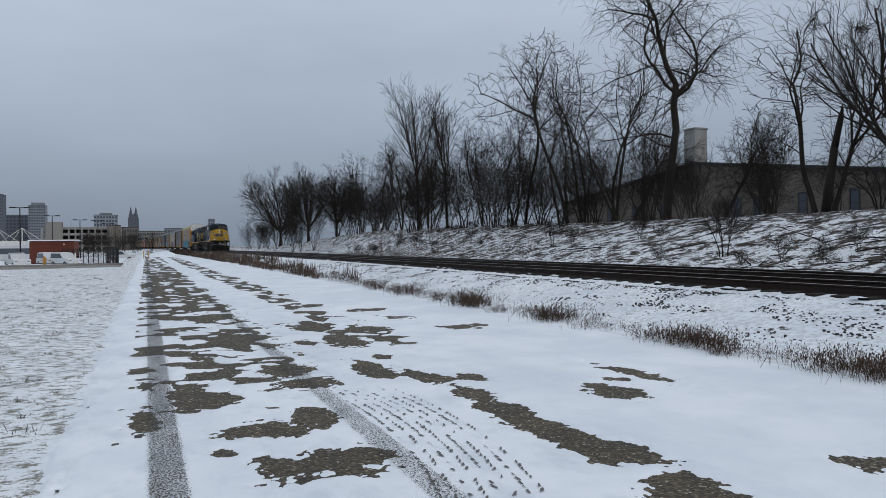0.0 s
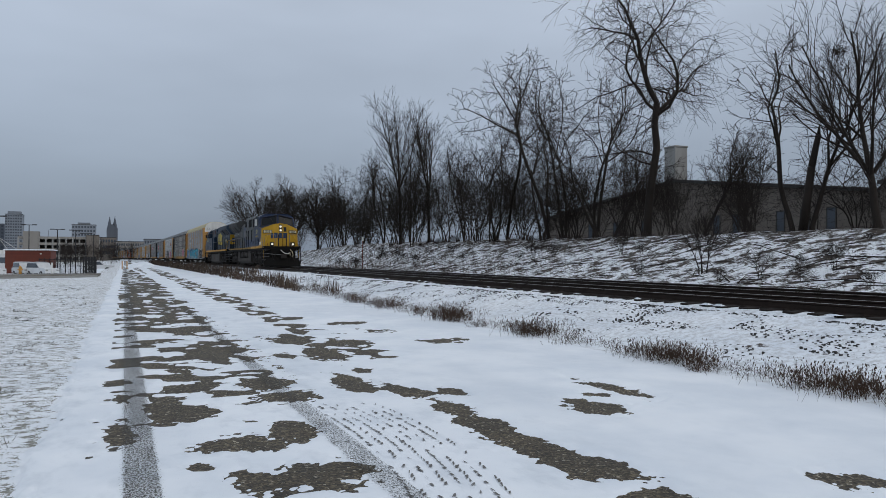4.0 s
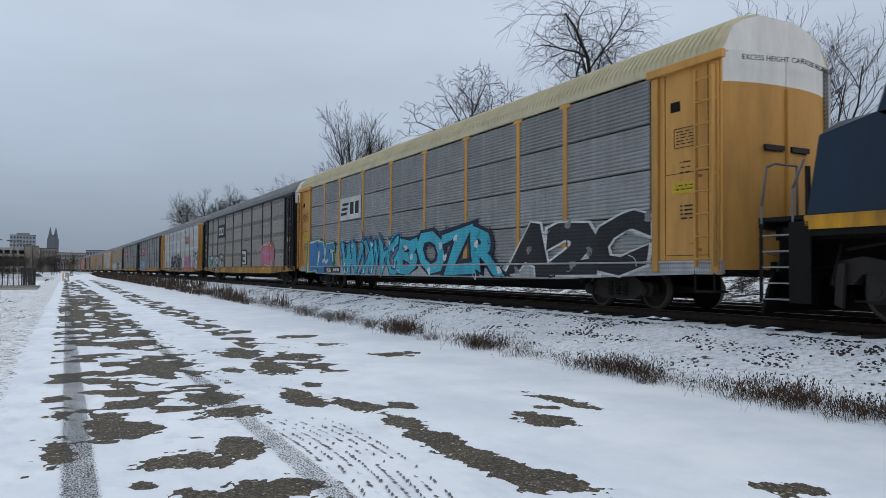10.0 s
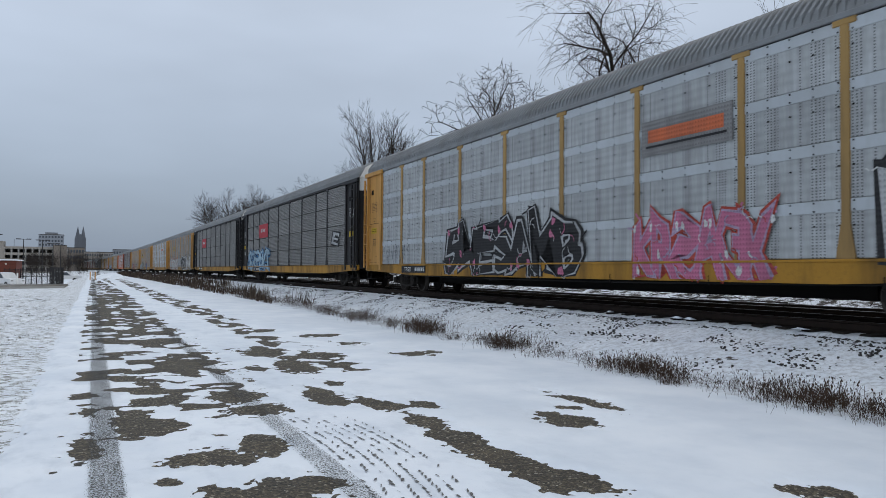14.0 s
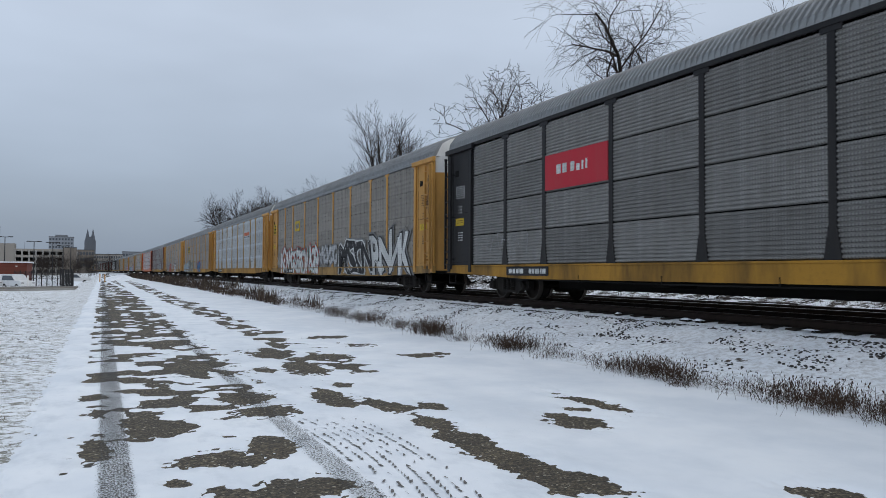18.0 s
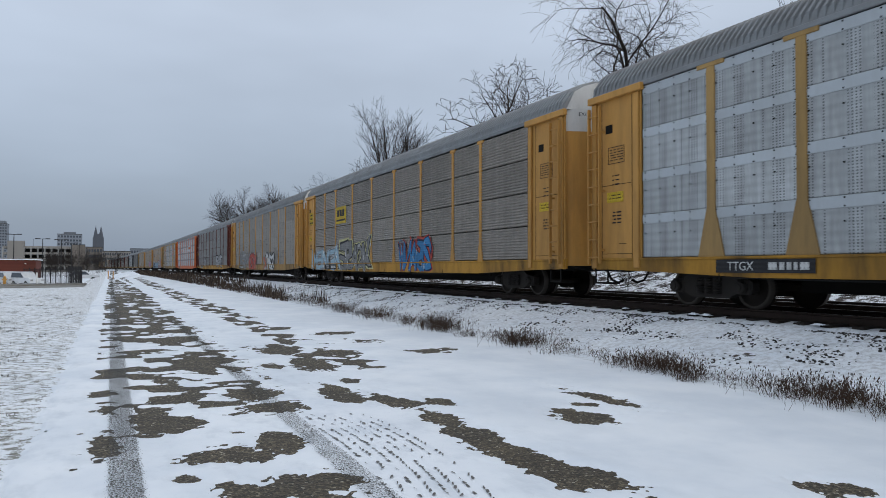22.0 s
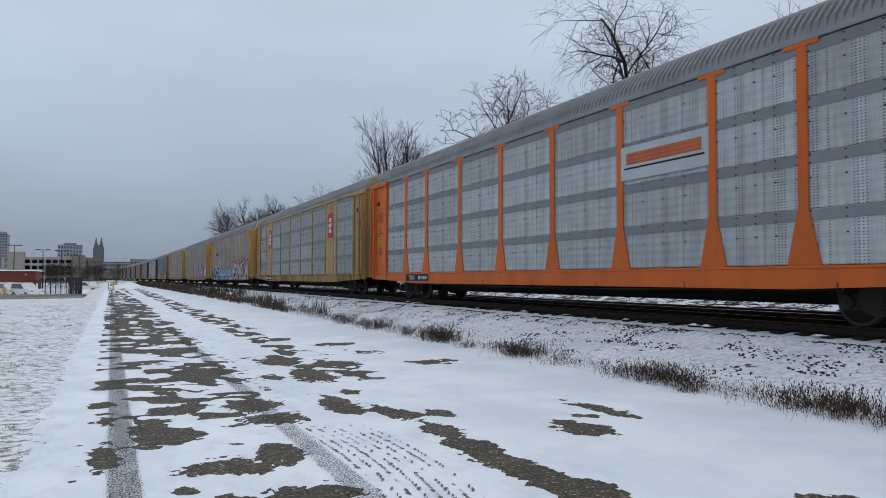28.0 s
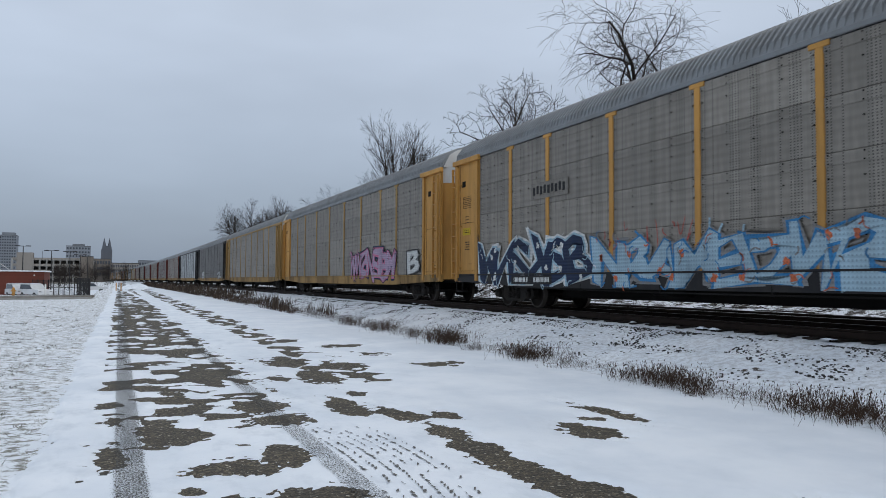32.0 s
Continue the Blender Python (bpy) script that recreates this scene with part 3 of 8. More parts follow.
far_ties = Shape()
for i in range(420):
    y = 52.3 + i * 0.53
    b = float(bend(y))
    far_ties.box(TRACK_X - 1.3 + b, TRACK_X + 1.3 + b, y - 0.115, y + 0.115, RAIL_Z - 0.34, RAIL_Z - 0.172)
for i in range(420):
    y = -6 + i * 0.53
    b = float(bend(y))
    far_ties.box(SECOND_X - 1.3 + b, SECOND_X + 1.3 + b, y - 0.115, y + 0.115, RAIL_Z - 0.37, RAIL_Z - 0.202)
tagged(part("track_ties", far_ties, TIE), "dark timber ties of the far track", "railway ties", kind="stuff")


def stone_mesh(k):
    r = random.Random(k)
    s = Shape()
    v = []
    for i in range(2):
        for j in range(5):
            a = 2 * math.pi * j / 5 + r.uniform(-0.3, 0.3)
            q = r.uniform(0.6, 1.1) * (1.0 if i == 0 else 0.7)
            v.append((q * math.cos(a), q * math.sin(a), (-0.5 if i == 0 else 0.45) + r.uniform(-0.2, 0.2)))
    f = [(j, (j + 1) % 5, 5 + (j + 1) % 5, 5 + j) for j in range(5)] + [(5, 6, 7, 8, 9)]
    return v, f


def scatter_stones():
    r = random.Random(11)
    kinds = [stone_mesh(k) for k in range(6)]
    s = Shape()
    made = 0
    while made < 13000:
        y = -1 + 46 * r.random() ** 1.6
        u = r.random() ** 1.7
        x = 11.0 - 2.7 * u
        dens = fbm(np.array([x / 0.35]), np.array([y / 0.7]), 77, 2)[0] * 1.25 - 0.1
        if dens < 0.40 + 0.40 * u + r.uniform(-0.12, 0.12):
            continue
        v, f = kinds[r.randrange(6)]
        a, k = r.uniform(0, 6.28), r.uniform(0.016, 0.034)
        ca, sa = math.cos(a) * k, math.sin(a) * k
        z = float(land(x, y)) + r.uniform(0.0, 0.02)
        s.add([(x + p[0] * ca - p[1] * sa, y + p[0] * sa + p[1] * ca, z + p[2] * k * 0.8) for p in v], f)
        made += 1
    tagged(part("ballast_stones", s, BALLAST), "dark grey crushed ballast stones poking through snow", "ballast", kind="stuff")


scatter_stones()
bx = np.arange(7.2, 11.3, 0.09)
by = np.concatenate([np.arange(-3, 40, 0.11), np.array(grid_steps(40, 420, 0.2, 1.03))])
BX, BY = np.meshgrid(bx, by)
BZ = np.maximum(land(BX + bend(BY), BY), np.interp(BX, [10.2, 10.8, 11.3], [-1.0, RAIL_Z - 0.205, RAIL_Z - 0.185])) + 0.012 + 0.05 * (fbm(BX / 0.35, BY / 0.35, 14) - 0.5) * np.clip((BX - 7.8) * 2, 0, 1)
bank = sheet("bank_snow", bx, by, BZ, [make_snow("bank_snow", 0.36)], "snow on the shoulder of the ballast bank")
bco = np.empty(len(bank.data.vertices) * 3)
bank.data.vertices.foreach_get("co", bco)
bco = bco.reshape(-1, 3)
bco[:, 0] += bend(bco[:, 1])
bank.data.vertices.foreach_set("co", bco.ravel())

# ---- the train ----
CAR_PITCH, LOCO_LONG, CARS = 28.5, 22.3, 32
G = {}
BLACK = worn("black_paint", (0.012, 0.012, 0.014), (0.05, 0.045, 0.04), 0.5, amount=0.5)
YELLOW = worn("railway_yellow", (0.55, 0.285, 0.072), (0.10, 0.07, 0.04), 0.5, amount=0.45)
TAN = worn("faded_yellow", (0.40, 0.25, 0.09), (0.10, 0.075, 0.05), 0.55, amount=0.6)
ORANGE = worn("orange_paint", (0.60, 0.125, 0.02), (0.12, 0.06, 0.03), 0.45, amount=0.3)
OXIDE = worn("red_oxide", (0.13, 0.028, 0.018), (0.05, 0.03, 0.025), 0.55, amount=0.5)
WHITE = worn("dirty_white", (0.68, 0.68, 0.66), (0.25, 0.22, 0.19), 0.5, amount=0.4)
CREAM = worn("cream_roof", (0.50, 0.45, 0.30), (0.25, 0.22, 0.17), 0.55, amount=0.4, streak=False)
ROOF = worn("galvanised_roof", (0.235, 0.25, 0.26), (0.17, 0.165, 0.16), 0.45, 0.35, amount=0.6, streak=False)
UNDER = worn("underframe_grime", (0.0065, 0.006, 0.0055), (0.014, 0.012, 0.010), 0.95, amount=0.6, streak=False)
TRUCK = worn("truck_casting", (0.024, 0.021, 0.019), (0.045, 0.038, 0.032), 0.75, amount=0.6, streak=False)
WHEEL = worn("wheel_steel", (0.018, 0.015, 0.013), (0.04, 0.03, 0.023), 0.6, 0.4, amount=0.5, streak=False)
TREAD = worn("wheel_rim", (0.08, 0.07, 0.062), (0.05, 0.04, 0.03), 0.5, 0.5, amount=0.5, streak=False)
RED = worn("logo_red", (0.42, 0.02, 0.035), (0.2, 0.1, 0.09), 0.5, amount=0.3)
BLUE = worn("locomotive_blue", (0.010, 0.025, 0.068), (0.02, 0.022, 0.028), 0.4, amount=0.55)
DARKBLUE = worn("dark_blue", (0.012, 0.028, 0.052), (0.016, 0.018, 0.022), 0.42, amount=0.5)
GREYLOCO = worn("locomotive_grey", (0.082, 0.087, 0.086), (0.035, 0.034, 0.032), 0.5, amount=0.6)
GOLD = worn("locomotive_yellow", (0.50, 0.29, 0.018), (0.16, 0.10, 0.04), 0.45, amount=0.35)
SILL = worn("sill_yellow", (0.55, 0.27, 0.02), (0.06, 0.045, 0.03), 0.5, amount=0.75)
GLASS, _n, _l, _b = material("cab_glass", (0.012, 0.014, 0.016), 0.08)
_b.inputs["Specular IOR Level"].default_value = 0.18
CHROME = worn("bare_steel", (0.3, 0.3, 0.3), (0.12, 0.11, 0.1), 0.4, 0.7)
GLOW, _n, _l, _b = material("headlight", (1, 0.9, 0.7), 0.2)
_b.inputs["Emission Color"].default_value, _b.inputs["Emission Strength"].default_value = (1, 0.9, 0.72, 1), 0.55


PITCH = 0.0865          # one corrugation of a ribbed side sheet


def perforated(name, color, dark=0.28, ribbed=False):
    """Pierced screen plate: rows of small slots, stained from the top."""
    m, n, l, b = material(name, color, 0.55, 0.25)
    co = n.new("ShaderNodeTexCoord")
    sp = n.new("ShaderNodeSeparateXYZ")
    l.new(co.outputs["Object"], sp.inputs[0])

    def wave(out, period, power, phase=0.0):
        a = n.new("ShaderNodeMath")
        a.operation = "MULTIPLY_ADD"
        l.new(sp.outputs[out], a.inputs[0])
        a.inputs[1].default_value, a.inputs[2].default_value = 2 * math.pi / period, phase
        c = n.new("ShaderNodeMath")
        c.operation = "SINE"
        l.new(a.outputs[0], c.inputs[0])
        d = n.new("ShaderNodeMath")
        d.operation = "GREATER_THAN"
        l.new(c.outputs[0], d.inputs[0])
        d.inputs[1].default_value = power
        return d.outputs[0]

    def mul(a, c):
        k = n.new("ShaderNodeMath")
        k.operation = "MULTIPLY"
        l.new(a, k.inputs[0])
        l.new(c, k.inputs[1])
        return k.outputs[0]
    holes = mul(mul(mul(wave("Y", 0.074, 0.40), wave("Z", 0.050, 0.10)), wave("Y", 0.46, -0.35, 1.0)), wave("Y", 1.31, -0.86))
    if ribbed:
        holes = mul(wave("Y", 0.062, 0.1), wave("Z", PITCH, -0.2))
    big = noise_fac(n, l, 1.1, 6, 0.65, (1, 1, 0.3))
    wide_ = noise_fac(n, l, 1.4, 5, 0.7, (1, 3.0, 0.15))
    color_ = ramp(n, l, wide_, [(0.3, tuple(v * 0.78 for v in color)), (0.7, tuple(min(1, v * 1.28) for v in color))])
    base = mix(n, l, ramp(n, l, big, [(0.4, (0, 0, 0)), (0.75, (0.6, 0.6, 0.6))]), color_, (0.09, 0.075, 0.06))
    base = mix(n, l, holes, base, tuple(v * dark for v in color))
    rnd = n.new("ShaderNodeObjectInfo")
    tone = ramp(n, l, rnd.outputs["Random"], [(0.0, (0.8, 0.8, 0.8)), (1.0, (1.1, 1.1, 1.1))])
    l.new(mix(n, l, 1.0, base, tone, "MULTIPLY"), b.inputs["Base Color"])
    sw = n.new("ShaderNodeMath")                  # the sheet's shallow pressed waves
    sw.operation = "MULTIPLY_ADD"
    l.new(sp.outputs["Z"], sw.inputs[0])
    sw.inputs[1].default_value, sw.inputs[2].default_value = 2 * math.pi / 0.168, 0.0
    si = n.new("ShaderNodeMath")
    si.operation = "SINE"
    l.new(sw.outputs[0], si.inputs[0])
    hs = n.new("ShaderNodeMath")
    hs.operation = "MULTIPLY_ADD"
    l.new(holes, hs.inputs[0])
    hs.inputs[1].default_value = -0.6
    l.new(si.outputs[0], hs.inputs[2])
    bump(n, l, b, si.outputs[0] if not ribbed else holes, 0.35 if not ribbed else -0.4, 0.012 if not ribbed else 0.01)
    return m


P_GREY = perforated("pierced_grey", (0.25, 0.23, 0.20), 0.25)
P_LIGHT = perforated("pierced_light_grey", (0.42, 0.445, 0.455), 0.2)
P_MID = perforated("pierced_dull_grey", (0.33, 0.335, 0.33), 0.22)
P_DARK = perforated("pierced_dark_grey", (0.115, 0.112, 0.108))
PALE = worn("pale_strip", (0.46, 0.50, 0.53), (0.25, 0.24, 0.22), 0.5, amount=0.35)
BANDS = worn("band_grey", (0.20, 0.215, 0.23), (0.10, 0.10, 0.10), 0.5, amount=0.4)
STRIP = worn("strip_grey", (0.16, 0.15, 0.135), (0.08, 0.07, 0.06), 0.6, amount=0.5)
R_GREY = perforated("ribbed_grey", (0.34, 0.35, 0.35), 0.5, True)
R_BROWN = perforated("ribbed_brown_grey", (0.33, 0.30, 0.265), 0.5, True)
R_DARK = perforated("ribbed_dark_grey", (0.25, 0.248, 0.24), 0.5, True)

BODY, HALF, FLOOR, EAVE, TOP, BOT = 27.3, 1.5, 1.02, 4.92, 5.72, 0.6
BAYS = (2.95, 2.08, 2.88, 2.88, 2.88, 2.88, 2.88, 2.1, 2.1)
ENDS = (BODY - sum(BAYS)) / 2
ROWS_UP = 4
PANEL_H = (EAVE - 0.12 - FLOOR) / ROWS_UP


def panel_mesh(width, ribbed):
    """One side sheet of an auto carrier, seen from outside at -x; its own space starts at its lower corner."""
    s = Shape()
    h, w = PANEL_H - (0.022 if ribbed else 0.004), width - 0.10
    if ribbed:
        n = 11
        pts = []
        for i in range(n):
            z0 = h * i / n
            pts += [(0.0, z0 + 0.006), (-0.028, z0 + h / n * 0.3), (-0.028, z0 + h / n * 0.62), (0.0, z0 + h / n * 0.92)]
        prof = [(0.02, 0.0)] + pts + [(0.02, h)]
        s.prism(prof, "y", 0.05, 0.05 + w)
    else:
        s.box(-0.012, 0.02, 0.05, 0.05 + w, 0, h, 0, 0.006)
        s.box(-0.022, -0.010, 0.05, 0.05 + w, h - 0.20, h - 0.01, 1)
        for i in range(5):
            y = 0.12 + (w - 0.16) * i / 4
            for z in (h - 0.175, h - 0.04, h - 0.42):
                s.box(-0.034, -0.010, y - 0.012, y + 0.012, z - 0.012, z + 0.012, 2)
    return s.mesh("panel", P_GREY, ROOF, UNDER)


def roof_shape(y0, y1, ribs):
    s = Shape()
    outer = [(-HALF - 0.03, EAVE), (-HALF + 0.02, EAVE + 0.16), (-1.22, EAVE + 0.5), (-0.92, TOP - 0.13), (-0.5, TOP), (0.5, TOP),
             (0.92, TOP - 0.13), (1.22, EAVE + 0.5), (HALF - 0.02, EAVE + 0.16), (HALF + 0.03, EAVE)]
    k, step = len(outer), (y1 - y0) / ribs
    ys = []
    for i in range(ribs):
        ys += [(y0 + i * step, 0.0), (y0 + (i + 0.50) * step, 0.0), (y0 + (i + 0.58) * step, 1.0), (y0 + (i + 0.92) * step, 1.0)]
    ys.append((y1, 0.0))
    v = []
    for y, up in ys:
        for x, z in outer:
            g = 0.042 * up * (1 if abs(x) < HALF else 0)
            v.append((x * (1 + g * 0.5), y, z + g))
    f = [(i * k + j, i * k + j + 1, (i + 1) * k + j + 1, (i + 1) * k + j) for i in range(len(ys) - 1) for j in range(k - 1)]
    f += [tuple(range(k)), tuple(range((len(ys) - 1) * k, len(ys) * k))]
    return s.add(v, f)


def wheel_shape(r):
    s = Shape()
    n = 28
    prof = [(0.06, 0.10), (0.05, r * 0.45), (0.02, r * 0.8), (0.07, r * 0.86), (0.07, r), (-0.04, r + 0.003), (-0.06, r + 0.028), (-0.075, r + 0.02), (-0.06, r * 0.84), (-0.02, r * 0.6), (-0.05, 0.10)]
    v = [(-x, q * math.cos(2 * math.pi * i / n), q * math.sin(2 * math.pi * i / n)) for i in range(n) for x, q in prof]
    k = len(prof)
    for i in range(n):
        for j in range(k - 1):
            s.f.append([i * k + j, ((i + 1) % n) * k + j, ((i + 1) % n) * k + j + 1, i * k + j + 1])
            s.m.append(1 if j in (3, 4) else 0)
            s.smooth.append(True)
    s.v = v
    s.tube((-0.07, 0, 0), (0.06, 0, 0), 0.11, 0.11, 12)
    return s


def freight_truck_meshes():
    side = Shape()
    side.prism([(-1.12, 0.36), (-1.12, 0.52), (-0.75, 0.60), (-0.42, 0.76), (0.42, 0.76), (0.75, 0.60), (1.12, 0.52), (1.12, 0.36), (0.8, 0.34), (0.5, 0.2), (-0.5, 0.2), (-0.8, 0.34)], "x", -0.09, 0.09)
    side.box(-0.12, 0.12, -1.08, -0.72, 0.28, 0.58, 0, 0.03).box(-0.12, 0.12, 0.72, 1.08, 0.28, 0.58, 0, 0.03)
    spring = Shape()
    for y in (-0.24, 0.0, 0.24):
        for z in range(6):
            spring.tube((-0.1, y, 0.28 + 0.055 * z), (-0.1, y, 0.315 + 0.055 * z), 0.09, 0.085, 10)
    axle = Shape().tube((-0.72, 0, 0), (0.72, 0, 0), 0.08, 0.08, 10)
    bolster = Shape().box(-1.0, 1.0, -0.2, 0.2, 0.42, 0.72, 0, 0.03)
    cap = Shape().tube((-0.15, 0, 0), (-0.02, 0, 0), 0.12, 0.13, 12).tube((-0.17, 0, 0), (-0.15, 0, 0), 0.07, 0.07, 8)
    G["truck"] = [x.mesh(n, TRUCK) for n, x in (("side_frame", side), ("spring_nest", spring), ("axle", axle), ("bolster", bolster), ("bearing_cap", cap))]
    G["wheel"] = wheel_shape(0.42).mesh("wheel", WHEEL, TREAD)


freight_truck_meshes()


def freight_truck(parent, y):
    side, spring, axle, bolster, cap = G["truck"]
    t = part("bolster", bolster, [], parent, "grimy cast steel wheel truck", pose(0, y, 0))
    for sx, turn in ((-0.98, 0), (0.98, 180)):
        part("side_frame", side, [], t, at=pose(sx, 0, 0, 0, 0, turn))
        part("spring_nest", spring, [], t, at=pose(sx, 0, 0, 0, 0, turn))
    for wy in (-0.9, 0.9):
        part("axle", axle, [], t, at=pose(0, wy, 0.42))
        for sx, turn in ((-0.75, 0), (0.75, 180)):
            part("wheel", G["wheel"], [], t, at=pose(sx, wy, 0.42, 0, 0, turn))
        part("bearing_cap", cap, [], t, at=pose(-1.06, wy, 0.42))


def build_car_meshes():
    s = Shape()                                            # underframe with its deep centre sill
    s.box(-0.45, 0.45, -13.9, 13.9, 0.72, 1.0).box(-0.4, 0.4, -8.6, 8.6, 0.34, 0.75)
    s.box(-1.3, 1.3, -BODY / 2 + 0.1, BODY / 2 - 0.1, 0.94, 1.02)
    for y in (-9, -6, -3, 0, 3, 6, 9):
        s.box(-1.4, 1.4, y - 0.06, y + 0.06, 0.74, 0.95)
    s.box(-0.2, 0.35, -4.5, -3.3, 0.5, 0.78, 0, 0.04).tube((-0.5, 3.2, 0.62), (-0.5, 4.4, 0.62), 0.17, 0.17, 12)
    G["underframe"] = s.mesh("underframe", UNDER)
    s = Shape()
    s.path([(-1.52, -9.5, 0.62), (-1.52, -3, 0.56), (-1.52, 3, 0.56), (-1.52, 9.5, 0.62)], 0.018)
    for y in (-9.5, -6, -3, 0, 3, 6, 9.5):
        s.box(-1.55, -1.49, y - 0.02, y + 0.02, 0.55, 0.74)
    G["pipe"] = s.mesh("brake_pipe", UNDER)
    for side, sx in (("near", -1), ("far", 1)):
        s = Shape()                                        # fish-bellied side sill
        prof = [(-BODY / 2, 0.78), (-BODY / 2 + 2.2, 0.72), (-BODY / 2 + 5.0, BOT + 0.02), (BODY / 2 - 5.0, BOT + 0.02), (BODY / 2 - 2.2, 0.72), (BODY / 2, 0.78), (BODY / 2, FLOOR), (-BODY / 2, FLOOR)]
        s.prism(prof, "x", sx * (HALF - 0.05), sx * (HALF + 0.05))
        s.box(min(sx * HALF, sx * (HALF + 0.07)), max(sx * HALF, sx * (HALF + 0.07)), -BODY / 2, BODY / 2, FLOOR - 0.05, FLOOR, 0, 0.01)
        G["sill_" + side] = s.mesh("side_sill", YELLOW)
    s = Shape().box(-HALF - 0.06, -HALF + 0.02, -BODY / 2, BODY / 2, EAVE - 0.10, EAVE + 0.01, 0, 0.015)
    G["plate"] = s.mesh("top_plate", YELLOW)
    w = 0.08
    s = Shape()                                            # slim post with a T head
    s.box(-HALF - 0.045, -HALF + 0.02, -w, w, FLOOR, EAVE - 0.12, 0, 0.012)
    s.box(-HALF - 0.05, -HALF + 0.02, -0.21, 0.21, EAVE - 0.20, EAVE - 0.10, 0, 0.01)
    s.prism([(-w, FLOOR + 0.55), (-0.17, FLOOR), (-0.17, BOT + 0.1), (0.17, BOT + 0.1), (0.17, FLOOR), (w, FLOOR + 0.55)], "x", -HALF - 0.044, -HALF + 0.02)
    G["post"] = s.mesh("side_post", YELLOW)
    s = Shape()                                            # post that flares widely at its foot
    s.box(-HALF - 0.045, -HALF + 0.02, -0.11, 0.11, FLOOR, EAVE - 0.12, 0, 0.012)
    s.box(-HALF - 0.05, -HALF + 0.02, -0.36, 0.36, EAVE - 0.18, EAVE - 0.04, 0, 0.01)
    s.prism([(-0.11, FLOOR + 0.95), (-0.34, FLOOR), (-0.34, BOT + 0.1), (0.34, BOT + 0.1), (0.34, FLOOR), (0.11, FLOOR + 0.95)], "x", -HALF - 0.044, -HALF + 0.02)
    G["post_wide"] = s.mesh("side_post", ORANGE)
    G["end_bay"] = Shape().box(-HALF - 0.03, -HALF + 0.02, -ENDS / 2, ENDS / 2, BOT + 0.16, EAVE - 0.12, 0, 0.01).mesh("end_bay", YELLOW)
    G["end_post"] = Shape().box(-HALF - 0.09, -HALF - 0.031, -0.09, 0.09, BOT + 0.2, EAVE - 0.2, 0, 0.012).mesh("end_post", YELLOW)
    G["end_header"] = Shape().box(-HALF - 0.15, -HALF - 0.031, -ENDS / 2 - 0.12, ENDS / 2 + 0.02, EAVE - 0.19, EAVE - 0.03, 0, 0.012).mesh("end_header", YELLOW)
    s = Shape()                                            # the seams and slots of the end bay
    for y0, y1, z0, z1 in ((-0.62, -0.605, 0.9, EAVE - 0.2), (0.50, 0.515, 0.9, EAVE - 0.2), (-0.6, 0.5, 1.12, 1.13), (-0.6, 0.5, 2.72, 2.73), (0.1, 0.36, 3.95, 4.15), (-0.4, -0.15, 1.35, 1.36)):
        s.box(-HALF - 0.034, -HALF - 0.028, y0, y1, z0, z1)
    G["end_seam"] = s.mesh("end_seam", UNDER)
    s = Shape()
    for y in (-0.21, 0.21):
        s.box(-HALF - 0.20, -HALF - 0.12, y - 0.02, y + 0.02, 0.9, EAVE - 0.3, 0, 0.004)
        for z in (1.2, 2.6, 4.0):
            s.box(-HALF - 0.13, -HALF - 0.02, y - 0.02, y + 0.02, z, z + 0.05)
    for i in range(9):
        s.tube((-HALF - 0.18, -0.2, 1.05 + 0.42 * i), (-HALF - 0.18, 0.2, 1.05 + 0.42 * i), 0.018, 0.018, 6)
    G["ladder"] = s.mesh("ladder", YELLOW)
    for key, z0, z1 in (("low", 0.85, 4.35), ("top", 4.35, EAVE + 0.02)):
        s = Shape()                                        # bowed end doors
        n = 8
        for half in (-1, 1):
            pts = []
            for i in range(n + 1):
                x = half * (0.01 + (HALF - 0.06) * i / n)
                pts.append((x, -0.30 * (1 - (abs(x) / HALF) ** 2.4)))
            prof = pts + [(x, y + 0.06) for x, y in pts[::-1]]
            s.prism(prof, "z", z0, z1)
        if key == "top":
            prof = [(-HALF + 0.05, EAVE), (-1.2, EAVE + 0.48), (-0.9, TOP - 0.15), (-0.5, TOP - 0.02), (0.5, TOP - 0.02), (0.9, TOP - 0.15), (1.2, EAVE + 0.48), (HALF - 0.05, EAVE)]
            s.prism(prof, "y", -0.10, 0.05)
        else:
            s.box(-0.03, 0.03, -0.36, -0.28, 0.9, 4.3, 0, 0.01)
            for z in (1.6, 3.1):
                s.box(-0.6, -0.1, -0.345, -0.26, z, z + 0.10, 1).box(0.1, 0.6, -0.345, -0.26, z, z + 0.10, 1)
        G["door_" + key] = s.mesh("end_door", YELLOW, BLACK)
    G["far_wall"] = Shape().box(HALF - 0.03, HALF + 0.03, -BODY / 2, BODY / 2, FLOOR, EAVE, 0).mesh("far_side", P_GREY)
    s = Shape()                                            # coupler, hose and cut lever
    s.box(-0.12, 0.12, -0.62, 0.0, 0.72, 0.98, 0, 0.03).box(-0.2, 0.2, -0.72, -0.5, 0.7, 1.0, 0, 0.05)
    s.path([(-0.3, -0.1, 0.8), (-0.35, -0.4, 0.5), (-0.3, -0.62, 0.42), (-0.2, -0.72, 0.5)], 0.03)
    s.path([(-1.3, -0.02, 0.82), (-0.9, -0.15, 0.72), (-0.3, -0.35, 0.78)], 0.014)
    G["coupler"] = s.mesh("coupler", UNDER)
    s = Shape()
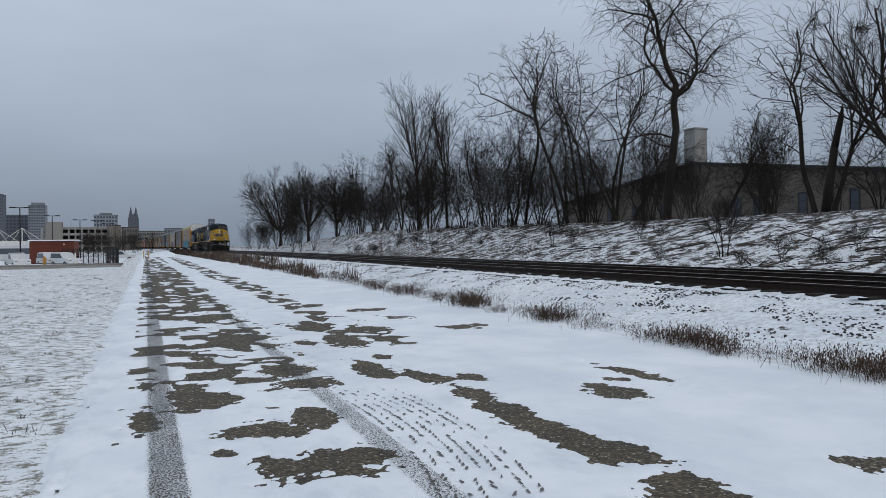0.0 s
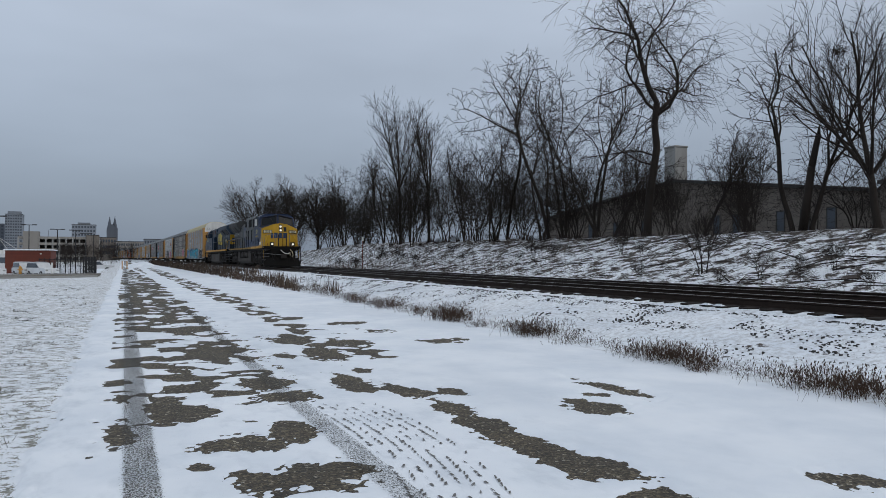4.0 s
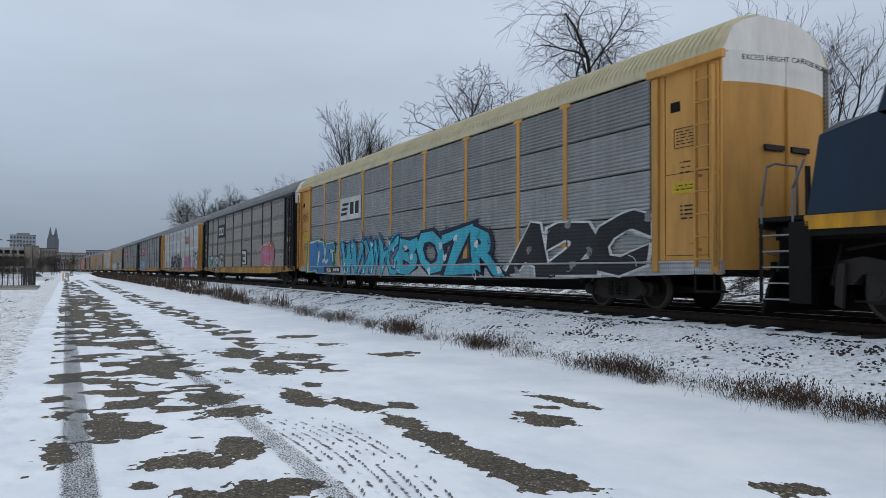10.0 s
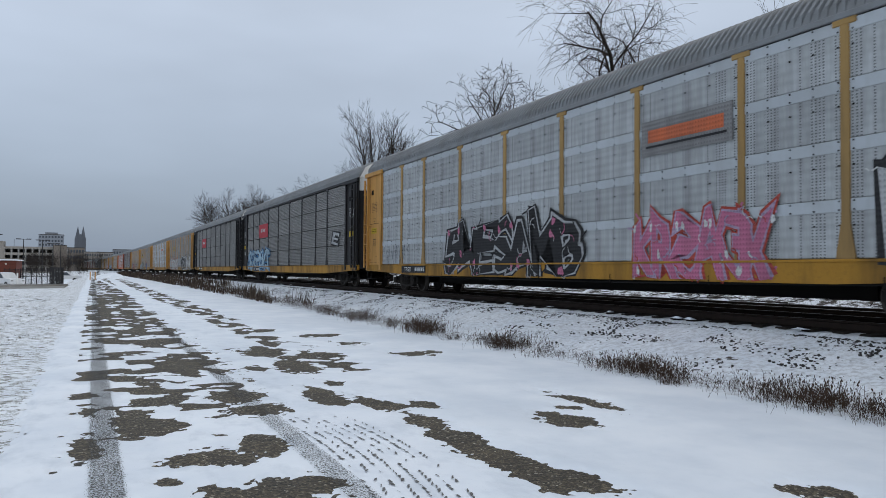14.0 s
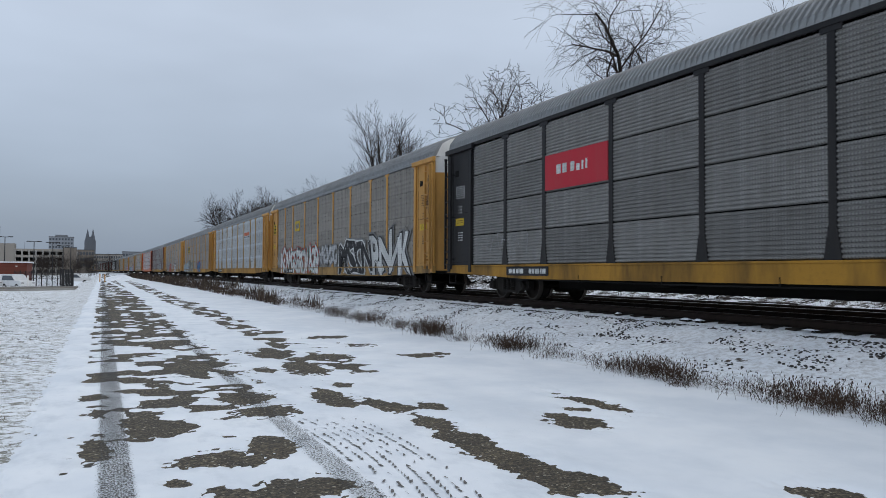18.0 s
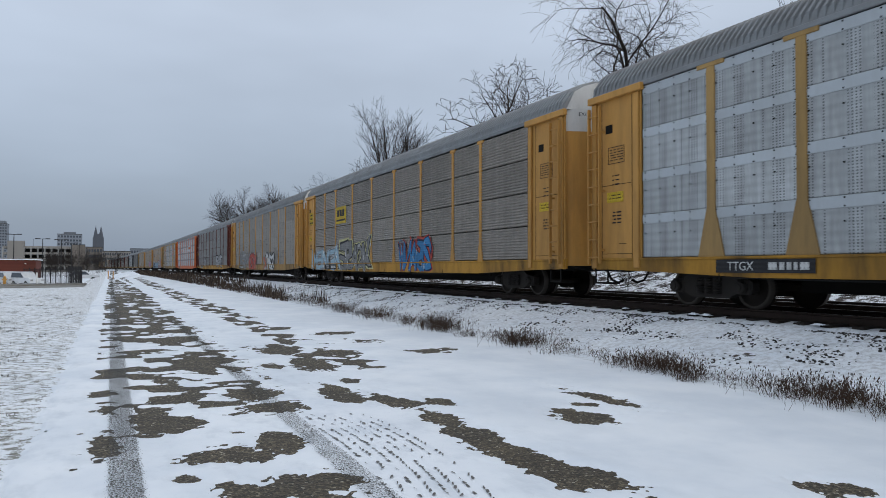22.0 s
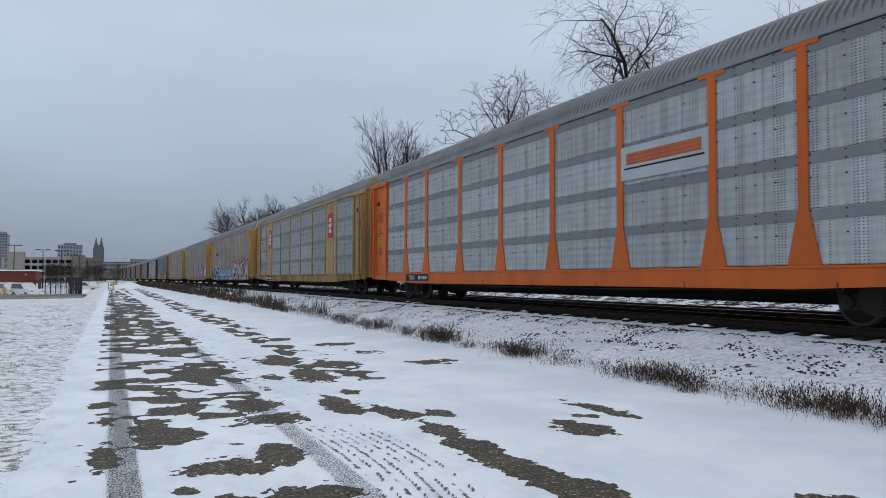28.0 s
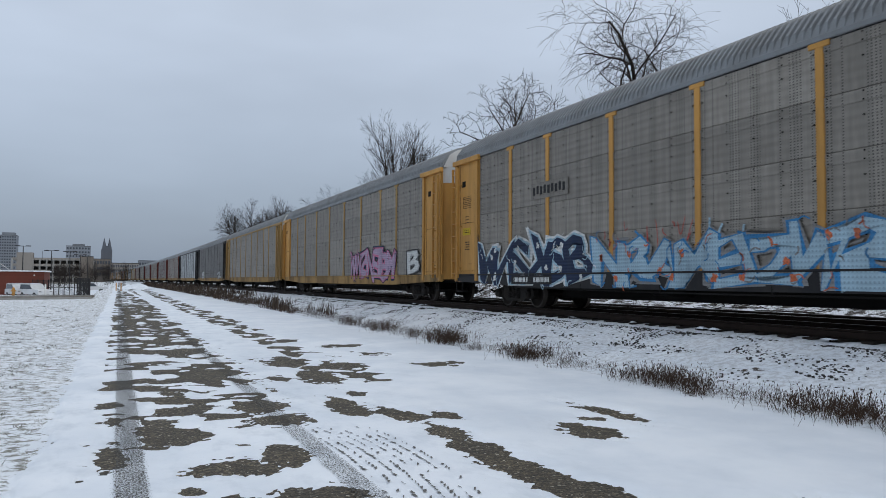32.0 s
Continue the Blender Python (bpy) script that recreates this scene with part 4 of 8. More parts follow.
    s.box(-HALF - 0.05, -HALF + 0.3, -0.25, 0.25, 0.42, 0.46).box(-HALF - 0.05, -HALF - 0.02, -0.25, -0.22, 0.44, 0.85).box(-HALF - 0.05, -HALF - 0.02, 0.22, 0.25, 0.44, 0.85)
    G["step"] = s.mesh("stirrup_step", UNDER)
    G["roof"] = roof_shape(-BODY / 2 + 0.04, BODY / 2 - 0.04, 170).mesh("roof", ROOF)
    G["roof_plain"] = roof_shape(-BODY / 2 + 0.04, BODY / 2 - 0.04, 18).mesh("roof", ROOF)
    for ribbed in (False, True):
        for w in sorted(set(BAYS)):
            G["panel", ribbed, w] = panel_mesh(w, ribbed)
    G["small"] = Shape().box(-HALF - 0.045, -HALF - 0.03, -0.5, 0.5, -0.5, 0.5).mesh("plate", YELLOW)


build_car_meshes()


def bar_rows(s, y0, y1, z, rows, h, gap, rng_, mat=0):
    """Lettering too small to read, as bars."""
    for r in range(rows):
        y = y0
        while y < y1:
            w = rng_.uniform(0.06, 0.22)
            s.box(-0.004, 0.0, y, min(y + w, y1), z - r * gap - h, z - r * gap, mat)
            y += w + 0.05


def auto_rack(k, ends, post, panel, ribbed, roof, sill, top, label, wide=False, detailed=True, sill_mat=None):
    """An enclosed auto carrier; y runs along it, its leading end at -y, rail height is z = 0."""
    car = empty("auto_rack_car")
    tagged(car, label, "freight car", "cars of the train")
    part("underframe", G["underframe"], [], car)
    sill = {YELLOW: SILL_OLD, SILL: SILL_OLD, TAN: SILL_TAN}.get(sill, sill)
    paint(part("side_sill", G["sill_near"], [], car), sill)
    paint(part("side_sill", G["sill_far"], [], car), sill)
    paint(part("far_side", G["far_wall"], [], car), panel)
    paint(part("roof", G["roof" if detailed else "roof_plain"], [], car), roof)
    paint(part("top_plate", G["plate"], [], car), post if post is BLACK or ends is TAN else roof)
    part("brake_pipe", G["pipe"], [], car)
    y = -BODY / 2 + ENDS
    for i, w in enumerate(BAYS):
        for r in range(ROWS_UP):
            p = part("side_panel", G["panel", ribbed, w], [], car, at=pose(-HALF, y, FLOOR + 0.01 + r * PANEL_H))
            paint(p, panel, sill_mat or panel)
        if i:
            paint(part("side_post", G["post_wide" if wide else "post"], [], car, at=pose(0, y, 0)), post)
        y += w
    for s in (-1, 1):
        mid = s * (BODY / 2 - ENDS / 2)
        paint(part("end_bay", G["end_bay"], [], car, at=pose(0, mid, 0)), ends)
        paint(part("end_header", G["end_header"], [], car, at=pose(0, mid, 0)), ends)
        part("end_seam", G["end_seam"], [], car, at=pose(0, mid, 0))
        for q in (-0.8, 0.76):
            paint(part("end_post", G["end_post"], [], car, at=pose(0, mid + q, 0)), ends)
        paint(part("ladder", G["ladder"], [], car, at=pose(0, s * (BODY / 2 - 0.28), 0)), ends)
        turn = 0 if s < 0 else 180
        d = paint(part("end_door", G["door_low"], [], car, at=pose(0, s * (BODY / 2 - 0.12), 0, 0, 0, turn)), ends, BLACK)
        paint(part("end_door_top", G["door_top"], [], car, at=pose(0, s * (BODY / 2 - 0.12), 0, 0, 0, turn)), top, BLACK)
        part("coupler", G["coupler"], [], car, at=pose(0, s * (BODY / 2 - 0.02), 0, 0, 0, turn))
        part("stirrup_step", G["step"], [], car, at=pose(0, s * (BODY / 2 - 0.4), 0))
        freight_truck(car, s * 10.25)
    return car


SILL_OLD = worn("grimy_yellow_sill", (0.43, 0.22, 0.03), (0.035, 0.027, 0.020), 0.6, amount=1.0, scale=0.9)
SILL_TAN = worn("grimy_tan_sill", (0.34, 0.205, 0.07), (0.04, 0.03, 0.022), 0.65, amount=0.95, scale=0.9)
CAR_LIST = []


def add_car(*spec, **more):
    CAR_LIST.append(auto_rack(len(CAR_LIST), *spec, **more))
    return CAR_LIST[-1]


add_car(YELLOW, YELLOW, R_GREY, True, CREAM, R_GREY, WHITE, "yellow auto carrier with ribbed grey sides, cream roof and cyan graffiti", sill_mat=ROOF)
add_car(BLACK, BLACK, P_GREY, False, ROOF, SILL, WHITE, "black auto carrier with pierced grey sides and graffiti along its foot", sill_mat=STRIP)
add_car(YELLOW, TAN, P_LIGHT, False, ROOF, YELLOW, WHITE, "yellow auto carrier with light grey sides and an orange stripe", sill_mat=PALE)
add_car(BLACK, BLACK, R_DARK, True, ROOF, SILL, WHITE, "black auto carrier with dark ribbed sides, red sign and blue graffiti")
add_car(BLACK, BLACK, R_DARK, True, ROOF, SILL, WHITE, "black auto carrier with dark ribbed sides and a red sign")
add_car(YELLOW, YELLOW, P_GREY, False, ROOF, TAN, WHITE, "yellow auto carrier with grey sides and long white graffiti")
add_car(YELLOW, TAN, P_LIGHT, False, ROOF, YELLOW, WHITE, "yellow auto carrier with pale pierced sides and wide posts", wide=True, sill_mat=PALE)
add_car(YELLOW, YELLOW, R_BROWN, True, ROOF, YELLOW, WHITE, "yellow auto carrier with brown-grey ribbed sides, blue and red graffiti")
add_car(YELLOW, YELLOW, P_GREY, False, ROOF, TAN, WHITE, "yellow auto carrier with grimy grey sides, white and red graffiti")
add_car(OXIDE, OXIDE, R_DARK, True, ROOF, SILL, WHITE, "oxide red auto carrier with dark ribbed sides")
add_car(ORANGE, ORANGE, P_LIGHT, False, ROOF, ORANGE, WHITE, "bright orange auto carrier with clean pale grey pierced sides", wide=True, sill_mat=BANDS)
add_car(TAN, TAN, P_MID, False, ROOF, TAN, TAN, "tan auto carrier with pale pierced sides and red badges", sill_mat=BANDS)
add_car(YELLOW, YELLOW, P_GREY, False, ROOF, BLACK, WHITE, "yellow auto carrier with grey sides, red, white and blue graffiti")
add_car(YELLOW, TAN, P_GREY, False, ROOF, TAN, WHITE, "yellow auto carrier with grey sides and pink graffiti")
add_car(TAN, TAN, P_GREY, False, ROOF, TAN, WHITE, "tan auto carrier with dull grey sides")
add_car(BLACK, P_DARK, P_DARK, False, ROOF, TAN, WHITE, "black auto carrier with plain grey sides")
rng = random.Random(21)
for i in range(CARS - len(CAR_LIST)):
    e, q, rb = rng.choice([(YELLOW, P_GREY, False), (BLACK, P_LIGHT, False), (BLACK, P_GREY, False), (OXIDE, P_GREY, False), (YELLOW, R_GREY, True), (OXIDE, R_DARK, True), (TAN, R_BROWN, True)])
    add_car(e, e, q, rb, ROOF, TAN, WHITE, "weathered auto carrier far down the train", detailed=False)

# ---- lettering, badges and spray paint on the sides (kept 5 mm proud) ----


def flat_mat(name, color):
    """Spray paint over a pierced, pressed sheet: uneven, dusty, and broken by the rows of holes below it."""
    m = worn(name, color, tuple(0.45 * v + 0.035 for v in color), 0.65, amount=0.75, scale=2.2, bumpy=0)
    n, l = m.node_tree.nodes, m.node_tree.links
    b = n["Principled BSDF"]
    co, sp = n.new("ShaderNodeTexCoord"), n.new("ShaderNodeSeparateXYZ")
    l.new(co.outputs["Object"], sp.inputs[0])

    def wave(out, period, level):
        a, c, d = n.new("ShaderNodeMath"), n.new("ShaderNodeMath"), n.new("ShaderNodeMath")
        a.operation, c.operation, d.operation = "MULTIPLY", "SINE", "GREATER_THAN"
        l.new(sp.outputs[out], a.inputs[0])
        a.inputs[1].default_value, d.inputs[1].default_value = 2 * math.pi / period, level
        l.new(a.outputs[0], c.inputs[0])
        l.new(c.outputs[0], d.inputs[0])
        return c.outputs[0], d.outputs[0]
    rows_, gap = wave("Z", PITCH, 0.2)
    _, cell = wave("Y", 0.074, 0.3)
    k = n.new("ShaderNodeMath")
    k.operation = "MULTIPLY"
    l.new(gap, k.inputs[0])
    l.new(cell, k.inputs[1])
    now = b.inputs["Base Color"].links[0].from_socket
    l.new(mix(n, l, ramp(n, l, k.outputs[0], [(0.0, (0, 0, 0)), (1.0, (0.5, 0.5, 0.5))]), now, tuple(v * 0.35 + 0.01 for v in color)), b.inputs["Base Color"])
    bump(n, l, b, rows_, 0.35, 0.012)
    return m


INK = {k: flat_mat("paint_" + k, c) for k, c in dict(
    white=(0.62, 0.63, 0.62), black=(0.02, 0.02, 0.022), cyan=(0.05, 0.40, 0.52), blue=(0.04, 0.20, 0.42), pale_blue=(0.32, 0.46, 0.55), navy=(0.012, 0.025, 0.065),
    pink=(0.52, 0.16, 0.27), red=(0.45, 0.07, 0.05), green=(0.03, 0.26, 0.06), teal=(0.20, 0.42, 0.36), silver=(0.42, 0.43, 0.44), yellow=(0.55, 0.38, 0.03),
    orange=(0.55, 0.14, 0.06), mauve=(0.40, 0.30, 0.42), grey=(0.22, 0.22, 0.22), cream=(0.55, 0.52, 0.28)).items()}


HOODMARK = worn("scuffed_hood_yellow", (0.50, 0.37, 0.035), (0.16, 0.13, 0.05), 0.5, amount=0.45, scale=3)


def text_mesh(text, size, mat, depth=0.003):
    cu = bpy.data.curves.new("lettering", "FONT")
    cu.body, cu.size, cu.extrude, cu.align_x = text, size, depth, "CENTER"
    cu.resolution_u = 3
    ob = bpy.data.objects.new("lettering", cu)
    me = bpy.data.meshes.new_from_object(ob)
    bpy.data.objects.remove(ob)
    bpy.data.curves.remove(cu)
    me.materials.clear()
    me.materials.append(mat)
    return me


SIDE_ON = Matrix(((0, 0, -1, 0), (-1, 0, 0, 0), (0, 1, 0, 0), (0, 0, 0, 1)))     # lettering upright on a face that looks to -x


def lettered(parent, text, size, mat, x, y, z, name="lettering"):
    return part(name, text_mesh(text, size, mat), [], parent, at=Matrix.Translation((x, y, z)) @ SIDE_ON)


def blob(s, cy, cz, ry, rz, x, mat, rng_, n=18, wob=0.25, lean=0.0):
    """A soft-edged plate of spray paint on a side."""
    ph = [rng_.uniform(0, 6.28) for _ in range(3)]
    v = []
    for i in range(n):
        a = 2 * math.pi * i / n
        k = 1 + wob * (0.5 * math.sin(2 * a + ph[0]) + 0.5 * math.sin(3 * a + ph[1]) + 0.35 * math.sin(5 * a + ph[2]))
        sq = 1 / max(abs(math.cos(a)), abs(math.sin(a))) ** 0.55
        dy, dz = ry * k * sq * math.cos(a), rz * k * sq * math.sin(a)
        v.append((x, cy + dy + lean * dz, cz + dz))
    s.add(v, [tuple(range(n))], mat)


def stroke(s, pts, w, x, mat):
    """A brush line of width w through points (y, z)."""
    for (y0, z0), (y1, z1) in zip(pts, pts[1:]):
        d = math.hypot(y1 - y0, z1 - z0) or 1
        ny, nz = -(z1 - z0) / d * w / 2, (y1 - y0) / d * w / 2
        ey, ez = (y1 - y0) / d * w * 0.3, (z1 - z0) / d * w * 0.3
        s.add([(x, y0 - ey + ny, z0 - ez + nz), (x, y1 + ey + ny, z1 + ez + nz), (x, y1 + ey - ny, z1 + ez - nz), (x, y0 - ey - ny, z0 - ez - nz)], [(0, 1, 2, 3)], mat)


def smooth_line(pts, times=2):
    """Rounds off a line's corners."""
    for _ in range(times):
        out = [pts[0]]
        for (a, b), (c, d) in zip(pts, pts[1:]):
            out += [(a * 0.75 + c * 0.25, b * 0.75 + d * 0.25), (a * 0.25 + c * 0.75, b * 0.25 + d * 0.75)]
        pts = out + [pts[-1]]
    return pts


GLYPHS = {}


def glyph(ch, off):
    """The filled outline of one character, swollen by off, in a unit box: points and faces."""
    if (ch, off) not in GLYPHS:
        cu = bpy.data.curves.new("glyph", "FONT")
        cu.body, cu.size, cu.offset, cu.resolution_u, cu.fill_mode = ch, 1.0, off, 2, "FRONT"
        ob = bpy.data.objects.new("glyph", cu)
        me = bpy.data.meshes.new_from_object(ob)
        bpy.data.objects.remove(ob)
        bpy.data.curves.remove(cu)
        GLYPHS[ch, off] = ([(v.co.x, v.co.y) for v in me.vertices], [tuple(q.vertices) for q in me.polygons])
        bpy.data.meshes.remove(me)
    return GLYPHS[ch, off]


def graffiti(car, y0, y1, z0, z1, fill, edge, seed, glow=None, count=None, wild=0.0, word="", second="", bold=0.025):
    """Sprayed block forms: a halo, dark rims, filled bodies with drips, highlights and scribble. word: what can be read; else the
    forms are turned, mirrored and interlocked shapes."""
    r = random.Random(seed)
    chars = list(word) if word else [r.choice("SEKRMWBGNAZ25") for _ in range(count or max(2, round((y1 - y0) / 0.9)))]
    n = len(chars)
    w, h = (y1 - y0) / n, z1 - z0
    x0 = -HALF - 0.053
    halo = glow or {"silver": "black", "white": "black", "black": "silver", "cyan": "navy", "red": "white", "mauve": "navy"}.get(fill, "grey")
    tint = second or {"cyan": "white", "blue": "pale_blue", "white": "silver", "silver": "white", "pink": "white", "black": "grey", "red": "orange", "mauve": "pink"}.get(fill, "white")
    words = fill.replace("_", " ") + (" spray-painted letter" if word else " spray-painted graffiti")
    for i, ch in enumerate(chars):
        s = Shape()
        pts0, _ = glyph(ch, bold)
        us, vs = [p[0] for p in pts0], [p[1] for p in pts0]
        ulo, uhi, vlo, vhi = min(us), max(us), min(vs), max(vs)
        turn = 0.0 if word else r.choice([0, 0, math.pi]) + r.uniform(-0.15, 0.15)
        mirror = 1 if word else r.choice([1, -1])
        tilt = r.uniform(-0.10, 0.10)
        shear = r.uniform(-0.12, 0.22)
        big = r.uniform(0.92, 1.12) * (1.0 if word else 1.12)
        cy, cz = y1 - (i + 0.5) * w, (z0 + z1) / 2 + r.uniform(-0.04, 0.04) * h
        ph = [r.uniform(0, 6.28) for _ in range(3)]
        amp = 0.05 + 0.06 * wild

        def place(u, v, lift):
            a, b = ((u - ulo) / (uhi - ulo) - 0.5) * mirror, (v - vlo) / (vhi - vlo) - 0.5
            a, b = a * math.cos(turn) - b * math.sin(turn), a * math.sin(turn) + b * math.cos(turn)
            a, b = a * math.cos(tilt) - b * math.sin(tilt), a * math.sin(tilt) + b * math.cos(tilt)
            a += shear * b + amp * math.sin(5 * b + ph[0])
            b += amp * math.sin(4 * a + ph[1]) + 0.5 * amp * math.sin(9 * a + ph[2])
            return (x0 - lift, cy - a * w * 1.12 * big, max(0.66, cz + b * h * 0.9 * big))
        for layer, (off, mat) in enumerate(((bold + 0.062, 2), (bold + 0.03, 1), (bold, 0))):
            pts, faces = glyph(ch, off)
            lift = 0.0045 * layer + 0.0011 * (i % 3) + 0.0002 * i
            s.add([place(u, v, lift) for u, v in pts], faces, mat)
        pts, _ = glyph(ch, bold)
        top_lift = 0.0135 + 0.0004 * i
        for _ in range(3 + int(6 * wild)):               # lines and glints within the form
            u, v = r.choice(pts)
            q, t = place(u, v, 0)[1:], r.uniform(0, 6.28)
            k = min(w, h) * r.uniform(0.10, 0.28)
            stroke(s, smooth_line([q, (q[0] + k * 0.6 * math.cos(t), q[1] + k * 0.6 * math.sin(t)), (q[0] + k * math.cos(t + 0.5), max(0.7, q[1] + k * math.sin(t + 0.5)))], 1), r.uniform(0.015, 0.035), x0 - top_lift, r.choice([1, 1, 2, 3]))
        for _ in range(2):                               # patches of a second colour
            u, v = r.choice(pts)
            q = place(u, v, 0)[1:]
            blob(s, q[0], max(z0 + 0.12, min(z1 - 0.12, q[1])), 0.07 * w, 0.05 * h + 0.03, x0 - top_lift + 0.0006, 3, r, n=9, wob=0.4)
        for _ in range(int(1 + 4 * wild)):               # spikes and arrows beyond the rim
            u, v = r.choice(pts)
            q, t = place(u, v, 0)[1:], r.uniform(-0.6, 3.7)
            k = h * r.uniform(0.12, 0.28)
            stroke(s, [q, (q[0] + k * math.cos(t), max(0.7, q[1] + k * math.sin(t)))], 0.05, x0 - 0.003, r.choice([0, 1, 2]))
        part("graffiti", s, [INK[fill], INK[edge], INK[halo], INK[tint]], car, words)


def bubble(car, y0, y1, z0, z1, fill, second, rim, halo, seed):
    """A cloud-shaped throw-up: pale halo, warm rim, and a body sprayed in two colours with drawn folds."""
    r = random.Random(seed)
    s = Shape()
    n, x = 4, -HALF - 0.053
    for mat, extra, lift in ((3, 0.10, 0.0), (2, 0.055, 0.004), (0, -0.03, 0.008)):
        r2 = random.Random(seed)
        for i in range(n):
            cy = y0 + (i + 0.5) * (y1 - y0) / n
            blob(s, cy, (z0 + z1) / 2 - 0.05 * abs(i - 1.5), (y1 - y0) / n * 0.62 + extra, (z1 - z0) * 0.40 + extra, x - lift - 0.0004 * i, mat, r2, wob=0.16)
    for i in range(7):
        cy, cz = r.uniform(y0 + 0.2, y1 - 0.2), r.uniform(z0 + 0.2, z1 - 0.25)
        blob(s, cy, cz, r.uniform(0.1, 0.24), r.uniform(0.12, 0.3), x - 0.0105 - 0.0003 * i, r.choice([1, 1, 2]), r, wob=0.3)
    for i in range(5):
        cy = y0 + (i + 0.7) * (y1 - y0) / 5.5
        stroke(s, smooth_line([(cy, z0 + 0.1), (cy + r.uniform(-0.15, 0.15), (z0 + z1) / 2), (cy + r.uniform(-0.1, 0.1), z1 - 0.2)]), 0.02, x - 0.014, r.choice([2, 3]))
    return part("graffiti", s, [INK[fill], INK[second], INK[rim], INK[halo]], car, fill + " cloud-shaped spray-painted graffiti")


def scrawl(car, y, z, w, h, ink, seed, n=5):
    r = random.Random(seed)
    s = Shape()
    for i in range(n):
        a = y + w * (i / n)
        pts = [(a + r.uniform(0, 1.1 * w / n), z + r.uniform(0, h)) for _ in range(3)]
        stroke(s, smooth_line(pts), 0.022, -HALF - 0.056 - 0.0003 * i, 0)
    return part("scrawl", s, INK[ink], car, ink + " spray-painted scrawl")


def sign(car, y, z, w, h, ground, marks, mats, name="badge", label=""):
    """A painted panel with plain blocks for its device. marks: (y, z, w, h, mat) as shares of the panel."""
    s = Shape().box(-HALF - 0.05, -HALF - 0.03, y - w / 2, y + w / 2, z - h / 2, z + h / 2, 0)
    for my, mz, mw, mh, mm in marks:
        # the device reads from the side, so its left is at +y
        cy, cz = y - (my - 0.5) * w, z + (mz - 0.5) * h
        s.box(-HALF - 0.056, -HALF - 0.049, cy - mw * w / 2, cy + mw * w / 2, cz - mh * h / 2, cz + mh * h / 2, mm)
    return part(name, s, mats, car, label)


def stencils(car, seed, ink="white", marks=""):
    """Small data plates, a warning plate and illegible stencilled lines on the end bays, and the number on the sill."""
    r = random.Random(seed)
    e = BODY / 2 - ENDS / 2
    for sy in (-1, 1):
        s = Shape()
        bar_rows(s, -0.30, 0.20, 3.55, 5, 0.018, 0.06, r)
        for z_ in (3.60, 3.22):
            s.box(-0.004, 0, -0.34, 0.26, z_, z_ + 0.012)
        for y_ in (-0.34, 0.248):
            s.box(-0.004, 0, y_, y_ + 0.012, 3.22, 3.60)
        bar_rows(s, -0.16, 0.10, 2.95, 3, 0.022, 0.10, r)
        bar_rows(s, -0.22, 0.10, 2.1, 4, 0.03, 0.08, r)
        part("stencil", s, INK[ink], car, at=pose(-HALF - 0.036, sy * e, 0))
        p = Shape().box(-0.004, 0, -0.3, 0.3, 2.32, 2.56, 0)
        bar_rows(p, -0.22, 0.22, 2.50, 2, 0.03, 0.075, r, 1)
        part("warning_plate", p, [INK["yellow"], INK["black"]], car, "small yellow warning plate", pose(-HALF - 0.036, sy * e, 0))
    s = Shape()
    if marks:
        lettered(car, marks, 0.235, INK["white"], -HALF - 0.0745, BODY / 2 - 6.2 + 1.5, 0.755)
    else:
        bar_rows(s, 1.15, 1.95, 0.90, 1, 0.13, 0.3, r)
    bar_rows(s, 0, 0.85, 0.90, 1, 0.13, 0.3, r)
    part("number_bars", s, INK["white"], car, at=pose(-HALF - 0.075, BODY / 2 - 6.2, 0))
    b = Shape().box(-0.004, 0, -0.12, 2.1, 0.71, 0.96)
    part("number_ground", b, INK["black"], car, at=pose(-HALF - 0.07, BODY / 2 - 6.2, 0))


def height_words(car):
    for sy in (-1,):
        for sx in (-1, 1):
            me = text_mesh("EXCESS HEIGHT CAR", 0.14, INK["black"])
            part("lettering", me, [], car, at=pose(sx * 0.62, -BODY / 2 - 0.4 + 0.0, EAVE - 0.22, 90, 0, -sx * 14 * -1))


for i in range(13):
    stencils(CAR_LIST[i], 100 + i, "white" if i in (1, 3, 4, 9) else "black", "TTGX" if i in (0, 1, 2, 3, 5, 6, 7, 8, 10) else "")
for i in (0, 2, 5, 6, 7, 8, 12, 13):
    height_words(CAR_LIST[i])
C = CAR_LIST
for k in (5, 7):                                       # yellow notice on the trailing end bay
    ey = BODY / 2 - ENDS / 2 - 0.12
    plate = Shape().box(-HALF - 0.040, -HALF - 0.031, ey - 0.40, ey + 0.40, 3.25, 3.95, 0)
    plate.box(-HALF - 0.043, -HALF - 0.039, ey - 0.22, ey + 0.22, 3.76, 3.86, 1)
    part("notice_plate", plate, [INK["yellow"], INK["black"]], C[k], "yellow notice plate with black words")
    lettered(C[k], "Quality", 0.18, INK["black"], -HALF - 0.042, ey, 3.55)
    lettered(C[k], "Auto Rack", 0.17, INK["black"], -HALF - 0.042, ey, 3.32)
F, R_ = -BODY / 2 + ENDS, BODY / 2 - ENDS           # first and last bay's outer edge
graffiti(C[0], F + 0.2, F + 5.2, 0.70, 2.05, "black", "black", 1, "white", word="A2C", bold=0.05)
graffiti(C[0], F + 5.8, F + 12.9, 0.68, 2.15, "cyan", "black", 2, "navy", word="BOZR", wild=0.35, bold=0.045)
graffiti(C[0], F + 12.9, F + 19.0, 0.68, 1.95, "cyan", "navy", 3, "blue", count=7, wild=0.8)
graffiti(C[0], R_ - 3.5, R_ + 0.1, 0.70, 2.1, "blue", "white", 5, "green", word="125", bold=0.06, second="navy")
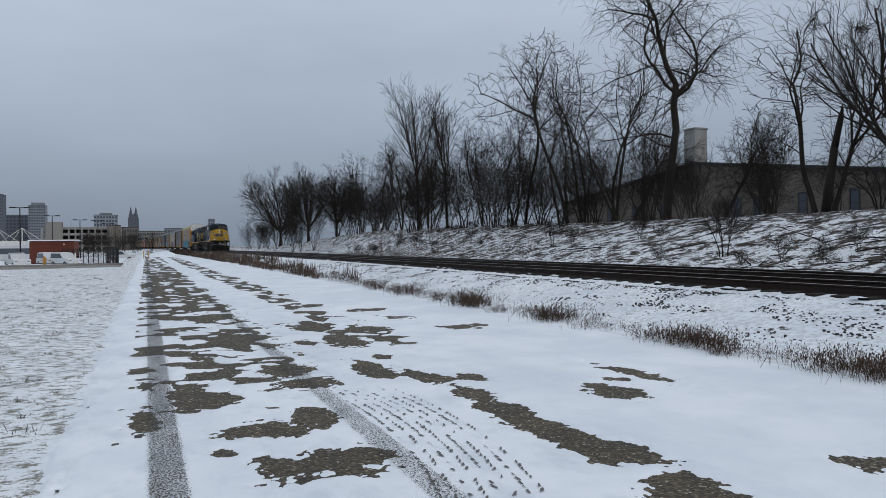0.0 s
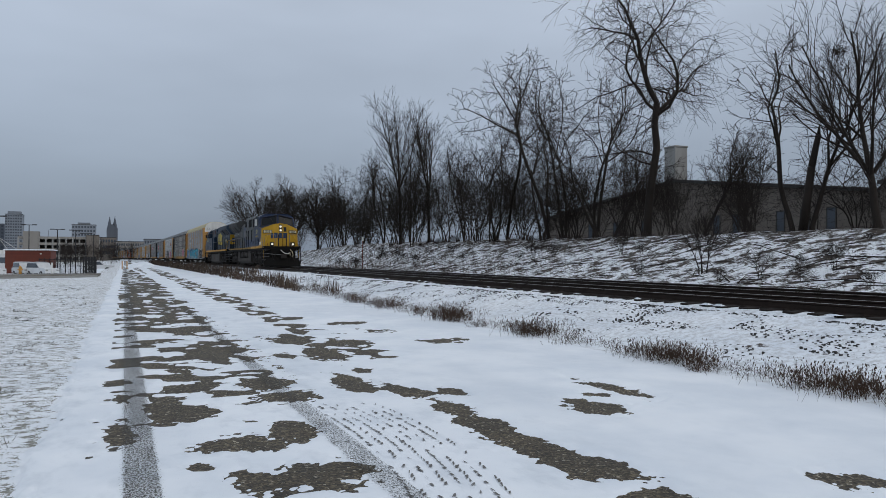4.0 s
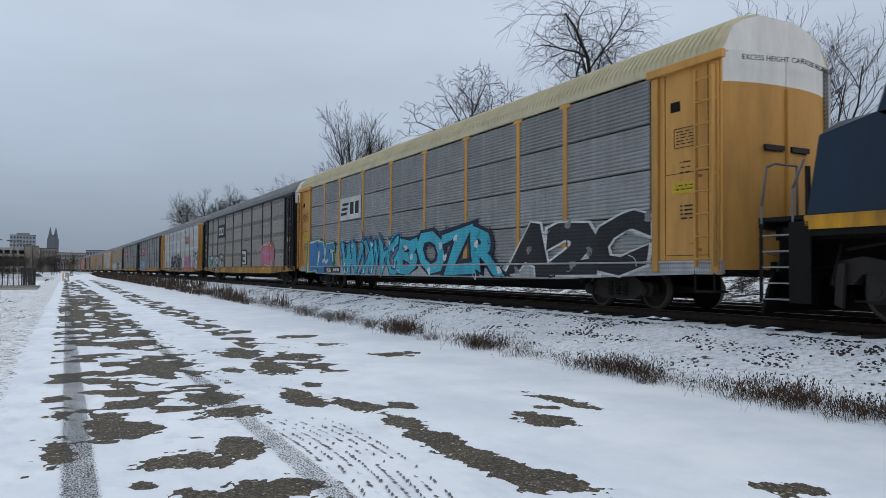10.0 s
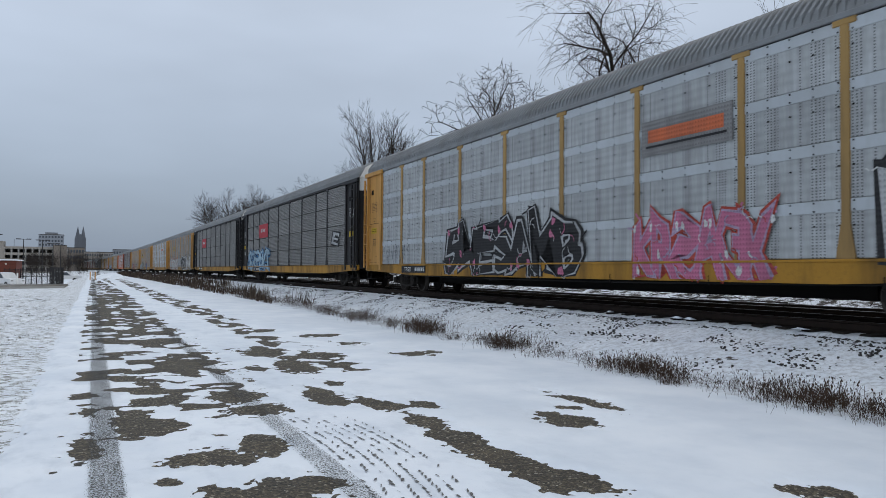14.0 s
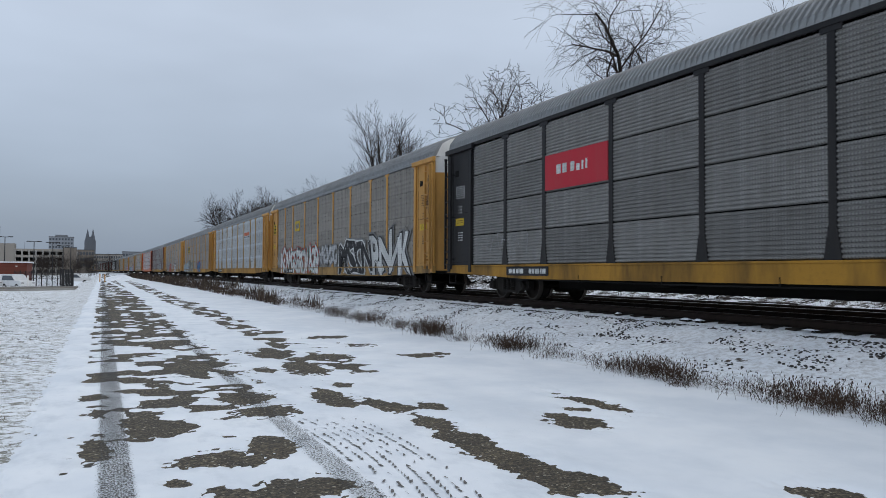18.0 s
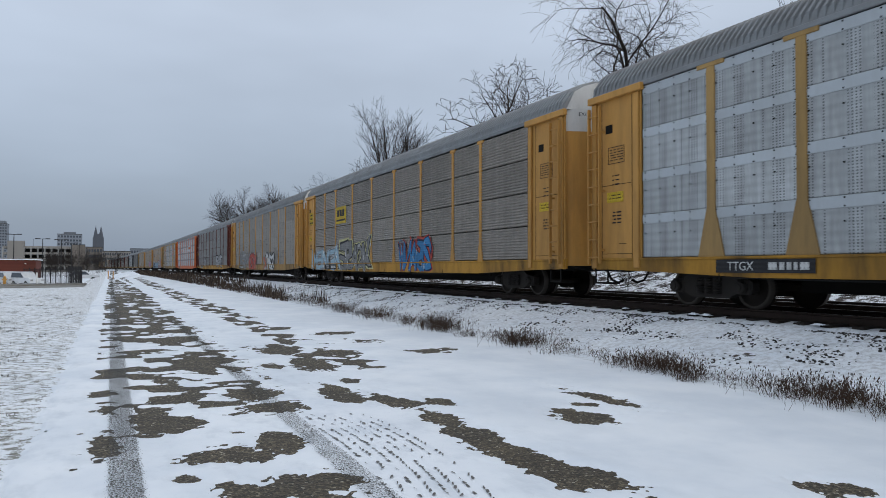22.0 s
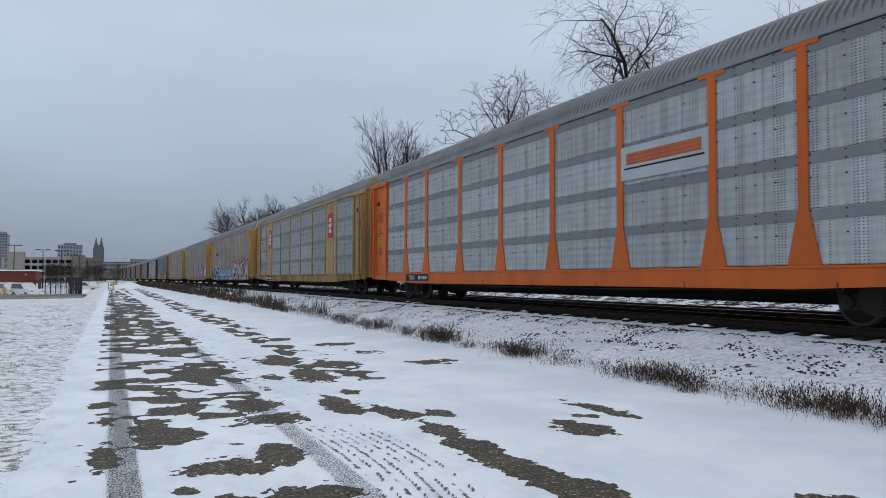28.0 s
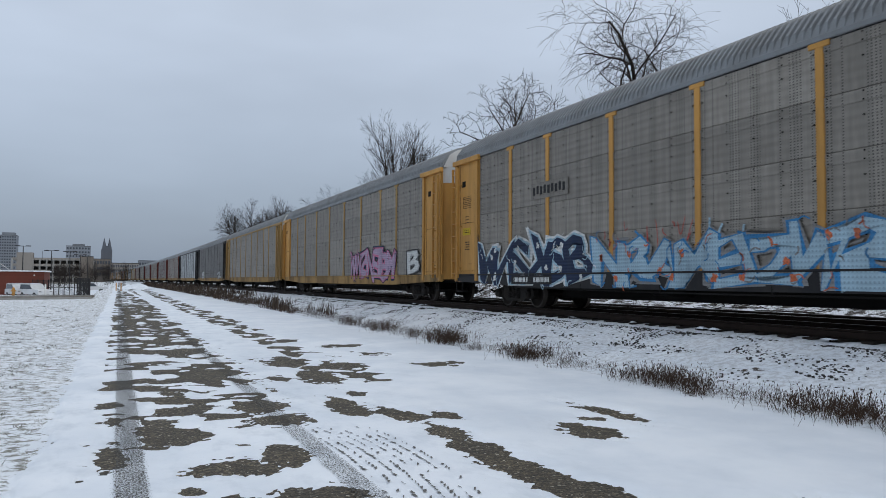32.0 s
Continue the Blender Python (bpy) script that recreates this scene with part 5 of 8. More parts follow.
lettered(C[0], "BLAH!", 0.2, INK["white"], -HALF - 0.075, R_ - 3.0, 0.72, "lettering")
scrawl(C[0], R_ + 0.35, 3.0, 0.9, 0.9, "black", 6)
sign(C[0], R_ - 5.64, 3.42, 2.5, 0.92, 0, [(0.22, 0.5, 0.3, 0.12, 1), (0.26, 0.72, 0.3, 0.12, 1), (0.18, 0.28, 0.3, 0.12, 1), (0.58, 0.5, 0.16, 0.55, 1), (0.82, 0.5, 0.16, 0.55, 1)], [INK["white"], INK["black"]], label="white badge with black device")
bubble(C[1], F + 2.3, F + 5.0, 1.0, 2.45, "pink", "mauve", "orange", "white", 11)
scrawl(C[1], F + 0.2, 1.3, 1.1, 0.6, "silver", 12)
scrawl(C[1], F + 6.0, 1.4, 1.4, 0.9, "silver", 13)
graffiti(C[1], F + 9.4, F + 10.2, 1.2, 2.0, "white", "black", 14, count=1)
scrawl(C[1], F + 12.6, 1.2, 3.0, 1.0, "yellow", 15, 12)
graffiti(C[1], R_ - 6.4, R_ - 5.1, 0.98, 1.95, "silver", "black", 16, count=2)
graffiti(C[1], R_ - 4.3, R_ - 3.1, 0.98, 1.85, "silver", "black", 17, count=2)
graffiti(C[1], R_ - 2.4, R_ - 0.3, 0.95, 1.85, "teal", "black", 18, count=3)
sign(C[1], R_ - 5.6, 3.72, 2.7, 0.98, 0, [(0.36, 0.72, 0.26, 0.1, 1), (0.36, 0.28, 0.26, 0.1, 1), (0.25, 0.5, 0.05, 0.54, 1), (0.48, 0.5, 0.04, 0.54, 1), (0.7, 0.72, 0.26, 0.1, 1), (0.7, 0.28, 0.26, 0.1, 1), (0.58, 0.5, 0.04, 0.54, 1), (0.82, 0.5, 0.04, 0.54, 1)],
     [INK["black"], INK["white"]], label="black panel with white line device")
graffiti(C[2], F + 0.5, F + 2.2, 0.95, 2.2, "silver", "black", 21, count=2, wild=0.3)
graffiti(C[2], F + 4.3, F + 7.9, 0.7, 1.85, "pink", "mauve", 22, "red", count=6, wild=0.9)
graffiti(C[2], F + 10.0, F + 17.4, 0.68, 2.2, "black", "silver", 23, "black", count=7, wild=1.0, second="pink")
scrawl(C[2], R_ - 3.0, 1.0, 2.7, 0.8, "navy", 24, 14)
sign(C[2], F + 6.47, 3.62, 2.5, 0.74, 0, [(0.5, 0.55, 0.84, 0.36, 1), (0.5, 0.25, 0.9, 0.06, 2)], [INK["grey"], INK["orange"], INK["black"]], label="orange speed stripe badge")
graffiti(C[3], R_ - 7.6, R_ - 0.6, 0.85, 2.05, "pale_blue", "navy", 31, "blue", count=7, wild=0.9, second="blue")
graffiti(C[3], F + 1.0, F + 1.9, 2.0, 2.6, "silver", "black", 32, count=1)
for k in (3, 4):
    sign(C[k], R_ - 5.64, 3.42, 2.7, 0.92, 0, [(0.24, 0.55, 0.07, 0.26, 1), (0.34, 0.55, 0.07, 0.26, 1), (0.47, 0.55, 0.06, 0.26, 1), (0.56, 0.50, 0.05, 0.18, 1), (0.63, 0.53, 0.025, 0.24, 1), (0.69, 0.55, 0.025, 0.26, 1)], [RED, INK["white"]], label="red panel with white blocks")
scrawl(C[4], R_ - 3.5, 1.2, 2.6, 0.8, "silver", 41, 8)
graffiti(C[5], F + 0.3, F + 4.6, 0.7, 2.3, "white", "black", 51, "grey", count=4, wild=0.5)
graffiti(C[5], F + 4.8, F + 9.4, 0.7, 2.2, "black", "white", 52, "grey", count=4, wild=0.5)
graffiti(C[5], F + 10.0, F + 13.2, 1.2, 2.1, "silver", "grey", 53, "grey", count=6, wild=0.6)
graffiti(C[5], F + 13.4, R_ - 1.4, 0.75, 2.1, "white", "grey", 54, "red", count=13, wild=0.8, second="teal")
scrawl(C[5], R_ - 1.4, 1.0, 1.3, 1.1, "white", 56, 16)
scrawl(C[5], -BODY / 2 + 0.25, 2.8, 0.35, 1.8, "black", 55, 6)
sign(C[5], R_ - 5.4, 3.5, 1.1, 0.6, 0, [(0.25, 0.5, 0.2, 0.5, 1), (0.5, 0.5, 0.2, 0.5, 1), (0.75, 0.5, 0.2, 0.5, 1)], [INK["yellow"], INK["grey"]], label="faded yellow badge")
sign(C[6], F + 6.47, 3.70, 2.5, 0.70, 0, [(0.5, 0.58, 0.84, 0.36, 1), (0.5, 0.25, 0.9, 0.06, 2)], [P_LIGHT, INK["orange"], INK["black"]], label="faded orange speed stripe badge")
sign(C[7], R_ - 5.2, 3.45, 1.75, 0.85, 0, [(0.25, 0.62, 0.2, 0.38, 1), (0.5, 0.62, 0.2, 0.38, 1), (0.75, 0.62, 0.2, 0.38, 1), (0.5, 0.2, 0.86, 0.1, 1)], [INK["yellow"], INK["black"]], label="yellow badge with dark blocks")
graffiti(C[7], F + 6.9, F + 10.1, 0.70, 1.8, "blue", "navy", 71, "red", count=5, wild=0.6)
graffiti(C[7], R_ - 10.0, R_ - 5.2, 0.75, 1.95, "grey", "black", 72, "cream", count=5, wild=0.6)
graffiti(C[7], R_ - 5.0, R_ + 0.3, 0.75, 1.75, "pale_blue", "grey", 73, "silver", count=5, wild=0.6)
graffiti(C[8], R_ - 7.4, R_ - 2.9, 0.85, 1.95, "grey", "silver", 81, count=5, wild=0.6)
graffiti(C[8], F + 13.2, F + 16.2, 0.60, 1.85, "red", "black", 82, "silver", count=4, wild=0.4, bold=0.05)
scrawl(C[8], F + 4.6, 1.9, 1.6, 0.5, "black", 83, 9)
graffiti(C[8], F + 9.0, F + 10.1, 0.6, 1.5, "orange", "grey", 87, count=1, wild=0.5)
scrawl(C[8], F + 13.0, 2.35, 2.0, 0.4, "yellow", 86, 10)
graffiti(C[8], F + 6.4, F + 9.3, 0.6, 1.7, "white", "black", 84, count=4, wild=0.6)
scrawl(C[8], R_ - 2.4, 2.1, 1.8, 0.4, "black", 85, 8)
graffiti(C[9], F + 3.8, F + 7.6, 0.95, 1.95, "silver", "black", 91, count=4)
scrawl(C[9], F + 8.6, 1.2, 1.2, 0.7, "silver", 92)
graffiti(C[9], R_ - 7.0, R_ - 5.2, 1.0, 1.8, "silver", "black", 93, count=2)
sign(C[10], F + 6.47, 3.40, 2.74, 0.76, 0, [(0.5, 0.62, 0.86, 0.34, 1), (0.5, 0.34, 0.92, 0.05, 2)], [PALE, INK["orange"], INK["black"]], label="pale panel with an orange block and a dark line")
for yy in (F + 4.0, R_ - 3.7):
    part("blank_panel", Shape().box(-HALF - 0.029, -HALF - 0.012, yy - 0.62, yy + 0.62, FLOOR, EAVE - 0.12), TAN, C[11])
    sign(C[11], yy, 3.6, 0.95, 1.3, 0, [(0.5, 0.72, 0.5, 0.16, 1), (0.5, 0.5, 0.6, 0.16, 1), (0.5, 0.28, 0.5, 0.16, 1)], [RED, INK["white"]], label="red badge with white bars")
scrawl(C[11], R_ - 1.9, 1.4, 1.7, 1.2, "black", 111, 6)
graffiti(C[12], F + 0.4, F + 8.2, 0.70, 2.15, "silver", "red", 121, "black", count=7, wild=0.8, second="pink")
graffiti(C[12], F + 8.5, F + 17.0, 0.75, 1.7, "pale_blue", "blue", 122, "grey", count=9, wild=0.9, second="orange")
scrawl(C[12], F + 13.0, 1.5, 4.0, 0.7, "red", 123, 16)
graffiti(C[12], R_ - 6.2, R_ - 0.2, 0.75, 1.9, "navy", "pale_blue", 124, "white", count=6, wild=0.8)
sign(C[12], R_ - 4.3, 3.3, 1.9, 0.45, 0, [(0.1 + 0.1 * i, 0.5 + 0.06 * (i % 2), 0.06, 0.5, 1) for i in range(9)], [P_GREY, INK["black"]], label="dark block device on grey")
graffiti(C[13], F + 3.0, F + 9.5, 0.9, 2.1, "mauve", "pink", 131, count=7, wild=0.4)
graffiti(C[13], F + 0.4, F + 1.4, 1.1, 1.9, "white", "grey", 132, count=1)
graffiti(C[15], F + 2.0, F + 4.0, 1.0, 1.7, "silver", "white", 151, count=1)
graffiti(C[15], R_ - 6.0, R_ - 4.0, 1.0, 1.7, "silver", "white", 152, count=2)

# ---- the locomotives ----


LTRUCK = worn("locomotive_truck_casting", (0.030, 0.026, 0.023), (0.022, 0.019, 0.017), 0.75, amount=0.6, streak=False)


def loco_truck(parent, y, name="power_truck"):
    """A three-axle truck: cast frame with pedestal legs, springs, axle boxes, brake gear and its leads."""
    t = part(name, Shape().box(-0.9, 0.9, -2.6, 2.6, 0.75, 1.0, 0, 0.03), TRUCK, parent, "grimy three-axle truck", pose(0, y, 0))
    for sx, turn in ((-1.08, 0), (1.08, 180)):
        s = Shape()
        s.prism([(-2.85, 0.60), (-2.75, 0.98), (-2.3, 1.06), (-1.7, 0.94), (-1.15, 1.0), (-0.75, 0.88), (-0.35, 1.08), (0.35, 1.08), (0.75, 0.88), (1.15, 1.0), (1.7, 0.94), (2.3, 1.06), (2.75, 0.98), (2.85, 0.60),
                 (2.45, 0.62), (2.3, 0.78), (1.7, 0.78), (1.5, 0.46), (1.05, 0.40), (0.55, 0.46), (0.32, 0.78), (-0.32, 0.78), (-0.55, 0.46), (-1.05, 0.40), (-1.5, 0.46), (-1.7, 0.78), (-2.3, 0.78), (-2.45, 0.62)], "x", -0.13, 0.1)
        part("side_frame", s, LTRUCK, t, at=pose(sx, 0, 0, 0, 0, turn))
        for wy in (-2.0, 0.0, 2.0):
            s = Shape().box(-0.19, 0.05, -0.24, 0.24, 0.32, 0.80, 0, 0.05).tube((-0.25, 0, 0.53), (-0.1, 0, 0.53), 0.15, 0.18, 16).tube((-0.27, 0, 0.53), (-0.25, 0, 0.53), 0.09, 0.09, 10)
            part("axle_box", s, LTRUCK, t, at=pose(sx, wy, 0, 0, 0, turn))
        for wy in (-1.62, -0.42, 0.42, 1.62):
            s = Shape()
            for z in range(5):
                s.tube((-0.10, wy, 0.42 + 0.075 * z), (-0.10, wy, 0.465 + 0.075 * z), 0.11, 0.10, 10)
            part("spring", s, TRUCK, t, at=pose(sx, 0, 0, 0, 0, turn))
        for y0 in (-1.35, 0.95):
            part("brake_cylinder", Shape().tube((-0.24, y0, 1.04), (-0.24, y0 + 0.42, 1.04), 0.13, 0.13, 14).tube((-0.24, y0 + 0.42, 1.04), (-0.24, y0 + 0.62, 1.0), 0.035, 0.03, 8), LTRUCK, t, at=pose(sx, 0, 0, 0, 0, turn))
        for y0 in (-2.75, -1.25, 0.75, 2.6):
            part("brake_hanger", Shape().prism([(y0 - 0.07, 0.95), (y0 + 0.07, 0.95), (y0 + 0.12, 0.30), (y0 - 0.02, 0.24)], "x", -0.22, -0.15), LTRUCK, t, at=pose(sx, 0, 0, 0, 0, turn))
        part("sand_pipe", Shape().path([(-0.2, -2.6, 1.25), (-0.22, -2.72, 0.7), (-0.12, -2.62, 0.2)], 0.022).path([(-0.2, 2.6, 1.25), (-0.22, 2.72, 0.7), (-0.12, 2.62, 0.2)], 0.022), UNDER, t, at=pose(sx, 0, 0, 0, 0, turn))
        s = Shape().path([(-0.22, -2.5, 1.15), (-0.28, -1.2, 1.28), (-0.28, 0.2, 1.13), (-0.26, 1.6, 1.28), (-0.2, 2.5, 1.17)], 0.025)
        s.path([(-0.2, -1.9, 1.3), (-0.3, -0.9, 1.12), (-0.28, 0.4, 1.3), (-0.3, 1.3, 1.14)], 0.018).path([(-0.15, -2.4, 0.4), (-0.15, 2.4, 0.36)], 0.025)
        part("brake_pipe", s, UNDER, t, at=pose(sx, 0, 0, 0, 0, turn))
    for wy in (-2.0, 0.0, 2.0):
        part("axle", Shape().tube((-0.72, 0, 0), (0.72, 0, 0), 0.1, 0.1, 10), TRUCK, t, at=pose(0, wy, 0.53))
        for sx, turn in ((-0.75, 0), (0.75, 180)):
            part("wheel", G["loco_wheel"], [], t, at=pose(sx, wy, 0.53, 0, 0, turn))
    return t


G["loco_wheel"] = wheel_shape(0.53).mesh("wheel", WHEEL, TREAD)


def flip(shape, k):
    shape.v = [(x, k * y, z) for x, y, z in shape.v]
    return shape


def badge_disc(cy, cz, ry, rz, x):
    """A round painted patch on a side."""
    return Shape().add([(x, cy + ry * math.cos(0.2618 * i), cz + rz * math.sin(0.2618 * i)) for i in range(24)], [tuple(range(24))])


def on_quad(quad, u0, u1, v0, v1, lift, thick=0.02, mat=0, into=None):
    """A plate lying on a flat quad (low outer, low inner, high inner, high outer), over shares u and v of it."""
    a, b, c, d = (Vector(q) for q in quad)
    n = (b - a).cross(d - a).normalized()
    if n.y > 0:
        n = -n

    def at(u, v):
        return (a * (1 - u) + b * u) * (1 - v) + (d * (1 - u) + c * u) * v
    ring = [at(u0, v0), at(u1, v0), at(u1, v1), at(u0, v1)]
    vs = [p_ + n * lift for p_ in ring] + [p_ + n * (lift - thick) for p_ in ring]
    s = into or Shape()
    return s.add(vs, [(0, 1, 2, 3), (7, 6, 5, 4), (0, 4, 5, 1), (1, 5, 6, 2), (2, 6, 7, 3), (3, 7, 4, 0)], mat)


TANK = worn("dusty_tank_steel", (0.060, 0.053, 0.047), (0.028, 0.024, 0.022), 0.8, amount=0.5, scale=1.0)
BAND = worn("band_blue", (0.016, 0.036, 0.085), (0.025, 0.026, 0.03), 0.45, amount=0.5)
PIPE = worn("grimy_pipework", (0.034, 0.030, 0.027), (0.014, 0.012, 0.011), 0.75, amount=0.6, streak=False)
RAILING = worn("worn_handrail", (0.16, 0.16, 0.16), (0.05, 0.05, 0.05), 0.5, amount=0.5)
SOOT = worn("sooty_grey", (0.040, 0.042, 0.043), (0.018, 0.017, 0.016), 0.6, amount=0.6)
OLDSILL = worn("grimy_sill_yellow", (0.30, 0.17, 0.02), (0.035, 0.03, 0.024), 0.6, amount=1.0, scale=1.1)
GREYMARK = worn("faded_grey_marking", (0.17, 0.18, 0.185), (0.07, 0.07, 0.07), 0.55, amount=0.5)


def louvres(y0, y1, z0, z1, x, n=8, upright=True):
    """A dark grille: its well and its bars."""
    g = Shape().box(x - 0.012, x + 0.02, y0, y1, z0, z1, 0)
    for i in range(n):
        if upright:
            w = (y1 - y0) / n
            g.prism([(x - 0.012, y0 + w * i + 0.02), (x - 0.045, y0 + w * (i + 0.55)), (x - 0.012, y0 + w * (i + 0.7))], "z", z0 + 0.02, z1 - 0.02, 1)
        else:
            w = (z1 - z0) / n
            g.prism([(x - 0.012, z0 + w * i + 0.005), (x - 0.040, z0 + w * (i + 0.3)), (x - 0.012, z0 + w * (i + 0.8))], "y", y0 + 0.02, y1 - 0.02, 1)
    return g


def locomotive(lead):
    """A six-axle road locomotive, its nose at -y. k turns the trailing one about, so that its cab is at the rear."""
    k = 1 if lead else -1
    body = GREYLOCO if lead else DARKBLUE
    cab_paint = BLUE if lead else DARKBLUE
    lo = empty("locomotive")
    tagged(lo, "grey and blue diesel locomotive with a bright yellow nose" if lead else "dark blue diesel locomotive with yellow markings, running backwards", "locomotive", "locomotives")
    D = 0.0 if lead else -0.62           # the trailing one's cab stands further out
    DECK = -10.95 + 0.8 * D              # front edge of the platform
    BACK = 10.35

    def p(name, shape, mats, parent=lo, label=""):
        return part(name, flip(shape, k), mats, parent, label)
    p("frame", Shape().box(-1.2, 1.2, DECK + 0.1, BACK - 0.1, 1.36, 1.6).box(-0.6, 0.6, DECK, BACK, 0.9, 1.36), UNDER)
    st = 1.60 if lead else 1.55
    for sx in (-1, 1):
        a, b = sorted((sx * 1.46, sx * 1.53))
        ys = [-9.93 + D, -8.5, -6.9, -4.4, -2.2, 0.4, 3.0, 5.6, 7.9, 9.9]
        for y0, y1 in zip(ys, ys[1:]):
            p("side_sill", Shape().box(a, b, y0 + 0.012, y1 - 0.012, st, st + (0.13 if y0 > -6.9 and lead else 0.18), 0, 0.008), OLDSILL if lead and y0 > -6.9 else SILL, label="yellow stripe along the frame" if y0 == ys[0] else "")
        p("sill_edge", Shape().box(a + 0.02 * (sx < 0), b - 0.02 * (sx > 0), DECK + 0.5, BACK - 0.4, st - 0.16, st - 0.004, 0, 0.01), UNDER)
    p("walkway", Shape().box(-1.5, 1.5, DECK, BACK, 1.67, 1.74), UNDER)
    # fuel tank, air reservoirs
    if lead:
        p("fuel_tank", Shape().prism([(-1.42, 0.45), (-1.42, 0.78), (1.42, 0.78), (1.42, 0.45), (1.1, 0.24), (-1.1, 0.24)], "y", -3.73, 3.9)
          .box(-1.42, 1.42, 2.75, 3.9, 0.78, 1.38, 0, 0.02).box(-1.42, 1.42, -3.73, -2.25, 0.78, 1.40, 0, 0.02), TANK, label="dull grey-brown fuel tank")
        for y in (-2.05, 0.45):
            p("air_reservoir", Shape().tube((-1.10, y + 0.1, 1.10), (-1.10, y + 1.95, 1.10), 0.31, 0.31, 22).tube((-1.10, y, 1.10), (-1.10, y + 0.1, 1.10), 0.2, 0.31, 22).tube((-1.10, y + 1.95, 1.10), (-1.10, y + 2.05, 1.10), 0.31, 0.2, 22), TANK, label="long grey-brown air reservoir")
            p("strap", Shape().tube((-1.10, y + 0.5, 1.10), (-1.10, y + 0.56, 1.10), 0.322, 0.322, 22).tube((-1.10, y + 1.5, 1.10), (-1.10, y + 1.56, 1.10), 0.322, 0.322, 22), UNDER)
    else:
        tank = Shape().prism([(-1.46, 0.42), (-1.46, 1.14), (-1.38, 1.26), (1.38, 1.26), (1.46, 1.14), (1.46, 0.42), (1.1, 0.18), (-1.1, 0.18)], "y", -4.3, 3.65)
        p("fuel_tank", tank, TANK, label="dull grey-brown fuel tank")
        p("sight_glass", Shape().box(-1.48, -1.455, -1.3, -1.22, 0.62, 1.05, 0, 0.006), OXIDE)
    # pipework and boxes slung under the walkway
    rr = random.Random(5 + lead)
    for i in range(15):
        y = rr.uniform(-9.2, 8.6)
        q = Shape().path([(-1.38 + rr.uniform(-0.05, 0.08), y, 1.42 - rr.uniform(0, 0.14)), (-1.40, y + rr.uniform(0.3, 1.0), 1.30 - rr.uniform(0, 0.2)), (-1.38, y + rr.uniform(1.1, 2.2), 1.42 - rr.uniform(0, 0.12))], rr.choice([0.02, 0.03, 0.042]))
        p("pipe", q, rr.choice([PIPE, UNDER, TANK]))
    for i in range(9):
        y = rr.uniform(-9.3, 9.0)
        p("valve_box", Shape().box(-1.42, -1.15, y, y + rr.uniform(0.15, 0.45), 1.08, 1.36, 0, 0.025), rr.choice([PIPE, TANK]))
    for y in (-7.15 + 0.5 * D, 6.75):
        loco_truck(lo, k * y)
    # engine hood with its doors
    h0, r0 = (-1.0, 4.54) if lead else (-2.5, 2.96)
    top = 4.14 if lead else 4.22
    p("engine_hood", Shape().prism([(-1.02, 1.66), (-1.02, top - 0.26), (-0.82, top), (0.82, top), (1.02, top - 0.26), (1.02, 1.66)], "y", h0, r0 + 0.2), body)
    if lead:
        p("hood_band", Shape().box(-1.032, -1.02, h0, 9.25, 1.74, 2.36), BAND, label="dark blue band along the hood")
    n_d = 8 if lead else 9
    w = (r0 - h0 - 0.15) / n_d
    for i in range(n_d):
        y = h0 + 0.1 + i * w
        d = Shape().box(-1.055, -1.03, y, y + w - 0.035, 1.80, top - 0.42, 0, 0.008)
        d.box(-1.075, -1.055, y + w - 0.14, y + w - 0.10, 2.7, 2.85).box(-1.072, -1.055, y + 0.03, y + 0.10, 2.05, 2.12).box(-1.072, -1.055, y + 0.03, y + 0.10, 3.35, 3.42)
        p("hood_door", d, body if not lead or i < 4 else body)
        p("door_seam", Shape().box(-1.034, -1.022, y + w - 0.033, y + w - 0.002, 1.78, top - 0.35), UNDER)
    p("top_rail", Shape().box(-1.06, -0.98, h0, r0, top - 0.30, top - 0.24, 0, 0.01), body)
    sy = 3.4 if lead else 1.4
    p("exhaust_stack", Shape().prism([(sy - 0.75, top - 0.02), (sy - 0.65, top + 0.34), (sy + 0.55, top + 0.34), (sy + 0.65, top - 0.02)], "x", -0.5, 0.5).prism([(sy - 0.72, top + 0.34), (sy - 0.72, top + 0.40), (sy + 0.62, top + 0.40), (sy + 0.62, top + 0.34)], "x", -0.58, 0.58), UNDER)
    hy = 1.55 if lead else -0.6
    horn = Shape().box(-0.25, 0.2, hy, hy + 0.5, top - 0.02, top + 0.2)
    for x, z, d_ in ((-0.2, 0.24, -0.5), (0.05, 0.30, -0.55), (0.12, 0.22, 0.5)):
        horn.tube((x, hy + 0.25, top + z), (x, hy + 0.25 + d_, top + z), 0.04, 0.11, 10)
    p("horn", horn, BLACK)
    # radiator section with its overhanging wings
    p("radiator_cabinet", Shape().prism([(-1.02, 1.66), (-1.02, 3.42), (1.02, 3.42), (1.02, 1.66)], "y", r0, 9.3), body)
    wing_paint = SOOT if lead else DARKBLUE
    p("radiator_wing", Shape().prism([(-1.02, 3.38), (-1.48, 3.96), (-1.53, 4.0), (-1.53, 4.28), (-1.30, 4.44), (-0.8, 4.52), (0.8, 4.52), (1.30, 4.44), (1.53, 4.28), (1.53, 4.0), (1.48, 3.96), (1.02, 3.38)], "y", r0, 10.17), wing_paint)
    p("wing_edge", Shape().box(-1.56, -1.525, r0, 10.18, 3.99, 4.03).box(-1.56, -1.525, r0, 10.18, 4.25, 4.29), wing_paint)
    slope = lambda y0, y1: [(-1.04, y0, 3.42), (-1.04, y1, 3.42), (-1.47, y1, 3.95), (-1.47, y0, 3.95)]
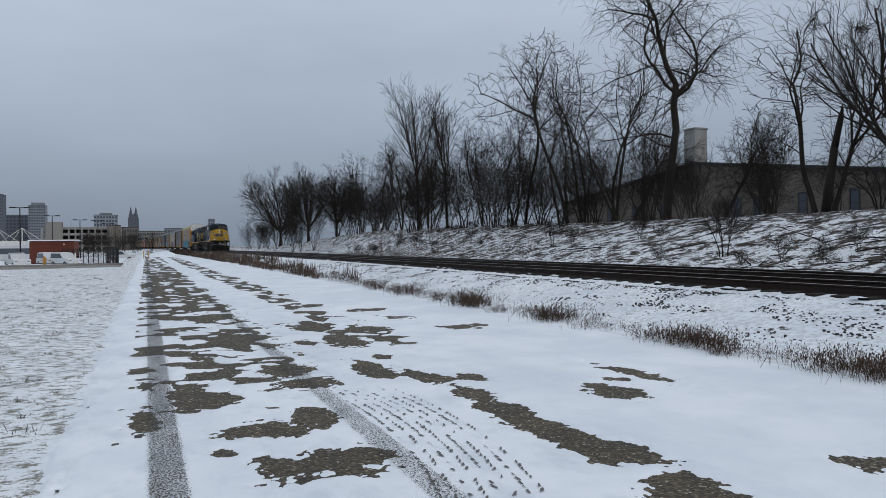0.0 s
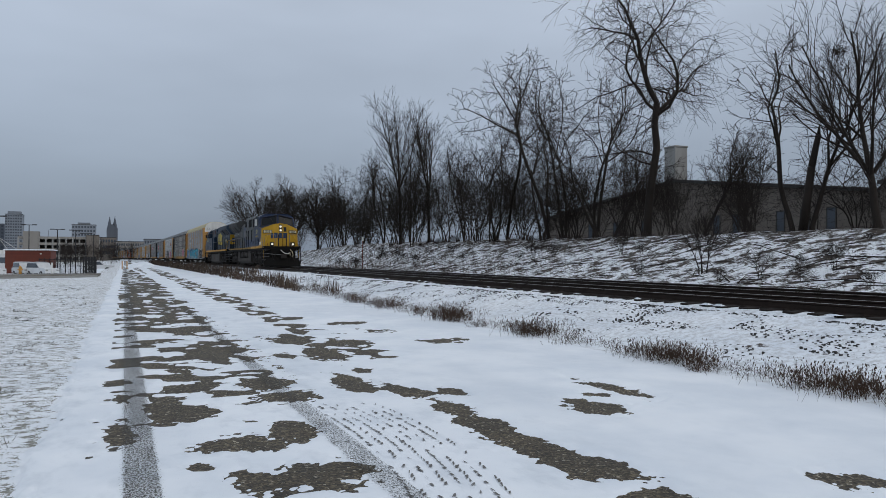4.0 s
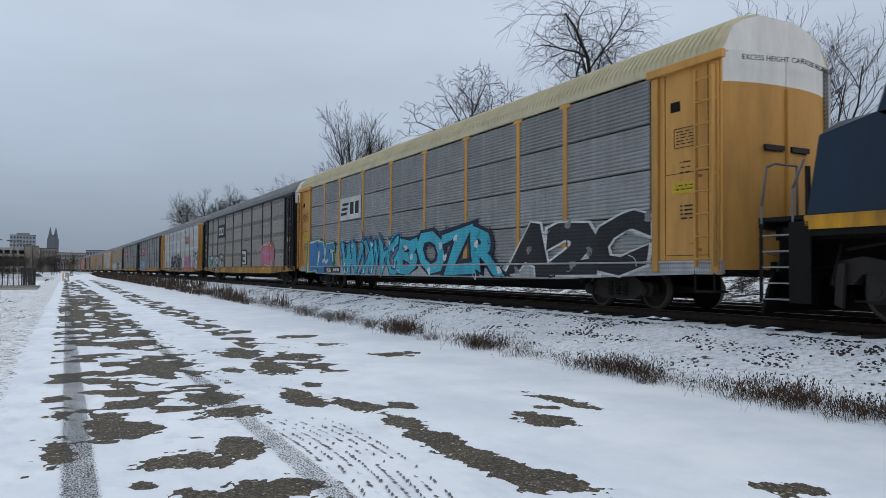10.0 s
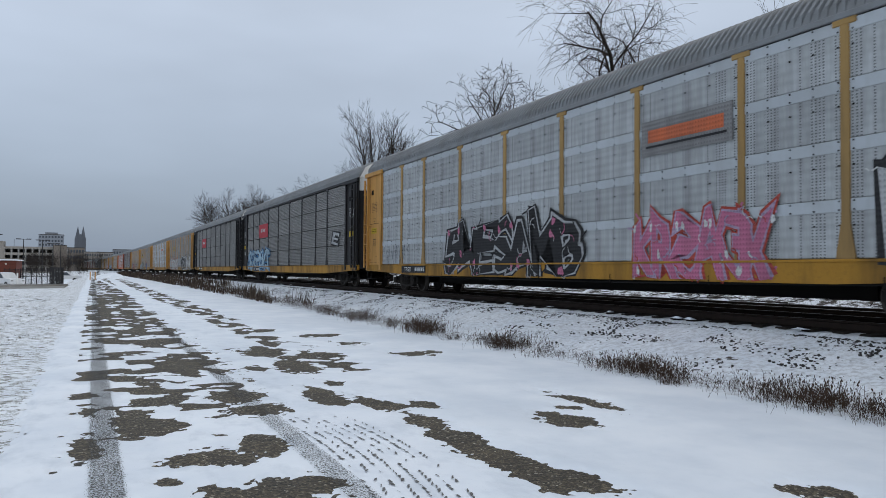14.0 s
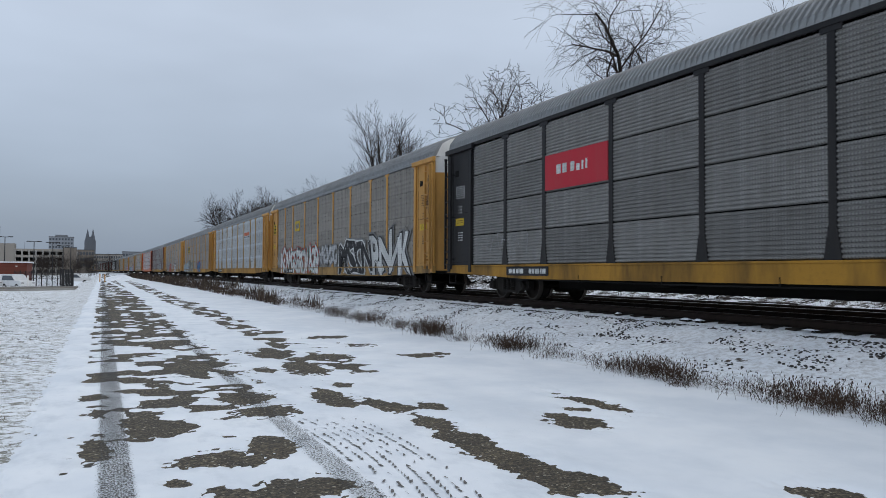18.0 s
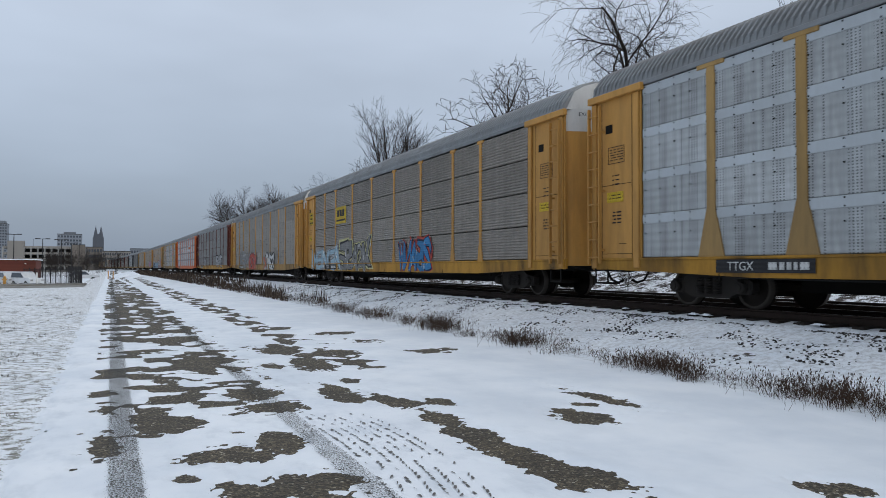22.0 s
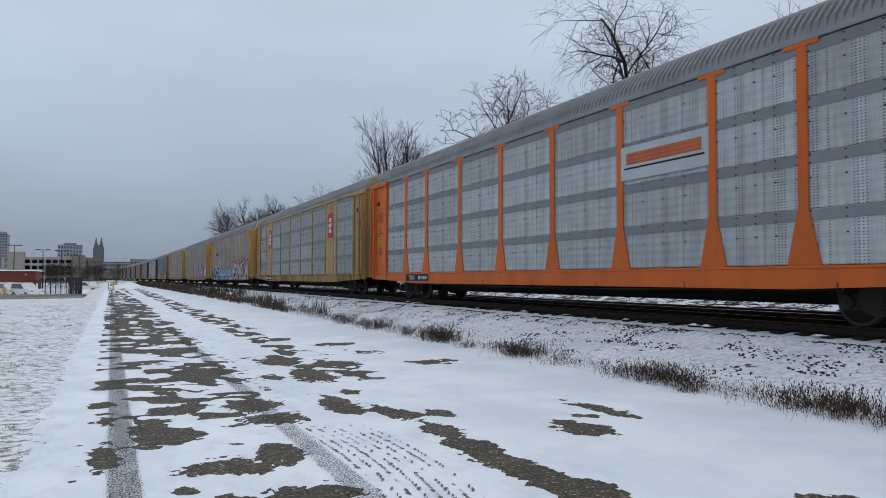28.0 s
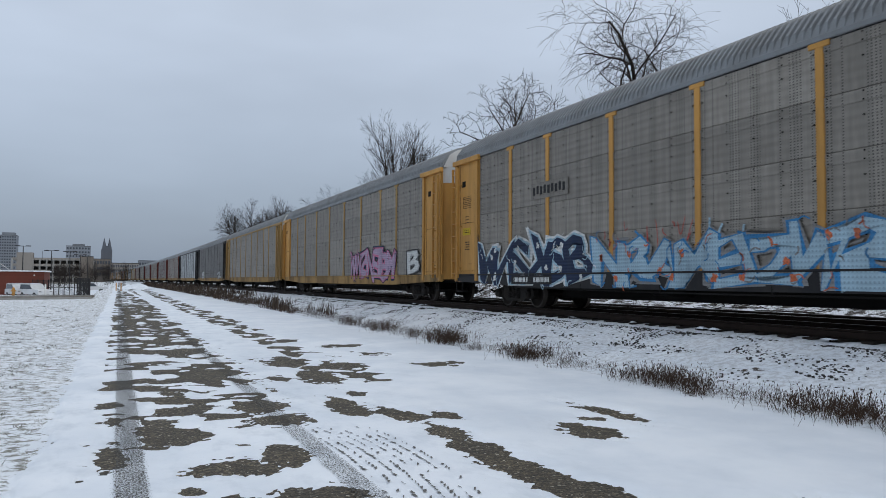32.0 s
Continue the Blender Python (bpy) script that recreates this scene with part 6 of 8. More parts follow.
    for y0, y1 in (((6.2, 7.5), (7.6, 8.95)) if lead else ((4.55, 6.0), (6.6, 7.75), (7.87, 9.2))):
        a = slope(y0, y1)
        dx, dz = -0.03, -0.024
        p("radiator_screen", Shape().add(a + [(x + dx, y, z + dz) for x, y, z in a], [(3, 2, 1, 0), (4, 5, 6, 7), (0, 1, 5, 4), (1, 2, 6, 5), (2, 3, 7, 6), (3, 0, 4, 7)]), BLACK)
        f_ = Shape()
        for ya, yb in ((y0 - 0.05, y0), (y1, y1 + 0.05)):
            a = slope(ya, yb)
            f_.add(a + [(x - 0.05, y, z - 0.04) for x, y, z in a], [(3, 2, 1, 0), (4, 5, 6, 7), (0, 1, 5, 4), (1, 2, 6, 5), (2, 3, 7, 6), (3, 0, 4, 7)])
        p("screen_frame", f_, wing_paint)
    doors = ((9.0, 9.22), (8.62, 8.95), (8.1, 8.55), (7.65, 7.95), (7.2, 7.6), (6.6, 7.1), (6.12, 6.5), (5.4, 6.0)) if lead else ((8.35, 9.0), (7.55, 8.25), (7.05, 7.42), (6.6, 6.95), (6.15, 6.5), (5.06, 5.95), (4.36, 4.9), (3.4, 4.2))
    for i, (y0, y1) in enumerate(doors):
        d = Shape().box(-1.05, -1.022, y0, y1, 1.84, 3.28, 0, 0.008)
        if lead or i not in (0, 7):
            d.box(-1.056, -1.045, y0 + 0.06, y1 - 0.06, (2.0 if i % 2 else 2.15), 3.0, 1)
        p("hood_door", d, [body, BLACK])
        if i % 2 == 0:
            p("label_plate", Shape().box(-1.062, -1.05, (y0 + y1) / 2 - 0.06, (y0 + y1) / 2 + 0.06, 3.12, 3.22), WHITE)
    if not lead:
        hw = Shape().tube((-1.30, 7.97, 2.60), (-1.27, 7.97, 2.60), 0.08, 0.08, 12)
        for i in range(12):
            a0, a1 = 6.2832 * i / 12, 6.2832 * (i + 1) / 12
            hw.tube((-1.28, 7.97 + 0.27 * math.cos(a0), 2.60 + 0.27 * math.sin(a0)), (-1.28, 7.97 + 0.27 * math.cos(a1), 2.60 + 0.27 * math.sin(a1)), 0.026, 0.026, 6)
            if i % 2 == 0:
                hw.tube((-1.28, 7.97, 2.60), (-1.28, 7.97 + 0.27 * math.cos(a0), 2.60 + 0.27 * math.sin(a0)), 0.018, 0.018, 5)
        hw.tube((-1.28, 7.97, 2.60), (-1.04, 7.97, 2.60), 0.03, 0.03, 8)
        p("brake_wheel", hw, INK["cream"], label="pale spoked hand brake wheel")
    endp = GOLD if not lead else body
    p("hood_end", Shape().box(-1.04, 1.04, 9.3, 9.35, 1.74, 3.9, 0, 0.01), endp, label="yellow end of the hood" if not lead else "")
    p("hood_end_skirt", Shape().box(-1.045, 1.045, 9.352, 9.36, 1.74, 2.3), BAND if lead else DARKBLUE)
    p("end_lamp", Shape().box(-0.2, 0.2, 9.36, 9.42, 3.3, 3.85, 0, 0.02).tube((0, 9.36, 3.45), (0, 9.46, 3.45), 0.1, 0.1, 14, 1).tube((0, 9.36, 3.70), (0, 9.46, 3.70), 0.1, 0.1, 14, 1), [BLACK, CHROME])
    # full-width cabinet behind the cab
    cr, ct = -6.15 + D, 4.30               # the cab's rear, and the eave
    c0 = h0 if lead else -3.25
    if lead:
        p("equipment_cabinet", Shape().prism([(-1.48, 1.66), (-1.48, ct), (-1.36, ct + 0.16), (0.9, ct + 0.16), (1.08, ct), (1.08, 1.66)], "y", cr, h0), body)
        p("cabinet_band", Shape().box(-1.492, -1.479, -5.5, h0, 1.80, 2.42), BAND, label="dark blue band along the cabinet")
        p("cab_sweep", Shape().add([(-1.494, cr, 1.80), (-1.494, -5.15, 1.80), (-1.494, -5.48, 2.42), (-1.494, cr, 3.6)], [(0, 1, 2, 3)]), BLUE, label="blue paint sweeping down from the cab")
        for y0, y1, z0, z1 in ((-1.80, -1.05, 3.62, 4.12), (-3.70, -3.10, 3.55, 4.20), (-4.52, -3.92, 3.55, 4.20), (-5.86, -5.27, 3.50, 4.20)):
            p("louvre", louvres(y0, y1, z0, z1, -1.482, 5), [UNDER, BLACK])
        for y0, y1 in ((-4.31, -3.83), (-5.59, -5.13), (-1.75, -1.3)):
            p("vent", louvres(y0, y1, 2.0, 2.3, -1.492, 5, False), [UNDER, BAND])
        for y0, y1, z0, z1 in ((-2.85, -1.9, 2.46, 3.5), (-4.6, -2.92, 2.46, 3.46), (-5.1, -4.66, 2.46, 3.46), (-3.0, -1.95, 3.58, 4.2), (-5.2, -4.62, 3.55, 4.2), (-6.05, -5.2, 2.46, 3.4)):
            d = Shape().box(-1.492, -1.478, y0, y1, z0, z1, 0, 0.006).box(-1.51, -1.49, y0 + 0.08, y0 + 0.12, (z0 + z1) / 2, (z0 + z1) / 2 + 0.12)
            p("cabinet_door", d, GREYLOCO)
        p("cabinet_post", Shape().box(-1.53, -1.48, -1.90, -1.85, 1.8, 3.3).box(-1.53, -1.48, -2.88, -2.84, 1.8, 3.3).box(-1.53, -1.48, -4.64, -4.60, 2.2, 3.3), UNDER)
    else:
        p("equipment_cabinet", Shape().prism([(-1.08, 1.66), (-1.08, ct - 0.02), (-0.92, ct + 0.16), (0.92, ct + 0.16), (1.08, ct - 0.02), (1.08, 1.66)], "y", cr, h0), body)
        p("equipment_box", Shape().box(-1.5, -1.06, cr, -3.14, 1.5, 3.30, 0, 0.03), DARKBLUE)
        p("box_end", Shape().box(-1.40, -1.06, -3.13, -2.50, 1.78, 3.35, 0, 0.07), DARKBLUE)
        p("box_seam", Shape().box(-1.506, -1.499, cr + 0.05, -3.2, 2.62, 2.635).box(-1.506, -1.499, -4.6, -4.585, 1.8, 3.25), UNDER)
        for y0 in (-6.15, -5.45):
            p("hatch", Shape().box(-1.512, -1.5, y0, y0 + 0.5, 2.05, 2.55, 0, 0.004).box(-1.525, -1.51, y0 + 0.22, y0 + 0.28, 2.2, 2.26, 1), [DARKBLUE, WHITE])
        p("box_stripe", Shape().box(-1.538, -1.499, DECK + 1.0, -3.14, 1.50, 1.68), SILL, label="yellow stripe along the frame")
        for y0, y1 in ((-5.85, -5.15), (-3.85, -3.15)):
            p("louvre", louvres(y0, y1, 3.75, 4.25, -1.084, 6, False), [UNDER, OXIDE])
        p("louvre", louvres(-1.9, -1.35, 3.40, 3.85, -1.024, 4), [UNDER, BLACK])
        p("upper_rail", Shape().path([(-1.42, -2.2, 2.75), (-1.38, -3.0, 4.22), (-1.36, -4.0, 4.34), (-1.36, cr, 4.26)], 0.022).path([(-1.38, -3.0, 3.95), (-1.36, cr, 3.90)], 0.022), RAILING)
        p("grab_iron", Shape().path([(-1.11, -2.9, 3.45), (-1.16, -2.9, 3.4), (-1.16, -2.9, 2.5), (-1.11, -2.9, 2.45)], 0.016), UNDER)
        p("louvre", louvres(-8.2 - 0.05, -7.75, 1.95, 2.4, -1.505, 5, False), [UNDER, BLACK])
    # cab
    cf = -8.35 + D                          # front of the cab's side
    zs = 3.90 if not lead else 4.06         # where the roof bends in
    p("cab", Shape().prism([(-1.5, 1.66), (-1.5, zs), (-1.40, zs + 0.22), (-0.95, zs + 0.46), (0.95, zs + 0.46), (1.40, zs + 0.22), (1.5, zs), (1.5, 1.66)], "y", cf, cr), cab_paint)
    zb = 3.36 if lead else 3.2              # windscreen foot at the cab's corners
    lo_o, lo_i, hi_i, hi_o = (-1.5, cf - 0.35, zb), (0, cf - 0.58, zb + 0.26), (0, cf - 0.36, zs + 0.44), (-1.36, cf - 0.14, zs + 0.16)
    scr = (lo_o, lo_i, hi_i, hi_o)
    mir = lambda q: tuple((-x, y, z) for x, y, z in q)
    fr = Shape()
    rs = [(-1.5, cf + 0.002, zb), (-1.5, cf + 0.002, zs), (-1.40, cf + 0.002, zs + 0.22), (-0.95, cf + 0.002, zs + 0.46), (0, cf + 0.002, zs + 0.46)]
    for m_ in (1, -1):
        vv = [(m_ * x, y, z) for x, y, z in (lo_o, lo_i, hi_i, hi_o, *rs, (0, cf + 0.002, zb))]
        fr.add(vv, [(0, 1, 2, 3), (0, 3, 5, 4), (3, 6, 5), (3, 7, 6), (3, 2, 8, 7), (0, 4, 9, 1)])
    p("cab_front", fr, cab_paint)
    for q in (scr, mir(scr)):
        p("windscreen", on_quad(q, 0.10, 0.90, 0.16, 0.80, 0.012), GLASS)
        f_ = on_quad(q, 0.06, 0.94, 0.10, 0.16, 0.02)
        on_quad(q, 0.06, 0.94, 0.80, 0.86, 0.02, into=f_)
        on_quad(q, 0.06, 0.10, 0.16, 0.80, 0.02, into=f_)
        on_quad(q, 0.90, 0.94, 0.16, 0.80, 0.02, into=f_)
        p("windscreen_frame", f_, BLACK)
        a, b, c, d = (Vector(v_) for v_ in q)
        foot, tip = a.lerp(b, 0.5).lerp(d.lerp(c, 0.5), 0.84), a.lerp(b, 0.72).lerp(d.lerp(c, 0.72), 0.36)
        p("wiper", Shape().tube(foot + Vector((0, -0.04, 0)), tip + Vector((0, -0.04, 0)), 0.012, 0.012, 5), BLACK)
        p("front_visor", on_quad(q, 0.06, 0.96, 0.88, 0.91, 0.14, 0.14), BLACK)
    p("cab_roof", Shape().prism([(-1.42, zs + 0.24), (-0.95, zs + 0.50), (0.95, zs + 0.50), (1.42, zs + 0.24), (1.40, zs + 0.20), (0.9, zs + 0.44), (-0.9, zs + 0.44), (-1.40, zs + 0.20)], "y", cf - 0.05, cr + 0.05), cab_paint)
    p("roof_rail", Shape().path([(-0.3, cf + 0.2, zs + 0.48), (-0.3, cf + 0.2, zs + 0.60), (0.3, cf + 0.2, zs + 0.60), (0.3, cf + 0.2, zs + 0.48)], 0.02), BLACK)
    wz0, wz1 = (3.52, 4.10) if lead else (3.42, 3.88)
    wr, wm, wf = (-6.42, -7.15, -7.80) if lead else (-7.2, -8.0, -8.6)
    for y0, y1 in ((wm + 0.03, wr), (wf, wm - 0.03)):
        f_ = Shape().box(-1.515, -1.49, y0, y1, wz0, wz1, 0, 0.004)
        for a, b, z0, z1 in ((y0 - 0.04, y1 + 0.04, wz0 - 0.05, wz0), (y0 - 0.04, y1 + 0.04, wz1, wz1 + 0.04), (y0 - 0.04, y0, wz0, wz1), (y1, y1 + 0.04, wz0, wz1)):
            f_.box(-1.53, -1.49, a, b, z0, z1, 1)
        p("cab_window", f_, [GLASS, GREYLOCO if lead else BLACK])
    p("sun_visor", Shape().add([(-1.5, wf - 0.15, wz1 + 0.20), (-1.5, wr + 0.1, wz1 + 0.20), (-1.82, wr + 0.1, wz1 + 0.06), (-1.82, wf - 0.15, wz1 + 0.06), (-1.5, wf - 0.15, wz1 + 0.17), (-1.5, wr + 0.1, wz1 + 0.17), (-1.82, wr + 0.1, wz1 + 0.03), (-1.82, wf - 0.15, wz1 + 0.03)],
                               [(0, 1, 2, 3), (7, 6, 5, 4), (0, 4, 5, 1), (1, 5, 6, 2), (2, 6, 7, 3), (3, 7, 4, 0)]), BLACK)
    p("mirror", Shape().box(-1.74, -1.56, wf - 0.02, wf + 0.06, wz0 + 0.0, wz1 - 0.02, 0, 0.012), WHITE if lead else BLACK)
    # nose
    n_paint = GOLD if lead else DARKBLUE
    z2 = 3.24 if lead else 3.0
    S0, S1, F0, F1 = (-1.5, -9.9 + D, 1.66), (-1.49, -9.66 + D, z2), (-0.62, -10.2 + D, 1.66), (-0.58, -9.98 + D, z2 + 0.36)
    C1 = (0, -10.0 + D, z2 + 0.46)
    cheek, face = (S0, F0, F1, S1), (F0, (0.62, F0[1], 1.66), (0.58, F1[1], F1[2]), F1)
    nose = Shape()
    for m_ in (1, -1):
        vv = [(m_ * x, y, z) for x, y, z in (S0, F0, F1, S1, (-1.5, cf + 0.01, 1.66), (-1.5, cf + 0.01, z2), (-1.5, cf - 0.35, zb))]
        nose.add(vv, [(0, 1, 2, 3), (4, 0, 3, 6, 5)])
    nose.add([F0, (0.62, F0[1], 1.66), (0.58, F1[1], F1[2]), C1, F1], [(0, 1, 2, 3, 4)])
    p("nose", nose, n_paint, label="bright yellow sloping nose" if lead else "")
    deck = Shape()
    for m_ in (1, -1):
        deck.add([(m_ * x, y, z) for x, y, z in (S1, F1, C1, lo_i, lo_o)], [(0, 1, 4), (1, 2, 3), (1, 3, 4)])
    p("nose_top", deck, BLACK if lead else DARKBLUE, label="black anti-glare top of the nose" if lead else "")
    if lead:
        p("cab_flank", Shape().add([(-1.504, cf - 0.36, zb - 0.01), (-1.504, cf, zb + 0.0), (-1.504, cf, 1.90), (-1.504, -8.98, 1.90), (-1.504, -9.62, z2)], [(0, 1, 2, 3, 4)]), BLUE, label="blue flank with a slanting yellow edge")
        housing = p("headlight_housing", on_quad(face, 0.40, 0.60, 0.66, 0.99, 0.03, 0.05), BLACK)
        for z in (0.74, 0.90):
            a = Vector(F0).lerp(Vector(face[1]), 0.5).lerp(Vector(F1).lerp(Vector(face[2]), 0.5), z)
            p("headlight", Shape().tube(a + Vector((0, -0.02, 0)), a + Vector((0, -0.065, 0)), 0.085, 0.09, 18), GLOW)
            p("headlight_rim", Shape().tube(a + Vector((0, 0.0, 0)), a + Vector((0, -0.055, 0)), 0.11, 0.11, 18), CHROME)
        p("nose_door", on_quad(face, 0.64, 1.0, 0.02, 0.94, 0.012), GOLD)
        p("door_window", on_quad(face, 0.72, 0.92, 0.68, 0.88, 0.03, 0.03), GLASS)
        p("door_edge", on_quad(face, 0.615, 0.635, 0.02, 0.95, 0.008), UNDER)
        for q, s_ in ((cheek, 1), (mir(cheek), -1)):
            a, b, c, d = (Vector(v_) for v_ in q)
            ux = (b - a).normalized() * s_
            uz = (d - a)
            uz = (uz - ux * uz.dot(ux)).normalized()
            un = ux.cross(uz)
            mid = a.lerp(b, 0.52).lerp(d.lerp(c, 0.52), 0.74)
            rim = tuple(mid + ux * (i_ * 0.36) + uz * (j_ * 0.125) for i_, j_ in ((-1, -1), (1, -1), (1, 1), (-1, 1)))
            p("number_board", on_quad(rim, 0, 1, 0, 1, 0.10, 0.12), BLACK)
            p("board_face", on_quad(rim, 0.05, 0.95, 0.10, 0.90, 0.104, 0.004), CREAM)
            part("lettering", text_mesh("508", 0.26, INK["black"]), [], lo, at=Matrix.Translation(mid - uz * 0.09 + un * 0.108) @ Matrix((ux, uz, un)).transposed().to_4x4())
            p("grab_iron", Shape().path([tuple(a.lerp(b, 0.55).lerp(d.lerp(c, 0.55), v_) + un * 0.05) for v_ in (0.58, 0.60)] + [(s_ * -1.47, -10.35, 1.75), (s_ * -1.47, -10.4, 0.75)], 0.02), GOLD)
        dev = on_quad(face, 0.03, 0.30, 0.40, 0.63, 0.02)
        on_quad(face, 0.37, 0.60, 0.40, 0.63, 0.02, into=dev)
        on_quad(face, 0.68, 0.96, 0.40, 0.63, 0.03, into=dev)
        on_quad(cheek, 0.78, 0.97, 0.40, 0.62, 0.02, into=dev)
        p("nose_badge", dev, BAND, label="dark blue block badge on the nose")
        p("latch", on_quad(cheek, 0.45, 0.50, 0.08, 0.20, 0.012), OXIDE)
        p("notice_plate", Shape().box(-1.512, -1.503, -9.03, -8.62, 1.88, 2.12).box(-1.512, -1.503, -9.48, -9.10, 1.90, 2.14), WHITE)
    else:
        part("lettering", text_mesh("5248", 0.3, INK["navy"]), [], lo, at=pose(0.45, -9.365, 3.5, 90, 0, 0))
        dv = badge_disc(0, 0, 0.3, 0.3, 0).box(-0.006, 0, -0.75, -0.4, -0.26, 0.26).box(-0.006, 0, 0.42, 0.8, -0.26, 0.26)
        part("end_badge", dv, BAND, lo, "dark blue shapes on the yellow hood end", pose(0, -9.363, 2.78, 0, 0, 90))
    # platform ends: plow, steps, hoses, lamps
    for e, E in ((-1, DECK), (1, BACK)):
        def o(d_):
            return E + e * d_

        def bx(x0, x1, d0, d1, z0, z1, c=0.0):
            a, b = sorted((o(d0), o(d1)))
            return (x0, x1, a, b, z0, z1, 0, c)
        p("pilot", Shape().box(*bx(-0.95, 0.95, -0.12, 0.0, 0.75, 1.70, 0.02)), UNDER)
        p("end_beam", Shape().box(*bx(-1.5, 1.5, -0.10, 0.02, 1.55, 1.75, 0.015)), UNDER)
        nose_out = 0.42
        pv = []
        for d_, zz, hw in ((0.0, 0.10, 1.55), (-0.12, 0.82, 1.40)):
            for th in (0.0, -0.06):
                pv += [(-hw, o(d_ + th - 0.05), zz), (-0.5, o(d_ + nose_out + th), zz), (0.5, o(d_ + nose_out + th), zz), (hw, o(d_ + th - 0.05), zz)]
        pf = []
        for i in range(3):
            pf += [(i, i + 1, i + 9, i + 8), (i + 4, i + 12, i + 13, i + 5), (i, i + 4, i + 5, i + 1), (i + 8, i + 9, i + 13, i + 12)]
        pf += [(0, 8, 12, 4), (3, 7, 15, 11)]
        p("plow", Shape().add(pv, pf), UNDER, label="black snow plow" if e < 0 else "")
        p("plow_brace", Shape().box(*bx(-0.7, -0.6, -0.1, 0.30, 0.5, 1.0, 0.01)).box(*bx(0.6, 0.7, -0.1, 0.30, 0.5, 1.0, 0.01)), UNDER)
        p("coupler", Shape().box(*bx(-0.14, 0.14, -0.1, 0.42, 0.78, 1.04, 0.04)).box(*bx(-0.22, 0.22, 0.36, 0.62, 0.74, 1.08, 0.06)), PIPE)
        for x in (-0.85, -0.62, 0.58, 0.82):
            p("air_hose", Shape().path([(x, o(0.0), 1.2), (x + 0.02, o(0.14), 0.95), (x + 0.06, o(0.22), 0.66), (x + 0.16, o(0.20), 0.60), (x + 0.22, o(0.10), 0.78)], 0.028), PIPE)
        if lead:
            p("jumper_cable", Shape().path([(-0.15, o(0.02), 1.45), (-0.05, o(0.12), 1.32), (0.15, o(0.2), 1.16), (0.42, o(0.2), 1.12), (0.6, o(0.1), 1.22)], 0.034), WHITE, label="pale jumper cable")
            p("jumper_cable", Shape().path([(0.62, o(0.02), 1.48), (0.78, o(0.14), 1.30), (0.84, o(0.18), 1.02), (0.74, o(0.2), 0.86), (0.60, o(0.18), 0.95), (0.60, o(0.08), 1.2)], 0.034), CREAM, label="pale coiled jumper cable")
        p("cut_lever", Shape().path([(-1.3, o(0.04), 1.15), (-0.6, o(0.10), 1.05), (-0.2, o(0.34), 1.08)], 0.018), CHROME)
        for sx in (-1, 1):
            for i in range(5):
                a, b = sorted((sx * 1.52, sx * 1.05))
                p("step", Shape().box(*bx(a, b, -0.62, -0.08, 0.34 + 0.27 * i, 0.365 + 0.27 * i)), CHROME)
            a, b = sorted((sx * 1.53, sx * 1.49))
            p("step_side", Shape().box(*bx(a, b, -1.02, -0.62, 0.30, 1.64)).box(*bx(a, b, -0.08, -0.03, 0.30, 1.64)).box(*bx(min(sx * 1.05, sx * 1.02), max(sx * 1.05, sx * 1.02), -0.62, -0.05, 0.30, 1.64)), UNDER)
            tint = RAILING if lead else (GOLD if e > 0 else RAILING)
            p("end_rail", Shape().path([(sx * 1.5, o(-0.06), 0.55), (sx * 1.5, o(-0.06), 1.95), (sx * 1.42, o(-0.10), 2.62), (sx * 1.2, o(-0.08), 2.70), (sx * 0.6, o(-0.06), 2.70), (sx * 0.6, o(-0.06), 1.74)], 0.022), tint)
            p("end_rail", Shape().path([(sx * 1.5, o(-0.68), 0.9), (sx * 1.5, o(-0.68), 2.2), (sx * 1.44, o(-0.85), 2.66)], 0.022), tint)
            p("rail_post", Shape().box(*bx(sx * 0.32 - 0.04, sx * 0.32 + 0.04, -0.10, -0.04, 1.74, 2.72)), BLACK)
            if e < 0 and lead:
                p("ditch_light", Shape().box(*bx(sx * 0.85 - 0.17, sx * 0.85 + 0.17, -0.24, -0.02, 1.76, 2.08, 0.02)), BLACK)
                p("ditch_lamp", Shape().tube((sx * 0.85, o(-0.03), 1.92), (sx * 0.85, o(0.03), 1.92), 0.085, 0.09, 16), GLOW)
    # handrail along the walkway
    if lead:
        p("handrail", Shape().path([(-1.54, cr, 3.36), (-1.54, -2.35, 3.28), (-1.52, -1.85, 2.72), (-1.5, 9.5, 2.66), (-1.5, 9.75, 2.4), (-1.5, 9.8, 1.75)], 0.024), RAILING)
        ys = [-0.7, 0.8, 2.3, 3.8, 5.3, 6.8, 8.2, 9.4]
    else:
        p("handrail", Shape().path([(-1.5, -2.45, 2.70), (-1.5, 9.2, 2.64), (-1.5, 9.75, 2.5), (-1.5, 9.8, 1.75)], 0.024), RAILING)
        ys = [-0.9, 0.6, 2.1, 3.6, 5.1, 6.6, 8.0, 9.3]
    for y in ys:
        p("stanchion", Shape().tube((-1.5, y, 1.66), (-1.5, y, 2.66), 0.022, 0.022, 6), UNDER)
    # side markings: plain shapes
    if lead:
        lettered(lo, "508", 0.58, INK["cream"], -1.508, -7.28, 2.84)
        p("bolt_stripe", Shape().add([(-1.507, -6.62, 2.60), (-1.507, -7.25, 2.72), (-1.507, -7.18, 2.64), (-1.507, -7.95, 2.72), (-1.507, -7.42, 2.52), (-1.507, -7.48, 2.60)], [tuple(range(6))]), INK["yellow"])
        p("hood_panel", badge_disc(2.16, 3.10, 0.74, 0.72, -1.064).box(-1.066, -1.058, -0.2, 1.36, 2.36, 3.72), BAND, label="dark blue shapes on the hood side")
